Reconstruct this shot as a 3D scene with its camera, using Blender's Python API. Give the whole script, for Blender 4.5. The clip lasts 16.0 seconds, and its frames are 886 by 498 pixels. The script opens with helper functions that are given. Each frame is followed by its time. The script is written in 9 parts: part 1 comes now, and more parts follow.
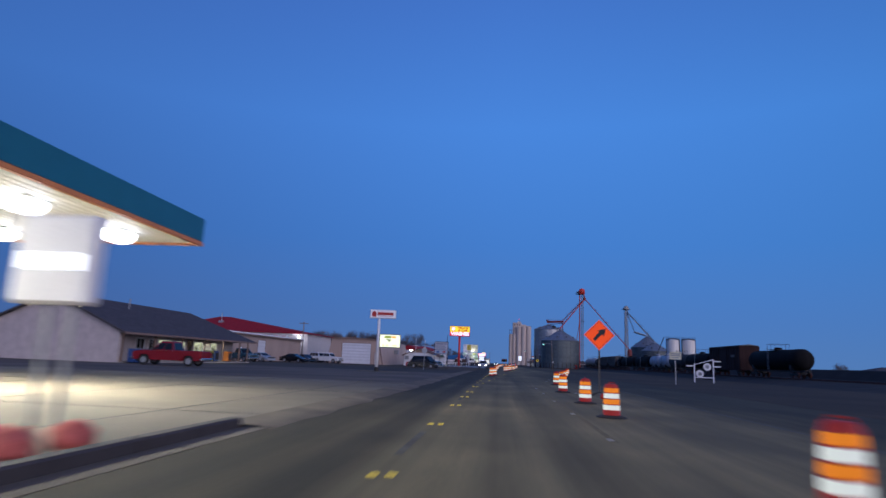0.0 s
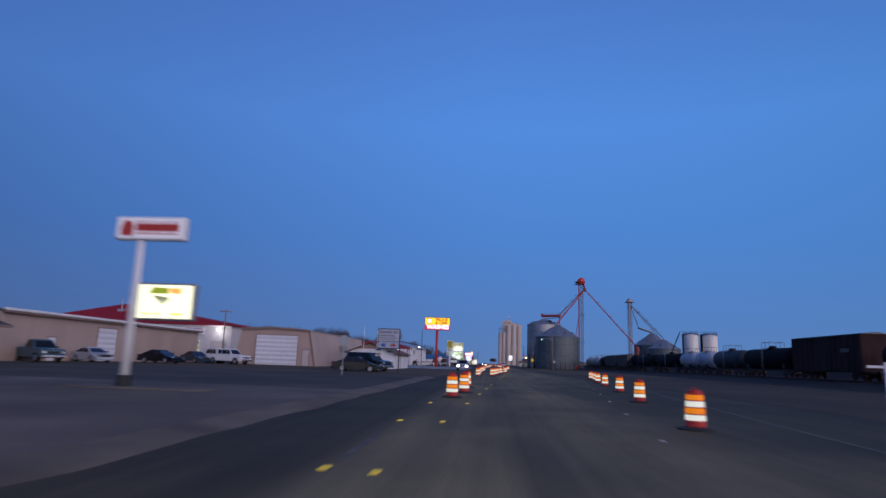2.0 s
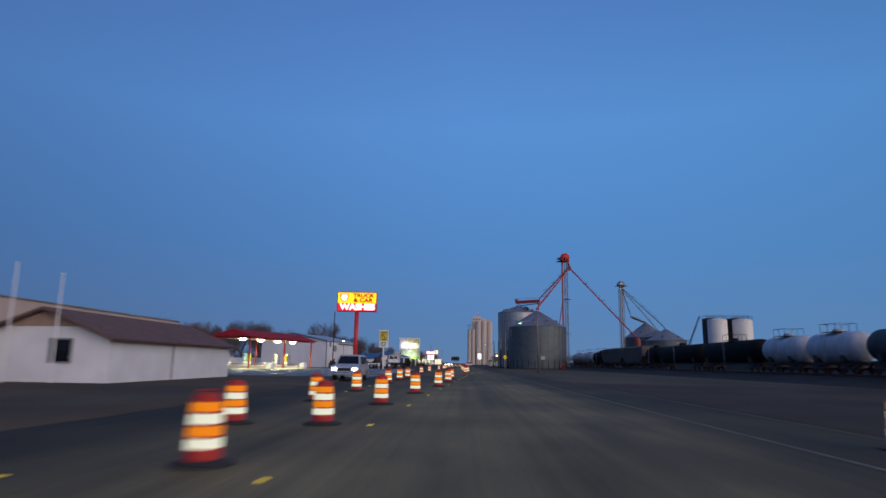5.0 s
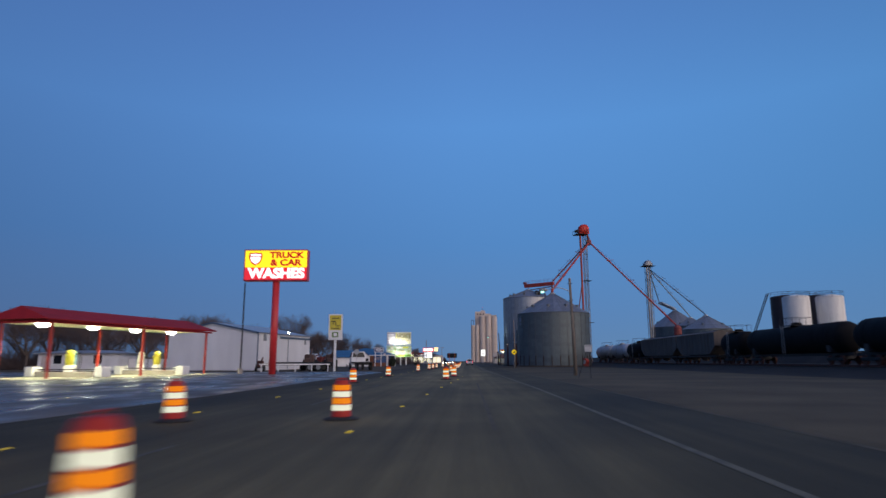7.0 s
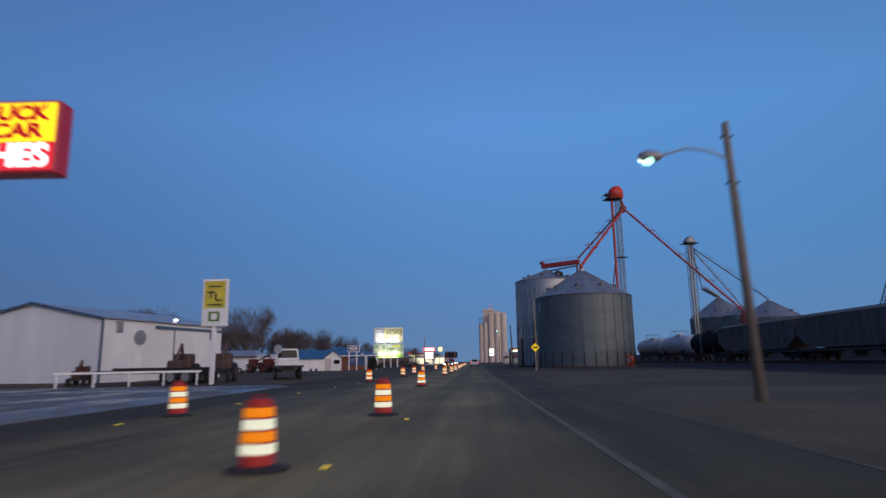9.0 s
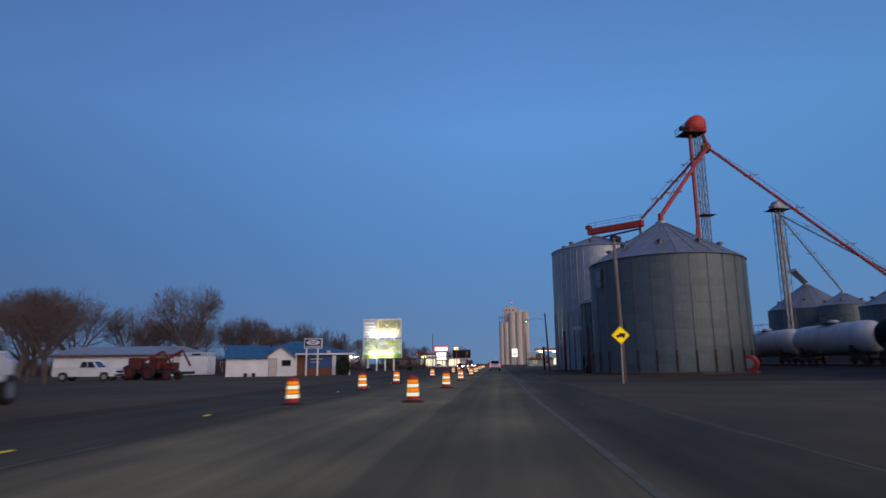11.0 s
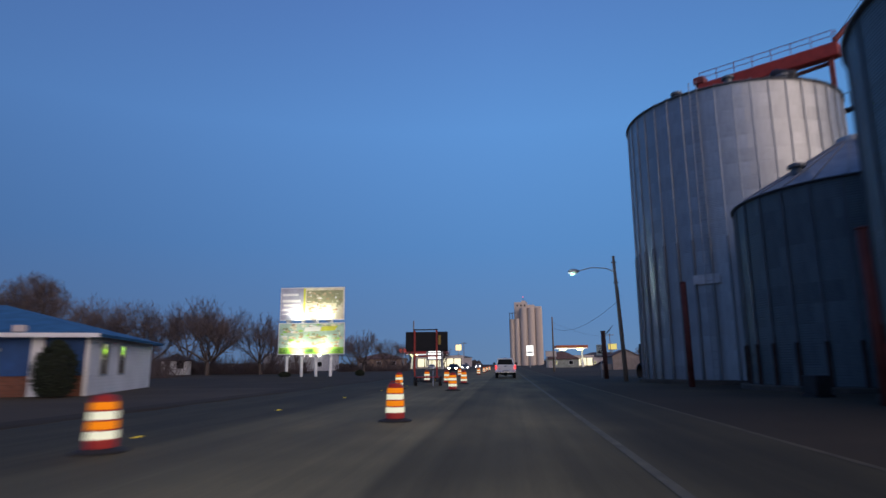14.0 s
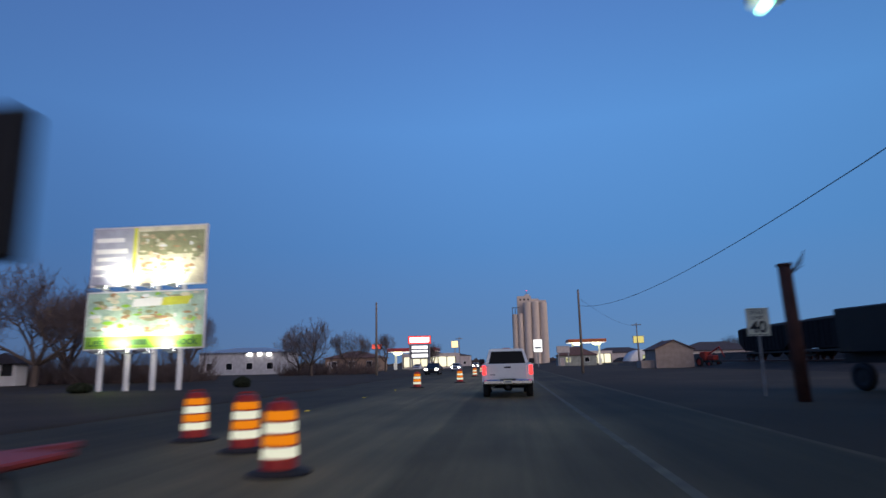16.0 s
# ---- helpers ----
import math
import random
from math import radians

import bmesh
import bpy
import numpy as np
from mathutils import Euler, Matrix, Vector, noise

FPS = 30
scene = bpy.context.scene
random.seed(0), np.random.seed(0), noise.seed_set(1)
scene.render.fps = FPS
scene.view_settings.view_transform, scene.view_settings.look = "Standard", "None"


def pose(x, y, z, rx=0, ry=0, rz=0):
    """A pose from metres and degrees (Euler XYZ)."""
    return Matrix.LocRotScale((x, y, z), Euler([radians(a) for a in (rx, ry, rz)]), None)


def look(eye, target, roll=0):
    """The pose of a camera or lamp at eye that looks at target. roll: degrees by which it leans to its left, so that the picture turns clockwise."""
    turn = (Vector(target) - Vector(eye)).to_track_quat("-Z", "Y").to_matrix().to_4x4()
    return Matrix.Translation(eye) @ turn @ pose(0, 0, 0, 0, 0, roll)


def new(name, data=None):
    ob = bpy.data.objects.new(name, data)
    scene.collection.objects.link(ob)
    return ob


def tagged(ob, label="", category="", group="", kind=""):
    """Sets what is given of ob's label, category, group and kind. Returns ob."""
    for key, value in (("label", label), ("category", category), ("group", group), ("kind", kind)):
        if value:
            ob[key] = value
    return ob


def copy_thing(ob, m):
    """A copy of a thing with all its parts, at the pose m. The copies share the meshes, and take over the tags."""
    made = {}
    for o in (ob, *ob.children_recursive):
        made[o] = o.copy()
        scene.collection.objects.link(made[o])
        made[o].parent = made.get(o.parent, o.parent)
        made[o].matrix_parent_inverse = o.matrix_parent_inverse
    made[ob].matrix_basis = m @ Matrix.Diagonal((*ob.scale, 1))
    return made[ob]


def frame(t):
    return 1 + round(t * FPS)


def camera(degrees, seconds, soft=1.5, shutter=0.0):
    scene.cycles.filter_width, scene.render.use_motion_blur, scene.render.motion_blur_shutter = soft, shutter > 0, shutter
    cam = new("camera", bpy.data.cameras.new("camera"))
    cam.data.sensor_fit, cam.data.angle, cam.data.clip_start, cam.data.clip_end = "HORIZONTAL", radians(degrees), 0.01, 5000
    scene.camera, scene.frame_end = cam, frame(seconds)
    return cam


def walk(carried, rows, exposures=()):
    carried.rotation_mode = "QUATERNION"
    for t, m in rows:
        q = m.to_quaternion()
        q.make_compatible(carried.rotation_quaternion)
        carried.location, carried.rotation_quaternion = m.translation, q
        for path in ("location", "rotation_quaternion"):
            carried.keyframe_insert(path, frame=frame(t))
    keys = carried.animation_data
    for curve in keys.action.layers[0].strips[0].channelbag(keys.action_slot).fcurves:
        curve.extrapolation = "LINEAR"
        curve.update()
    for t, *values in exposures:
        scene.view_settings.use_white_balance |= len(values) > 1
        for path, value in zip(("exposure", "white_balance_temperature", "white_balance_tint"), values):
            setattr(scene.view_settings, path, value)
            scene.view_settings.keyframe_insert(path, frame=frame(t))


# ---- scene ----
cam = camera(72.0, 16.0, shutter=0.6)
PATH = [
    (0, 0.005, 0.001, 1.25, 5.67, 10.40, 2.30),
    (0.5, 0.045, 9.405, 1.25, 5.60, 10.34, 2.11),
    (1, 0.134, 18.601, 1.25, 5.48, 10.39, 1.94),
    (1.5, 0.277, 27.863, 1.25, 5.23, 10.49, 1.88),
    (2, 0.524, 37.107, 1.25, 4.67, 10.48, 2.05),
    (2.5, 0.924, 46.252, 1.25, 3.94, 10.51, 1.98),
    (3, 1.390, 55.347, 1.25, 3.13, 10.59, 2.22),
    (3.5, 2.044, 64.607, 1.25, 2.58, 10.64, 2.28),
    (4, 2.656, 73.530, 1.25, 2.16, 10.64, 2.00),
    (6.5, 5.464, 119.472, 1.25, 2.10, 10.44, -0.26),
    (7, 5.841, 128.363, 1.25, 2.19, 10.41, -0.15),
    (7.5, 6.252, 137.381, 1.25, 2.32, 10.41, -0.32),
    (8, 6.549, 146.468, 1.25, 2.48, 10.44, -0.46),
    (8.5, 6.843, 155.134, 1.25, 2.66, 10.47, -0.60),
    (9, 7.071, 163.229, 1.25, 2.92, 10.49, -0.93),
    (11.5, 6.864, 210.035, 1.25, 5.14, 10.70, -0.54),
    (12, 6.911, 218.401, 1.25, 5.31, 10.70, -0.59),
    (12.5, 6.959, 226.672, 1.25, 5.44, 10.69, -0.56),
    (13, 6.882, 235.144, 1.25, 5.51, 10.71, -0.61),
    (13.5, 6.806, 243.787, 1.25, 5.60, 10.76, -0.99),
    (14, 6.708, 252.342, 1.25, 5.72, 10.74, -0.49),
    (14.5, 6.653, 260.870, 1.25, 5.78, 10.75, -0.33),
    (15, 6.637, 269.139, 1.25, 5.84, 10.63, -0.39),
    (15.5, 6.682, 277.315, 1.25, 5.94, 10.64, -0.52),
    (16, 6.719, 285.519, 1.25, 5.87, 10.67, -1.26),
]
walk(cam, [(t, pose(x, y, z, 0, 0, yaw) @ pose(0, 0, 0, 90 + pitch) @ pose(0, 0, 0, 0, 0, roll)) for t, x, y, z, yaw, pitch, roll in PATH],
     [(0, -0.1, 5350, 18), (1.5, 0.0, 5600, 20), (3.5, 0.06, 6300, 12), (7, 0.13, 6500, 8), (12.5, 0.16, 6900, 10), (16, 0.17, 6500, 9)])

# ---- dusk sky: blue overhead, darker away from the afterglow behind the road's right side ----
world = bpy.data.worlds.new("dusk_sky")
scene.world = world
world.use_nodes = True
wn, wl = world.node_tree.nodes, world.node_tree.links
wn.clear()


def wnode(kind, **sets):
    n = wn.new(kind)
    for key, value in sets.items():
        if key == "op":
            n.operation = value
        else:
            n.inputs[int(key[1:])].default_value = value
    return n


w_out, w_bg = wn.new("ShaderNodeOutputWorld"), wn.new("ShaderNodeBackground")
w_co, w_sep = wn.new("ShaderNodeTexCoord"), wn.new("ShaderNodeSeparateXYZ")
wl.new(w_co.outputs["Generated"], w_sep.inputs[0])
w_asin = wnode("ShaderNodeMath", op="ARCSINE")
w_el = wnode("ShaderNodeMath", op="DIVIDE", i1=1.5708)
wl.new(w_sep.outputs["Z"], w_asin.inputs[0])
wl.new(w_asin.outputs[0], w_el.inputs[0])
w_ramp = wn.new("ShaderNodeValToRGB")
SKY = [(0.0, (0.105, 0.200, 0.365)), (0.045, (0.092, 0.202, 0.415)), (0.12, (0.080, 0.220, 0.495)), (0.24, (0.092, 0.255, 0.590)),
       (0.38, (0.074, 0.182, 0.470)), (0.62, (0.052, 0.130, 0.390)), (1.0, (0.036, 0.085, 0.28))]
els = w_ramp.color_ramp.elements
while len(els) < len(SKY):
    els.new(0.5)
for el, (at, colour) in zip(els, SKY):
    el.position, el.color = at, (*colour, 1)
wl.new(w_el.outputs[0], w_ramp.inputs[0])
# brighter towards +x, a little purple towards -x
w_x = wn.new("ShaderNodeCombineXYZ")
for k in range(3):
    wl.new(w_sep.outputs["X"], w_x.inputs[k])
w_az = wn.new("ShaderNodeVectorMath")
w_az.operation = "MULTIPLY_ADD"
w_az.inputs[1].default_value, w_az.inputs[2].default_value = (0.22, 0.32, 0.27), (1.02, 1.01, 1.02)
wl.new(w_x.outputs[0], w_az.inputs[0])
# falls off to both sides, most of all high up on the right
w_sq = wnode("ShaderNodeMath", op="MULTIPLY")
wl.new(w_sep.outputs["X"], w_sq.inputs[0])
wl.new(w_sep.outputs["X"], w_sq.inputs[1])
w_pos = wnode("ShaderNodeMath", op="MAXIMUM", i1=0.0)
wl.new(w_sep.outputs["X"], w_pos.inputs[0])
w_up = wnode("ShaderNodeMath", op="MULTIPLY")
wl.new(w_pos.outputs[0], w_up.inputs[0])
wl.new(w_sep.outputs["Z"], w_up.inputs[1])
w_fall = wnode("ShaderNodeMath", op="MULTIPLY_ADD", i1=1.7)
wl.new(w_up.outputs[0], w_fall.inputs[0])
wl.new(w_sq.outputs[0], w_fall.inputs[2])
w_keep = wnode("ShaderNodeMath", op="MULTIPLY_ADD", i1=-0.35, i2=1.0)
wl.new(w_fall.outputs[0], w_keep.inputs[0])
w_floor = wnode("ShaderNodeMath", op="MAXIMUM", i1=0.6)
wl.new(w_keep.outputs[0], w_floor.inputs[0])
w_side = wn.new("ShaderNodeVectorMath")
w_side.operation = "SCALE"
wl.new(w_az.outputs[0], w_side.inputs[0])
wl.new(w_floor.outputs[0], w_side.inputs["Scale"])
w_mul = wn.new("ShaderNodeVectorMath")
w_mul.operation = "MULTIPLY"
wl.new(w_ramp.outputs[0], w_mul.inputs[0])
wl.new(w_side.outputs[0], w_mul.inputs[1])
# afterglow of the set sun, behind and to the right
w_dot = wn.new("ShaderNodeVectorMath")
w_dot.operation = "DOT_PRODUCT"
w_dot.inputs[1].default_value = (0.70, -0.71, 0.05)
wl.new(w_co.outputs["Generated"], w_dot.inputs[0])
w_max = wnode("ShaderNodeMath", op="MAXIMUM", i1=0.0)
w_pow = wnode("ShaderNodeMath", op="POWER", i1=3.5)
wl.new(w_dot.outputs["Value"], w_max.inputs[0])
wl.new(w_max.outputs[0], w_pow.inputs[0])
w_glow = wn.new("ShaderNodeVectorMath")
w_glow.operation = "SCALE"
w_glow.inputs[0].default_value = (2.45, 1.88, 1.52)
wl.new(w_pow.outputs[0], w_glow.inputs["Scale"])
w_add = wn.new("ShaderNodeVectorMath")
wl.new(w_mul.outputs[0], w_add.inputs[0])
wl.new(w_glow.outputs[0], w_add.inputs[1])
wl.new(w_add.outputs[0], w_bg.inputs[0])
w_bg.inputs[1].default_value = 1.0
wl.new(w_bg.outputs[0], w_out.inputs[0])


def lamp(kind, name, place, watts, colour=(1, 1, 1), size=0.3, target=None, spot=None):
    data = bpy.data.lights.new(name, kind)
    data.energy, data.color = watts, colour
    if kind == "AREA":
        data.shape, data.size = "DISK", size
    else:
        data.shadow_soft_size = size
    if spot:
        data.spot_size, data.spot_blend = radians(spot), 0.6
    ob = new(name, data)
    ob.matrix_world = look(place, target or (place[0], place[1] + 0.001, place[2] - 5))
    return ob


# ---- materials ----
def mat(name, colour, rough=0.7, metal=0.0, var=0.18, scale=1.5, fine=30.0, bump=0.1, spec=0.4, spread=0.0, streak=1.0):
    """Paint or stuff with stains at one scale and grain at another; spread: tone that differs from piece to piece; streak: how far the stains run down."""
    m = bpy.data.materials.new(name)
    m.use_nodes = True
    nt = m.node_tree
    b = nt.nodes["Principled BSDF"]
    b.inputs["Roughness"].default_value, b.inputs["Metallic"].default_value = rough, metal
    b.inputs["Specular IOR Level"].default_value = spec
    co, mp = nt.nodes.new("ShaderNodeTexCoord"), nt.nodes.new("ShaderNodeMapping")
    mp.inputs["Scale"].default_value = (1, 1, 1 / streak)
    nt.links.new(co.outputs["Object"], mp.inputs[0])
    total = None
    for size, share, detail in ((scale, 1.0, 4.0), (fine, 0.5, 2.0)):
        n = nt.nodes.new("ShaderNodeTexNoise")
        n.inputs["Scale"].default_value, n.inputs["Detail"].default_value = size, detail
        nt.links.new(mp.outputs[0], n.inputs["Vector"])
        r = nt.nodes.new("ShaderNodeMapRange")
        r.inputs[1].default_value, r.inputs[2].default_value = 0.3, 0.7
        r.inputs[3].default_value, r.inputs[4].default_value = 1 - var * share, 1 + var * share
        nt.links.new(n.outputs["Fac"], r.inputs[0])
        if total is None:
            total = r.outputs[0]
        else:
            k = nt.nodes.new("ShaderNodeMath")
            k.operation = "MULTIPLY"
            nt.links.new(total, k.inputs[0])
            nt.links.new(r.outputs[0], k.inputs[1])
            total = k.outputs[0]
        grain = n
    if spread:
        info, r = nt.nodes.new("ShaderNodeObjectInfo"), nt.nodes.new("ShaderNodeMapRange")
        r.inputs[3].default_value, r.inputs[4].default_value = 1 - spread, 1 + spread
        nt.links.new(info.outputs["Random"], r.inputs[0])
        k = nt.nodes.new("ShaderNodeMath")
        k.operation = "MULTIPLY"
        nt.links.new(total, k.inputs[0])
        nt.links.new(r.outputs[0], k.inputs[1])
        total = k.outputs[0]
    tint = nt.nodes.new("ShaderNodeVectorMath")
    tint.operation = "SCALE"
    tint.inputs[0].default_value = colour
    nt.links.new(total, tint.inputs["Scale"])
    nt.links.new(tint.outputs[0], b.inputs["Base Color"])
    rr = nt.nodes.new("ShaderNodeMapRange")
    rr.inputs[3].default_value, rr.inputs[4].default_value = max(0.02, rough - 0.12), min(1, rough + 0.12)
    nt.links.new(grain.outputs["Fac"], rr.inputs[0])
    nt.links.new(rr.outputs[0], b.inputs["Roughness"])
    if bump:
        bp = nt.nodes.new("ShaderNodeBump")
        bp.inputs["Strength"].default_value, bp.inputs["Distance"].default_value = bump, 0.02
        nt.links.new(grain.outputs["Fac"], bp.inputs["Height"])
        nt.links.new(bp.outputs[0], b.inputs["Normal"])
    return m


def ribbed(name, colour, pitch, axis, depth=0.5, **more):
    """Corrugated sheet: waves of the given pitch along one axis of the piece."""
    m = mat(name, colour, **more)
    nt = m.node_tree
    b = nt.nodes["Principled BSDF"]
    co, w = nt.nodes.new("ShaderNodeTexCoord"), nt.nodes.new("ShaderNodeTexWave")
    w.bands_direction = axis
    w.inputs["Scale"].default_value = 0.314 / pitch
    nt.links.new(co.outputs["Object"], w.inputs["Vector"])
    bp = nt.nodes.new("ShaderNodeBump")
    bp.inputs["Strength"].default_value, bp.inputs["Distance"].default_value = depth, pitch * 0.2
    nt.links.new(w.outputs["Fac"], bp.inputs["Height"])
    for link in list(b.inputs["Normal"].links):
        nt.links.new(link.from_socket, bp.inputs["Normal"])
        nt.links.remove(link)
    nt.links.new(bp.outputs[0], b.inputs["Normal"])
    return m


def brickwork(name, colour, mortar, **more):
    """Brick courses 75 mm high with pale mortar, on walls that face along y or x."""
    m = mat(name, colour, **more)
    nt = m.node_tree
    b = nt.nodes["Principled BSDF"]
    first = b.inputs["Base Color"].links[0].from_socket
    co, sep, add, put = nt.nodes.new("ShaderNodeTexCoord"), nt.nodes.new("ShaderNodeSeparateXYZ"), nt.nodes.new("ShaderNodeMath"), nt.nodes.new("ShaderNodeCombineXYZ")
    nt.links.new(co.outputs["Object"], sep.inputs[0])
    nt.links.new(sep.outputs["X"], add.inputs[0])
    nt.links.new(sep.outputs["Y"], add.inputs[1])
    nt.links.new(add.outputs[0], put.inputs[0])
    nt.links.new(sep.outputs["Z"], put.inputs[1])
    t = nt.nodes.new("ShaderNodeTexBrick")
    t.inputs["Scale"].default_value, t.inputs["Mortar Size"].default_value = 4.5, 0.02
    t.inputs["Brick Width"].default_value, t.inputs["Row Height"].default_value = 1.0, 0.34
    nt.links.new(put.outputs[0], t.inputs["Vector"])
    nt.links.new(first, t.inputs["Color1"])
    t.inputs["Color2"].default_value = (colour[0] * 0.7, colour[1] * 0.7, colour[2] * 0.7, 1)
    t.inputs["Mortar"].default_value = (*mortar, 1)
    nt.links.new(t.outputs["Color"], b.inputs["Base Color"])
    return m


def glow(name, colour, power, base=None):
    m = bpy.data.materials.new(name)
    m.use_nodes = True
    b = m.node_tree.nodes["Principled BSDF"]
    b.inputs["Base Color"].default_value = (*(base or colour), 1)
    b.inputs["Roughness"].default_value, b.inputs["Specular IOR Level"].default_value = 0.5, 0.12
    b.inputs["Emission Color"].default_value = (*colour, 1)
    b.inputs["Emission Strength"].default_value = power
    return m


def shop_glow(name, colour, power):
    """A lit window with shelves and dim goods behind it: the light differs from patch to patch."""
    m = glow(name, colour, power, (0.08, 0.08, 0.05))
    nt = m.node_tree
    b = nt.nodes["Principled BSDF"]
    co, mp, n, r = nt.nodes.new("ShaderNodeTexCoord"), nt.nodes.new("ShaderNodeMapping"), nt.nodes.new("ShaderNodeTexNoise"), nt.nodes.new("ShaderNodeMapRange")
    mp.inputs["Scale"].default_value = (3.0, 3.0, 2.2)
    nt.links.new(co.outputs["Object"], mp.inputs[0])
    nt.links.new(mp.outputs[0], n.inputs["Vector"])
    n.inputs["Scale"].default_value, n.inputs["Detail"].default_value = 1.0, 4
    r.inputs[1].default_value, r.inputs[2].default_value = 0.40, 0.66
    r.inputs[3].default_value, r.inputs[4].default_value = 0.04 * power, 1.5 * power
    nt.links.new(n.outputs["Fac"], r.inputs[0])
    nt.links.new(r.outputs[0], b.inputs["Emission Strength"])
    return m


def glassy(name, colour=(0.01, 0.012, 0.015), rough=0.05):
    m = bpy.data.materials.new(name)
    m.use_nodes = True
    b = m.node_tree.nodes["Principled BSDF"]
    b.inputs["Base Color"].default_value = (*colour, 1)
    b.inputs["Roughness"].default_value = rough
    b.inputs["Specular IOR Level"].default_value = 0.25
    return m


GALV = ribbed("galvanised_sheet", (0.130, 0.155, 0.158), 0.105, "Z", 0.5, rough=0.52, metal=0.55, var=0.2, scale=0.35, fine=5, bump=0.03, spread=0.10, streak=4)
GALV_LIGHT = ribbed("newer_galvanised_sheet", (0.40, 0.41, 0.42), 0.105, "Z", 0.4, rough=0.4, metal=0.8, var=0.16, scale=0.35, fine=5, bump=0.03, spread=0.06, streak=4)
GALV_RIB = mat("galvanised_rib", (0.13, 0.14, 0.15), rough=0.5, metal=0.6, var=0.2, streak=4)
GALV_FOOT = mat("galvanised_foot", (0.24, 0.25, 0.26), rough=0.5, metal=0.6, var=0.2, streak=4)
GALV_ROOF = mat("galvanised_roof", (0.26, 0.27, 0.28), rough=0.5, metal=0.6, var=0.15, spread=0.1)
RED_STEEL = mat("red_steel", (0.38, 0.045, 0.03), rough=0.55, var=0.2)
RED_FADED = mat("faded_red_steel", (0.24, 0.055, 0.045), rough=0.7, var=0.25)
GREY_STEEL = mat("grey_steel", (0.28, 0.29, 0.30), rough=0.5, metal=0.4)
DARK_STEEL = mat("dark_steel", (0.03, 0.03, 0.032), rough=0.6, metal=0.3)
DARK_RUST = mat("dark_rust", (0.05, 0.028, 0.020), rough=0.9, var=0.35)
RUST = mat("rusted_steel", (0.085, 0.032, 0.022), rough=0.85, var=0.3, bump=0.3)
WOOD_POLE = mat("weathered_pole_wood", (0.20, 0.165, 0.135), rough=0.9, var=0.25, scale=2, fine=24, bump=0.4, streak=8)
BARK = mat("bark", (0.095, 0.074, 0.064), rough=0.95, var=0.25, bump=0.3)
TWIG = mat("twigs", (0.115, 0.086, 0.080), rough=0.95, var=0.2, bump=0)
WHITE = mat("white_paint", (0.74, 0.74, 0.74), rough=0.55, var=0.08, scale=0.7, fine=20)
WHITE_SIDING = ribbed("white_metal_siding", (0.70, 0.70, 0.71), 0.30, "X", 0.15, rough=0.5, var=0.08, scale=0.4, streak=3)
LAP_SIDING = ribbed("white_lap_siding", (0.70, 0.70, 0.70), 0.16, "Z", 0.25, rough=0.6, var=0.10, scale=0.6)
TAN_METAL = ribbed("tan_metal_siding", (0.42, 0.31, 0.25), 0.30, "X", 0.35, rough=0.55, var=0.10, scale=0.3, streak=4)
TAN_SIDE = ribbed("tan_metal_siding_long", (0.43, 0.33, 0.27), 0.30, "Y", 0.35, rough=0.55, var=0.10, scale=0.3, streak=4)
BROWN_METAL = mat("brown_metal", (0.22, 0.15, 0.12), rough=0.6)
GREY_STUCCO = mat("grey_stucco", (0.50, 0.44, 0.42), rough=0.9, var=0.12, bump=0.3)
SHINGLE = mat("dark_shingles", (0.060, 0.052, 0.055), rough=0.9, var=0.25, scale=2, fine=14, bump=0.5)
BROWN_SHINGLE = mat("brown_shingles", (0.13, 0.075, 0.06), rough=0.9, var=0.25, scale=2, fine=14, bump=0.5)
RED_ROOF = mat("red_metal_roof", (0.27, 0.014, 0.02), rough=0.75, var=0.15, spec=0.2)
BLUE_ROOF = mat("blue_metal_roof", (0.035, 0.125, 0.24), rough=0.75, var=0.2, spec=0.2)
BRICK = brickwork("red_brick", (0.20, 0.075, 0.045), (0.16, 0.12, 0.10), rough=0.9, var=0.2, scale=3, fine=12, bump=0.3)
BLUE_PAINT = mat("blue_painted_sheet", (0.015, 0.065, 0.20), rough=0.5)
CONCRETE = mat("concrete", (0.33, 0.30, 0.27), rough=0.9, var=0.14, scale=0.6, fine=18, bump=0.2)
SILO_CONCRETE = mat("silo_concrete", (0.56, 0.47, 0.40), rough=0.9, var=0.10, scale=0.12, fine=2, bump=0.1, streak=5)
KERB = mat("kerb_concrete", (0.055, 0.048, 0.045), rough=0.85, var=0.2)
GALV_PLAIN = mat("plain_galvanised", (0.40, 0.41, 0.42), rough=0.45, metal=0.6)
DOOR_WHITE = ribbed("white_sectional_door", (0.66, 0.67, 0.70), 0.55, "Z", 0.4, rough=0.5, var=0.06)
ORANGE = mat("orange_plastic", (0.44, 0.030, 0.014), rough=0.5, var=0.1)
RUBBER = mat("black_rubber", (0.022, 0.022, 0.023), rough=0.85, var=0.2)
CHROME = mat("chrome", (0.62, 0.62, 0.60), rough=0.22, metal=1.0, var=0.05, bump=0)
GLASS = glassy("tinted_glass")
BLACK = mat("black_paint", (0.012, 0.012, 0.014), rough=0.5)
PLATE = mat("plain_plate", (0.65, 0.62, 0.45), rough=0.5)
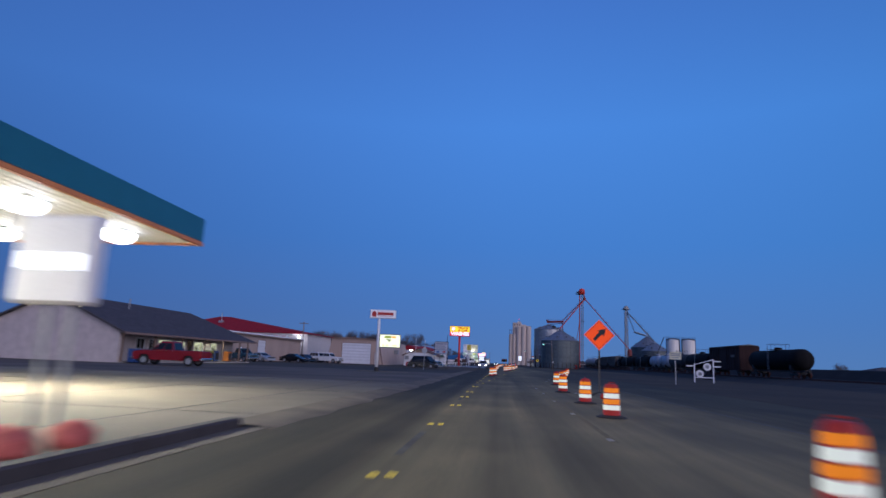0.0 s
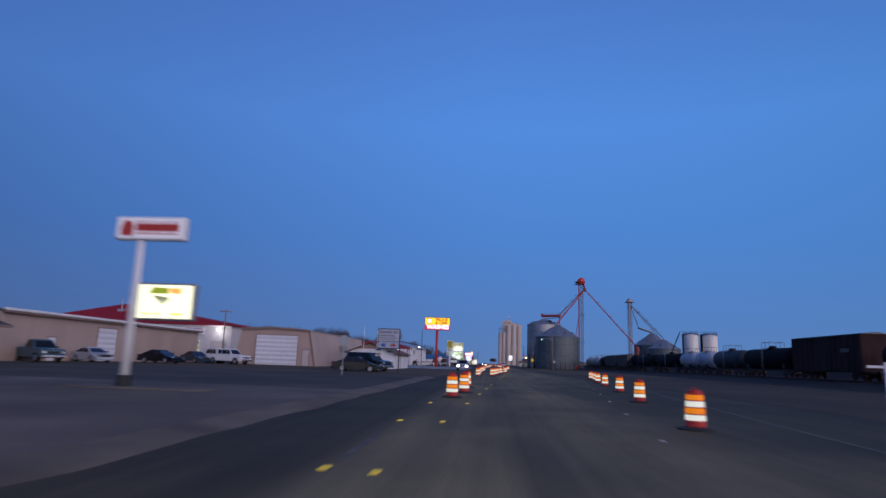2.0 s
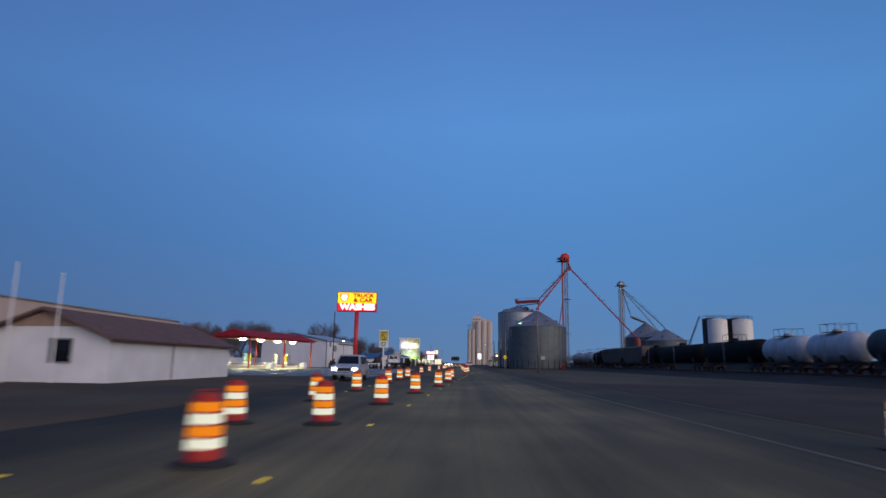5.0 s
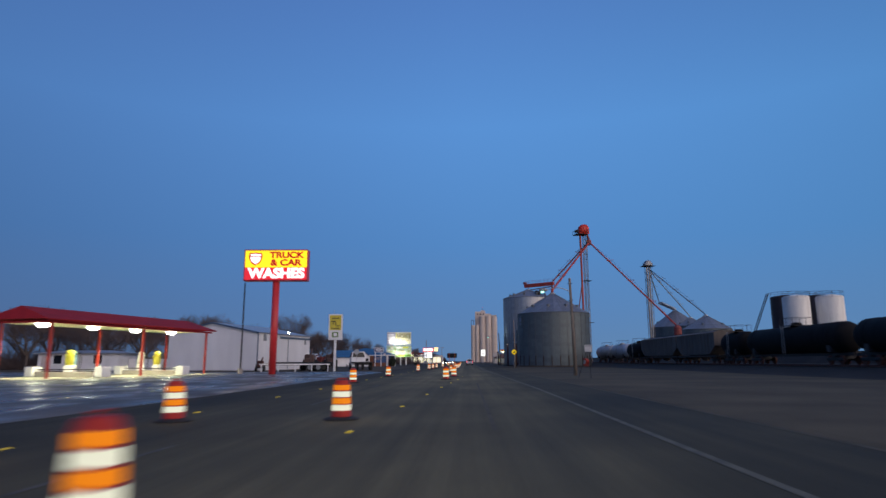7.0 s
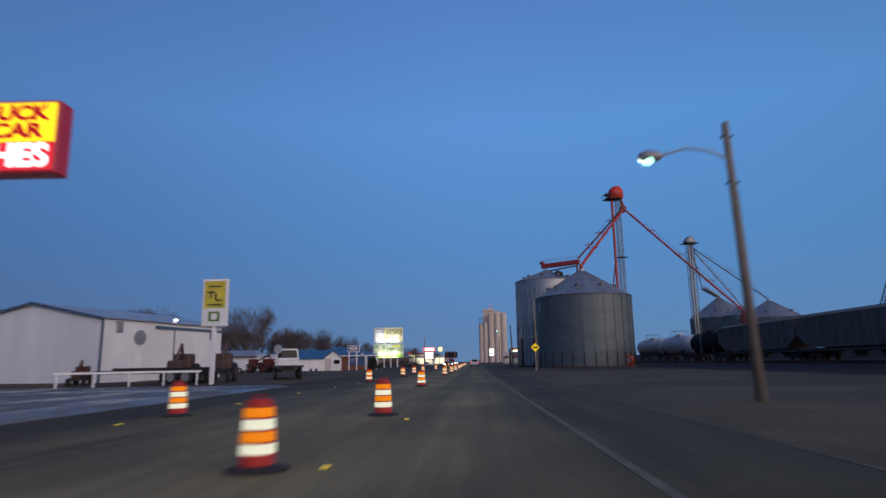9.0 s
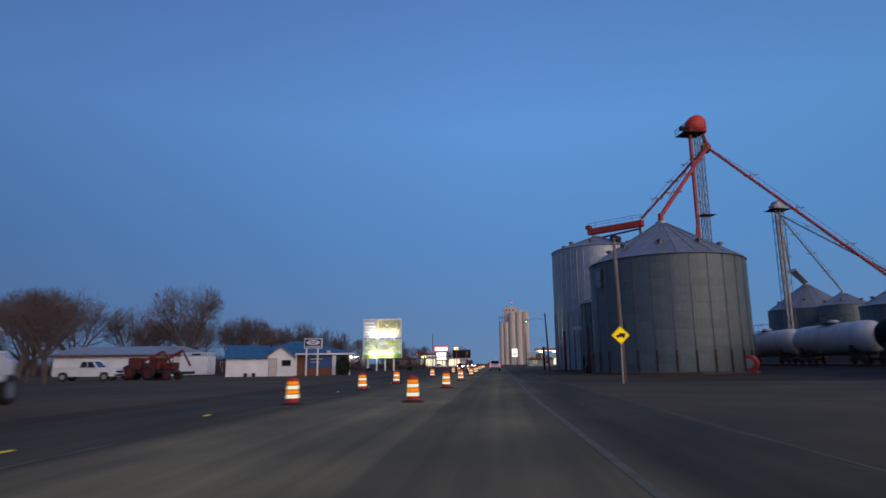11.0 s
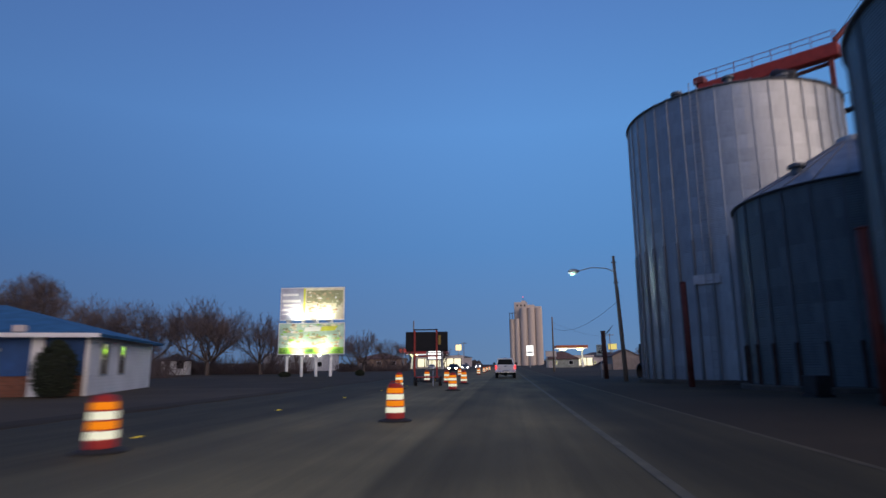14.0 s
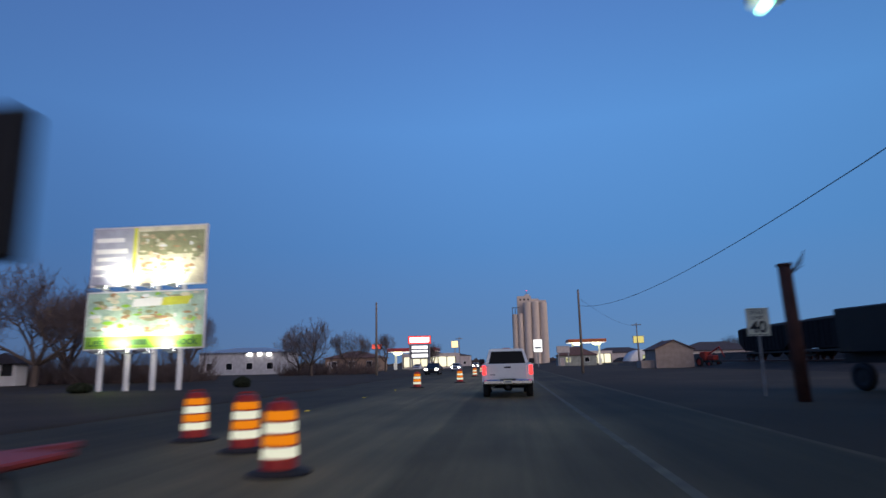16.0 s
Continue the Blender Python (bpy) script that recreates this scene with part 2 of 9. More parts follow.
# reflective sheeting: its own glow stands in for the car's headlamps thrown back
SHEET_WHITE = glow("glowing_sheet_white", (1.0, 0.98, 0.74), 0.64, (0.30, 0.30, 0.27))
SHEET_ORANGE = glow("glowing_sheet_orange", (1.0, 0.29, 0.006), 0.60, (0.45, 0.10, 0.01))
SHEET_SIGN = glow("glowing_sheet_sign_orange", (1.0, 0.085, 0.008), 0.62, (0.45, 0.05, 0.01))
SHEET_YELLOW = glow("glowing_sheet_yellow", (1.0, 0.66, 0.01), 0.52, (0.5, 0.34, 0.01))
MARK_YELLOW = glow("glowing_marker_yellow", (1.0, 0.75, 0.05), 0.28, (0.75, 0.55, 0.05))
MARK_WHITE = mat("dull_white_marker", (0.42, 0.41, 0.38), rough=0.6)
TUBE_WHITE = glow("lamp_white", (1.0, 0.98, 0.86), 14.0)
TUBE_GREEN = glow("mercury_lamp", (0.42, 1.0, 0.72), 1.7)
TAIL_RED = glow("lit_tail_lamp", (1.0, 0.035, 0.035), 2.6, (0.5, 0.02, 0.02))
HEAD_WHITE = glow("lit_head_lamp", (1.0, 0.94, 0.8), 12.0)
WARM_WINDOW = shop_glow("lit_window", (0.92, 0.90, 0.46), 0.62)
FACE_WHITE = glow("glowing_white_face", (1.0, 1.0, 0.93), 1.0)
FACE_YELLOW = glow("lit_yellow_sign_face", (1.0, 0.70, 0.02), 0.95)
FACE_RED = glow("lit_red_sign_face", (0.80, 0.03, 0.05), 0.55)
INK_RED = mat("red_ink", (0.45, 0.04, 0.03), rough=0.5, var=0.05, bump=0)
INK_BLACK = mat("black_ink", (0.02, 0.02, 0.022), rough=0.5, var=0.05, bump=0)
INK_GREY = mat("grey_ink", (0.22, 0.24, 0.30), rough=0.5, var=0.05, bump=0)
INK_NAVY = mat("navy_ink", (0.03, 0.03, 0.10), rough=0.5, var=0.1, bump=0)
INK_GREEN = mat("green_ink", (0.10, 0.20, 0.03), rough=0.5, var=0.05, bump=0)
INK_BLUE = mat("blue_ink", (0.05, 0.12, 0.30), rough=0.5, var=0.05, bump=0)


def ground_mat(name, colour, second, scale, rough=0.9, bands=None):
    """Ground: two tones in large stains, grain, and, for the road, strips of older and newer asphalt with headlamp
    light painted in.
    """
    m = mat(name, colour, rough=rough, var=0.30, scale=0.22, fine=14, bump=0.35, spec=0.25)
    nt = m.node_tree
    b = nt.nodes["Principled BSDF"]
    first = b.inputs["Base Color"].links[0].from_socket
    co, n = nt.nodes.new("ShaderNodeTexCoord"), nt.nodes.new("ShaderNodeTexNoise")
    mp = nt.nodes.new("ShaderNodeMapping")
    mp.inputs["Scale"].default_value = (1, 0.25 if bands else 1, 1)
    nt.links.new(co.outputs["Object"], mp.inputs[0])
    n.inputs["Scale"].default_value, n.inputs["Detail"].default_value = scale, 6
    nt.links.new(mp.outputs[0], n.inputs["Vector"])
    r = nt.nodes.new("ShaderNodeMapRange")
    r.inputs[1].default_value, r.inputs[2].default_value = 0.42, 0.66
    nt.links.new(n.outputs["Fac"], r.inputs[0])
    mix = nt.nodes.new("ShaderNodeMix")
    mix.data_type = "RGBA"
    nt.links.new(r.outputs[0], mix.inputs[0])
    nt.links.new(first, mix.inputs[6])
    mix.inputs[7].default_value = (*second, 1)
    last = mix.outputs[2]
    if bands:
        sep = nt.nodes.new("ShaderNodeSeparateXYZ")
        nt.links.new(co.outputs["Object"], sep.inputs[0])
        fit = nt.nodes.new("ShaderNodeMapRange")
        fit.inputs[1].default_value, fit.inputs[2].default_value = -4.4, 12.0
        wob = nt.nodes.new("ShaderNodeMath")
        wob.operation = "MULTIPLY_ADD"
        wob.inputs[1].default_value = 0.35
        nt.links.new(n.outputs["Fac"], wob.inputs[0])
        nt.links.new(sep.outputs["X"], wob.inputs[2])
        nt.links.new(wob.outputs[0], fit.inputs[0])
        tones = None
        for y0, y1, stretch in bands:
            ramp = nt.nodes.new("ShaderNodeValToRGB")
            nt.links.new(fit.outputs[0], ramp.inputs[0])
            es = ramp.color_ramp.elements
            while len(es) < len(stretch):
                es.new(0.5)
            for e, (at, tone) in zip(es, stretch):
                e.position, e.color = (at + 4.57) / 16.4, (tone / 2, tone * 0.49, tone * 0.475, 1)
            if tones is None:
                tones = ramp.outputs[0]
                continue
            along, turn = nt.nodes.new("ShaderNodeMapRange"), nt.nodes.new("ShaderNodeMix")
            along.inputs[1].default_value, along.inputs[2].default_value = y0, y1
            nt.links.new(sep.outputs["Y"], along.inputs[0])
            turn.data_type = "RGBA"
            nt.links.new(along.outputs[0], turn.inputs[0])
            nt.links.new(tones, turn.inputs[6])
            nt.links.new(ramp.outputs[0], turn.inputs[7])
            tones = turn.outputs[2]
        # long tyre streaks
        lane, streak, amount = nt.nodes.new("ShaderNodeMapping"), nt.nodes.new("ShaderNodeTexNoise"), nt.nodes.new("ShaderNodeMapRange")
        lane.inputs["Scale"].default_value = (2.6, 0.035, 1)
        nt.links.new(co.outputs["Object"], lane.inputs[0])
        nt.links.new(lane.outputs[0], streak.inputs["Vector"])
        streak.inputs["Scale"].default_value, streak.inputs["Detail"].default_value = 1.0, 4
        amount.inputs[1].default_value, amount.inputs[2].default_value = 0.3, 0.7
        amount.inputs[3].default_value, amount.inputs[4].default_value = 1.6, 2.35
        nt.links.new(streak.outputs["Fac"], amount.inputs[0])
        # band tones, painted headlamp light included, times the tyre streaks
        worn = nt.nodes.new("ShaderNodeVectorMath")
        worn.operation = "SCALE"
        nt.links.new(tones, worn.inputs[0])
        nt.links.new(amount.outputs[0], worn.inputs["Scale"])
        k = nt.nodes.new("ShaderNodeMix")
        k.data_type, k.blend_type = "RGBA", "MULTIPLY"
        k.inputs[0].default_value = 1.0
        nt.links.new(last, k.inputs[6])
        nt.links.new(worn.outputs[0], k.inputs[7])
        last = k.outputs[2]
    nt.links.new(last, b.inputs["Base Color"])
    return m


# tone across the road, for the stretches before the shops, by the wash and by the bins; bright mid-lane tones paint in
# headlamp light
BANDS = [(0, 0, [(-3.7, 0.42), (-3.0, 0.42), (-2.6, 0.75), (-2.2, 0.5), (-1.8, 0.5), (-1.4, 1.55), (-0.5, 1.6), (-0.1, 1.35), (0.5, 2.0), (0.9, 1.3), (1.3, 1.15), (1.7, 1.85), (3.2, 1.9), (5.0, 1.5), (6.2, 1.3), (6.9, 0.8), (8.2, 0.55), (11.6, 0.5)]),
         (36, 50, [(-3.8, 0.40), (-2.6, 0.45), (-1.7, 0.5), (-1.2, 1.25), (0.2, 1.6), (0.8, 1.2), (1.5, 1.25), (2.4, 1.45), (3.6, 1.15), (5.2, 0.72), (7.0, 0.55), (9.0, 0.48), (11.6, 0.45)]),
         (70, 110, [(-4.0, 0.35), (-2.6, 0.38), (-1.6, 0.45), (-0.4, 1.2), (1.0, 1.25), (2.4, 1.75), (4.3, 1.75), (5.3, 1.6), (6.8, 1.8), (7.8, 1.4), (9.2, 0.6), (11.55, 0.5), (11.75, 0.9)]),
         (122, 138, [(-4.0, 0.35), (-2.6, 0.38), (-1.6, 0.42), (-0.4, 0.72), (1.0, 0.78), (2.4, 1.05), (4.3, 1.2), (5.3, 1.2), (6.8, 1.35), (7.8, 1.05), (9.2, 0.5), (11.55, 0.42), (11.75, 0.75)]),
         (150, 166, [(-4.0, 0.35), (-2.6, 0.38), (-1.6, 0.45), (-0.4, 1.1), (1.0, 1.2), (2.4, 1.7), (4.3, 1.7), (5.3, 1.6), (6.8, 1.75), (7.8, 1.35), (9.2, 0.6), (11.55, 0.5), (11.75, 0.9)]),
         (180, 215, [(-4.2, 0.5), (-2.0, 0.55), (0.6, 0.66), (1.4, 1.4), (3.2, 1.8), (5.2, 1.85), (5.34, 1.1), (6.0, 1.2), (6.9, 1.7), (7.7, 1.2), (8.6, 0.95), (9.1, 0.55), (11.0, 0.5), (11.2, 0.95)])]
# yellow-brown base also stands in for the headlamps' warm light
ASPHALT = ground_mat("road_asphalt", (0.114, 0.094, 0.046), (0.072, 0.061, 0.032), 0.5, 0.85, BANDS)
LOT = ground_mat("lot_asphalt", (0.062, 0.051, 0.035), (0.042, 0.035, 0.025), 0.12, 0.9)
DUSTY = ground_mat("dusty_lot", (0.122, 0.098, 0.074), (0.078, 0.064, 0.050), 0.10, 0.9)
VERGE = ground_mat("verge_dirt", (0.058, 0.041, 0.022), (0.038, 0.027, 0.015), 0.08, 0.95)
GRAVEL = ground_mat("verge_gravel", (0.092, 0.070, 0.037), (0.060, 0.046, 0.025), 0.10, 0.95)
DIRT = ground_mat("packed_dirt", (0.083, 0.059, 0.032), (0.055, 0.040, 0.023), 0.08, 0.95)
YARD = ground_mat("dark_yard_dirt", (0.050, 0.036, 0.020), (0.034, 0.025, 0.014), 0.08, 0.95)
APRON = ground_mat("forecourt_concrete", (0.150, 0.128, 0.092), (0.105, 0.09, 0.066), 0.15, 0.85)
WET = ground_mat("wet_forecourt", (0.105, 0.096, 0.086), (0.142, 0.131, 0.116), 0.12, 0.17)


def puddles(m):
    """Damp patches: smooth shallow water lying across a dull surface."""
    nt = m.node_tree
    b = nt.nodes["Principled BSDF"]
    co, mp, n, r = nt.nodes.new("ShaderNodeTexCoord"), nt.nodes.new("ShaderNodeMapping"), nt.nodes.new("ShaderNodeTexNoise"), nt.nodes.new("ShaderNodeMapRange")
    mp.inputs["Scale"].default_value = (0.5, 0.22, 1)
    nt.links.new(co.outputs["Object"], mp.inputs[0])
    nt.links.new(mp.outputs[0], n.inputs["Vector"])
    n.inputs["Scale"].default_value, n.inputs["Detail"].default_value = 1.0, 5
    r.inputs[1].default_value, r.inputs[2].default_value = 0.40, 0.62
    r.inputs[3].default_value, r.inputs[4].default_value = 0.65, 0.21
    nt.links.new(n.outputs["Fac"], r.inputs[0])
    for link in list(b.inputs["Roughness"].links):
        nt.links.remove(link)
    nt.links.new(r.outputs[0], b.inputs["Roughness"])


puddles(WET)
BALLAST = ground_mat("ballast", (0.030, 0.024, 0.020), (0.018, 0.015, 0.013), 0.4, 0.95)


# ---- mesh tools ----
class Shape:
    """Collects faces for one mesh."""

    def __init__(self):
        self.v, self.f = [], []

    def add(self, verts, faces):
        n = len(self.v)
        self.v += [tuple(p) for p in verts]
        self.f += [tuple(n + i for i in f) for f in faces]
        return self

    def box(self, x0, x1, y0, y1, z0, z1, b=0.0):
        lo, hi = (min(x0, x1), min(y0, y1), min(z0, z1)), (max(x0, x1), max(y0, y1), max(z0, z1))
        if b <= 0:
            p = [(x, y, z) for x in (lo[0], hi[0]) for y in (lo[1], hi[1]) for z in (lo[2], hi[2])]
            return self.add(p, [(0, 1, 3, 2), (4, 6, 7, 5), (0, 4, 5, 1), (2, 3, 7, 6), (0, 2, 6, 4), (1, 5, 7, 3)])
        b = min(b, *(0.45 * (hi[i] - lo[i]) for i in range(3)))
        pts, at = [], {}
        for c in range(8):
            s = [(c >> i) & 1 for i in range(3)]
            for a in range(3):
                at[a, c] = len(pts)
                pts.append([(hi[i] if s[i] else lo[i]) + (0 if i == a else (-b if s[i] else b)) for i in range(3)])
        faces = []
        for a in range(3):
            u, w = (a + 1) % 3, (a + 2) % 3
            for s in (0, 1):
                base = s << a
                q = [at[a, base], at[a, base | 1 << u], at[a, base | 1 << u | 1 << w], at[a, base | 1 << w]]
                faces.append(q if s else q[::-1])
            for su in (0, 1):
                for sw in (0, 1):
                    c0 = su << u | sw << w
                    c1 = c0 | 1 << a
                    q = [at[u, c0], at[u, c1], at[w, c1], at[w, c0]]
                    faces.append(q if su == sw else q[::-1])
        for c in range(8):
            q = [at[0, c], at[1, c], at[2, c]]
            faces.append(q if bin(c).count("1") % 2 else q[::-1])
        return self.add(pts, faces)

    def tube(self, p0, p1, r0, r1=None, n=8, caps=True):
        p0, p1 = Vector(p0), Vector(p1)
        r1 = r0 if r1 is None else r1
        d = (p1 - p0).normalized()
        u = d.orthogonal().normalized()
        w = d.cross(u)
        pts = [p + (u * math.cos(6.28319 * i / n) + w * math.sin(6.28319 * i / n)) * r for p, r in ((p0, r0), (p1, r1)) for i in range(n)]
        faces = [(i, (i + 1) % n, n + (i + 1) % n, n + i) for i in range(n)]
        if caps:
            faces += [tuple(range(n))[::-1], tuple(range(n, 2 * n))]
        return self.add(pts, faces)

    def lathe(self, profile, n=24, at=(0, 0, 0), axis="Z", caps=True):
        """profile: (radius, height) pairs."""
        pts = []
        for r, h in profile:
            for i in range(n):
                c, s = r * math.cos(6.28319 * i / n), r * math.sin(6.28319 * i / n)
                pts.append({"Z": (c, s, h), "Y": (c, h, -s), "X": (h, c, s)}[axis])
        pts = [(p[0] + at[0], p[1] + at[1], p[2] + at[2]) for p in pts]
        faces = [(k * n + i, k * n + (i + 1) % n, (k + 1) * n + (i + 1) % n, (k + 1) * n + i) for k in range(len(profile) - 1) for i in range(n)]
        if caps:
            faces += [tuple(range(n))[::-1], tuple(range((len(profile) - 1) * n, len(profile) * n))]
        return self.add(pts, faces)

    def prism(self, outline, a, b, axis="Y"):
        """An outline of (u, v) pairs pushed from a to b along an axis."""
        def put(u, v, w):
            return {"Y": (u, w, v), "X": (w, u, v), "Z": (u, v, w)}[axis]
        n = len(outline)
        pts = [put(u, v, w) for w in (a, b) for u, v in outline]
        faces = [(i, (i + 1) % n, n + (i + 1) % n, n + i) for i in range(n)] + [tuple(range(n))[::-1], tuple(range(n, 2 * n))]
        return self.add(pts, faces)

    def poly(self, *pts):
        return self.add(pts, [tuple(range(len(pts)))])

    def slab(self, pts, thick):
        """A flat polygon with a thickness along its normal's underside."""
        p = [Vector(q) for q in pts]
        nrm = (p[1] - p[0]).cross(p[2] - p[0]).normalized() * thick
        n = len(p)
        return self.add(p + [q - nrm for q in p], [tuple(range(n)), tuple(range(n, 2 * n))[::-1]] + [(i, n + i, n + (i + 1) % n, (i + 1) % n) for i in range(n)])

    def mesh(self, name, material, smooth=False):
        me = bpy.data.meshes.new(name)
        me.from_pydata(self.v, [], self.f)
        bm = bmesh.new()
        bm.from_mesh(me)
        bmesh.ops.recalc_face_normals(bm, faces=bm.faces)
        bm.to_mesh(me)
        bm.free()
        if smooth:
            me.polygons.foreach_set("use_smooth", [len(p.vertices) == 4 for p in me.polygons])
        me.materials.append(material)
        return me


def part(name, shape, material, parent=None, label="", smooth=False, at=None):
    """One mesh object under a thing or a part."""
    me = shape if isinstance(shape, bpy.types.Mesh) else shape.mesh(name, material, smooth)
    ob = new(name, me)
    if parent is not None:
        ob.parent = parent
    if at is not None:
        ob.matrix_basis = at if isinstance(at, Matrix) else Matrix.Translation(at)
    return tagged(ob, label)


def thing(name, label, category, m, group="", kind=""):
    ob = new(name)
    ob.empty_display_size = 0.2
    ob.matrix_basis = m if isinstance(m, Matrix) else Matrix.Translation(m)
    return tagged(ob, label, category, group, kind)


def setting(name, shape, material, label, category, smooth=False):
    return tagged(part(name, shape, material, None, "", smooth), label, category, "", "structure")


def lettering(name, text, size, material, parent, m, depth=0.01, label="", stretch=1.0, offset=0.0):
    """Words in the built-in font, upright in the local x-z plane, read from -y."""
    cu = bpy.data.curves.new(name, "FONT")
    cu.body, cu.size, cu.extrude, cu.align_x, cu.align_y, cu.offset = text, size, depth, "CENTER", "CENTER", offset
    tmp = bpy.data.objects.new(name, cu)
    scene.collection.objects.link(tmp)
    me = bpy.data.meshes.new_from_object(tmp.evaluated_get(bpy.context.evaluated_depsgraph_get()))
    bpy.data.objects.remove(tmp)
    me.materials.clear()
    me.materials.append(material)
    ob = new(name, me)
    ob.parent = parent
    ob.matrix_basis = m @ pose(0, 0, 0, 90) @ Matrix.Diagonal((stretch, 1, 1, 1))
    return tagged(ob, label)


# ---- ground, road, lots ----
def sheet(x0, x1, y0, y1, z):
    return Shape().add([(x0, y0, z), (x1, y0, z), (x1, y1, z), (x0, y1, z)], [(0, 1, 2, 3)])


def block(x0, x1, y0, y1, z0, z1):
    return Shape().box(x0, x1, y0, y1, z0, z1)


Z_LOT = 0.08
setting("ground", sheet(-2500, 2500, -1500, 3500, -0.06), DIRT, "bare packed brown dirt ground with gravel", "ground")
setting("road", block(-4.4, 12.0, -80, 900, -0.3, 0.0), ASPHALT, "worn grey asphalt highway with patched lanes and painted headlamp light", "road")
for n, y0, y1, m in (("verge_near", -80, 135, VERGE), ("verge_gravel", 135, 240, GRAVEL), ("verge_far", 240, 900, VERGE)):
    setting(n, block(12.0, 36.0, y0, y1, -0.3, 0.02), m, "flat dirt verge beside the highway", "ground")
setting("pavement_forecourt", block(-60, -4.65, -80, 31, -0.3, Z_LOT), APRON, "pale stained concrete filling station forecourt", "pavement")
setting("pavement_dusty_lot", block(-140, -4.65, 31, 61, -0.3, Z_LOT), DUSTY, "dusty pale asphalt lot with sandy patches", "pavement")
setting("pavement_lot", block(-140, -4.65, 61, 87, -0.3, Z_LOT), LOT, "dark asphalt parking lot in front of the shops", "pavement")
setting("pavement_gravel", block(-140, -4.65, 87, 140, -0.3, Z_LOT), DIRT, "gravel and dirt yard beside the highway", "ground")
setting("pavement_wash", block(-70, -4.65, 140, 199, -0.3, Z_LOT), WET, "damp concrete forecourt of the vehicle wash", "pavement")
setting("pavement_yard", block(-140, -4.65, 199, 286, -0.3, Z_LOT - 0.03), DIRT, "dirt roadside strip in front of the houses", "ground")
setting("pavement_far_yard", block(-140, -4.65, 286, 900, -0.3, Z_LOT - 0.03), YARD, "dark bare dirt along the roadside", "ground")


def kerb(y0, y1, x, z1, name):
    ob = thing(name, "low weathered concrete kerb along the road edge", "kerb", (x, y0, 0), kind="structure")
    n = max(1, round((y1 - y0) / 3.0))
    piece = Shape().box(-0.12, 0.12, 0.006, (y1 - y0) / n - 0.006, -0.2, z1, 0.03).mesh("kerb_stone", KERB)
    for i in range(n):
        part("kerb_stone", piece, KERB, ob, at=(0, (y1 - y0) / n * i, 0))


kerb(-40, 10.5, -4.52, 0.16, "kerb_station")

# gutter strip, joints of the forecourt
SANDY = mat("sandy_gutter", (0.115, 0.092, 0.062), rough=0.95, var=0.35, scale=0.6)
setting("trim_gutter", block(-4.38, -3.95, -60, 10.5, -0.1, 0.006), SANDY, "sandy gutter strip beside the kerb", "gutter")


def edge_ramp(name, y0, y1, z, material, label):
    """Ragged edge where the lot runs down onto the road."""
    rnd = random.Random(int(y0))
    s, n = Shape(), max(2, round((y1 - y0) / 1.5))
    pts = []
    for k in range(n + 1):
        y = y0 + (y1 - y0) * k / n
        pts += [(-4.66, y, z), (-4.3 + rnd.uniform(-0.1, 0.1), y, z * 0.6), (-3.8 + rnd.uniform(-0.13, 0.13), y, 0.006), (-3.7, y, -0.05)]
    s.add(pts, [(4 * k + j, 4 * k + j + 1, 4 * k + j + 5, 4 * k + j + 4) for k in range(n) for j in range(3)])
    setting(name, s, material, label, "edge", True)


edge_ramp("trim_lot_edge", 10.5, 87, Z_LOT, SANDY, "pale sandy concrete gutter between lot and road")
edge_ramp("trim_gravel_edge", 87, 140, Z_LOT, DIRT, "gravel edge spilling onto the road")
edge_ramp("trim_wash_edge", 140, 199, Z_LOT, WET, "worn concrete edge of the wash forecourt")
edge_ramp("trim_yard_edge", 199, 500, Z_LOT - 0.03, YARD, "dirt edge spilling onto the road")
for i, x in enumerate((-6.6, -11.0, -15.5, -20.0)):
    setting("trim_joint", block(x - 0.02, x + 0.02, -60, 31, 0, Z_LOT + 0.004), KERB, "dark joint line in the forecourt slab", "joint")
for y in (-6, 3, 12, 21, 30):
    setting("trim_joint", block(-40, -4.7, y - 0.02, y + 0.02, 0, Z_LOT + 0.005), KERB, "dark joint line in the forecourt slab", "joint")

# painted lines
LINE = mat("worn_white_line", (0.118, 0.102, 0.062), rough=0.8, var=0.45, scale=2.5, fine=22, bump=0.1)
DASH = mat("faded_white_dash", (0.088, 0.078, 0.055), rough=0.85, var=0.5, scale=2.5, fine=22, bump=0.1)
SEAM = mat("dull_seam", (0.088, 0.070, 0.039), rough=0.9, var=0.3)
YLINE = mat("worn_yellow_line", (0.16, 0.12, 0.04), rough=0.8, var=0.45, scale=2.5, fine=22, bump=0.1)


def stripe(name, pts, width, material, label, z=0.005):
    s = Shape()
    for (xa, ya), (xb, yb) in zip(pts, pts[1:]):
        s.add([(xa - width / 2, ya, z), (xa + width / 2, ya, z), (xb + width / 2, yb, z), (xb - width / 2, yb, z)], [(0, 1, 2, 3)])
    return setting(name, s, material, label, "road marking")


stripe("trim_edge_line", [(9.3, 96), (9.0, 135), (9.05, 157), (8.6, 190), (8.2, 224), (8.4, 262), (8.4, 420)], 0.14, LINE, "worn white edge line")
stripe("trim_shoulder_line", [(6.6, -20), (6.6, 40), (7.4, 51), (9.6, 75)], 0.13, DASH, "faded white line in the closed lane")
stripe("trim_verge_line", [(11.7, 100), (11.62, 160), (11.1, 225), (11.05, 250), (11.4, 420)], 0.12, SEAM, "pale sandy line where asphalt meets dirt")


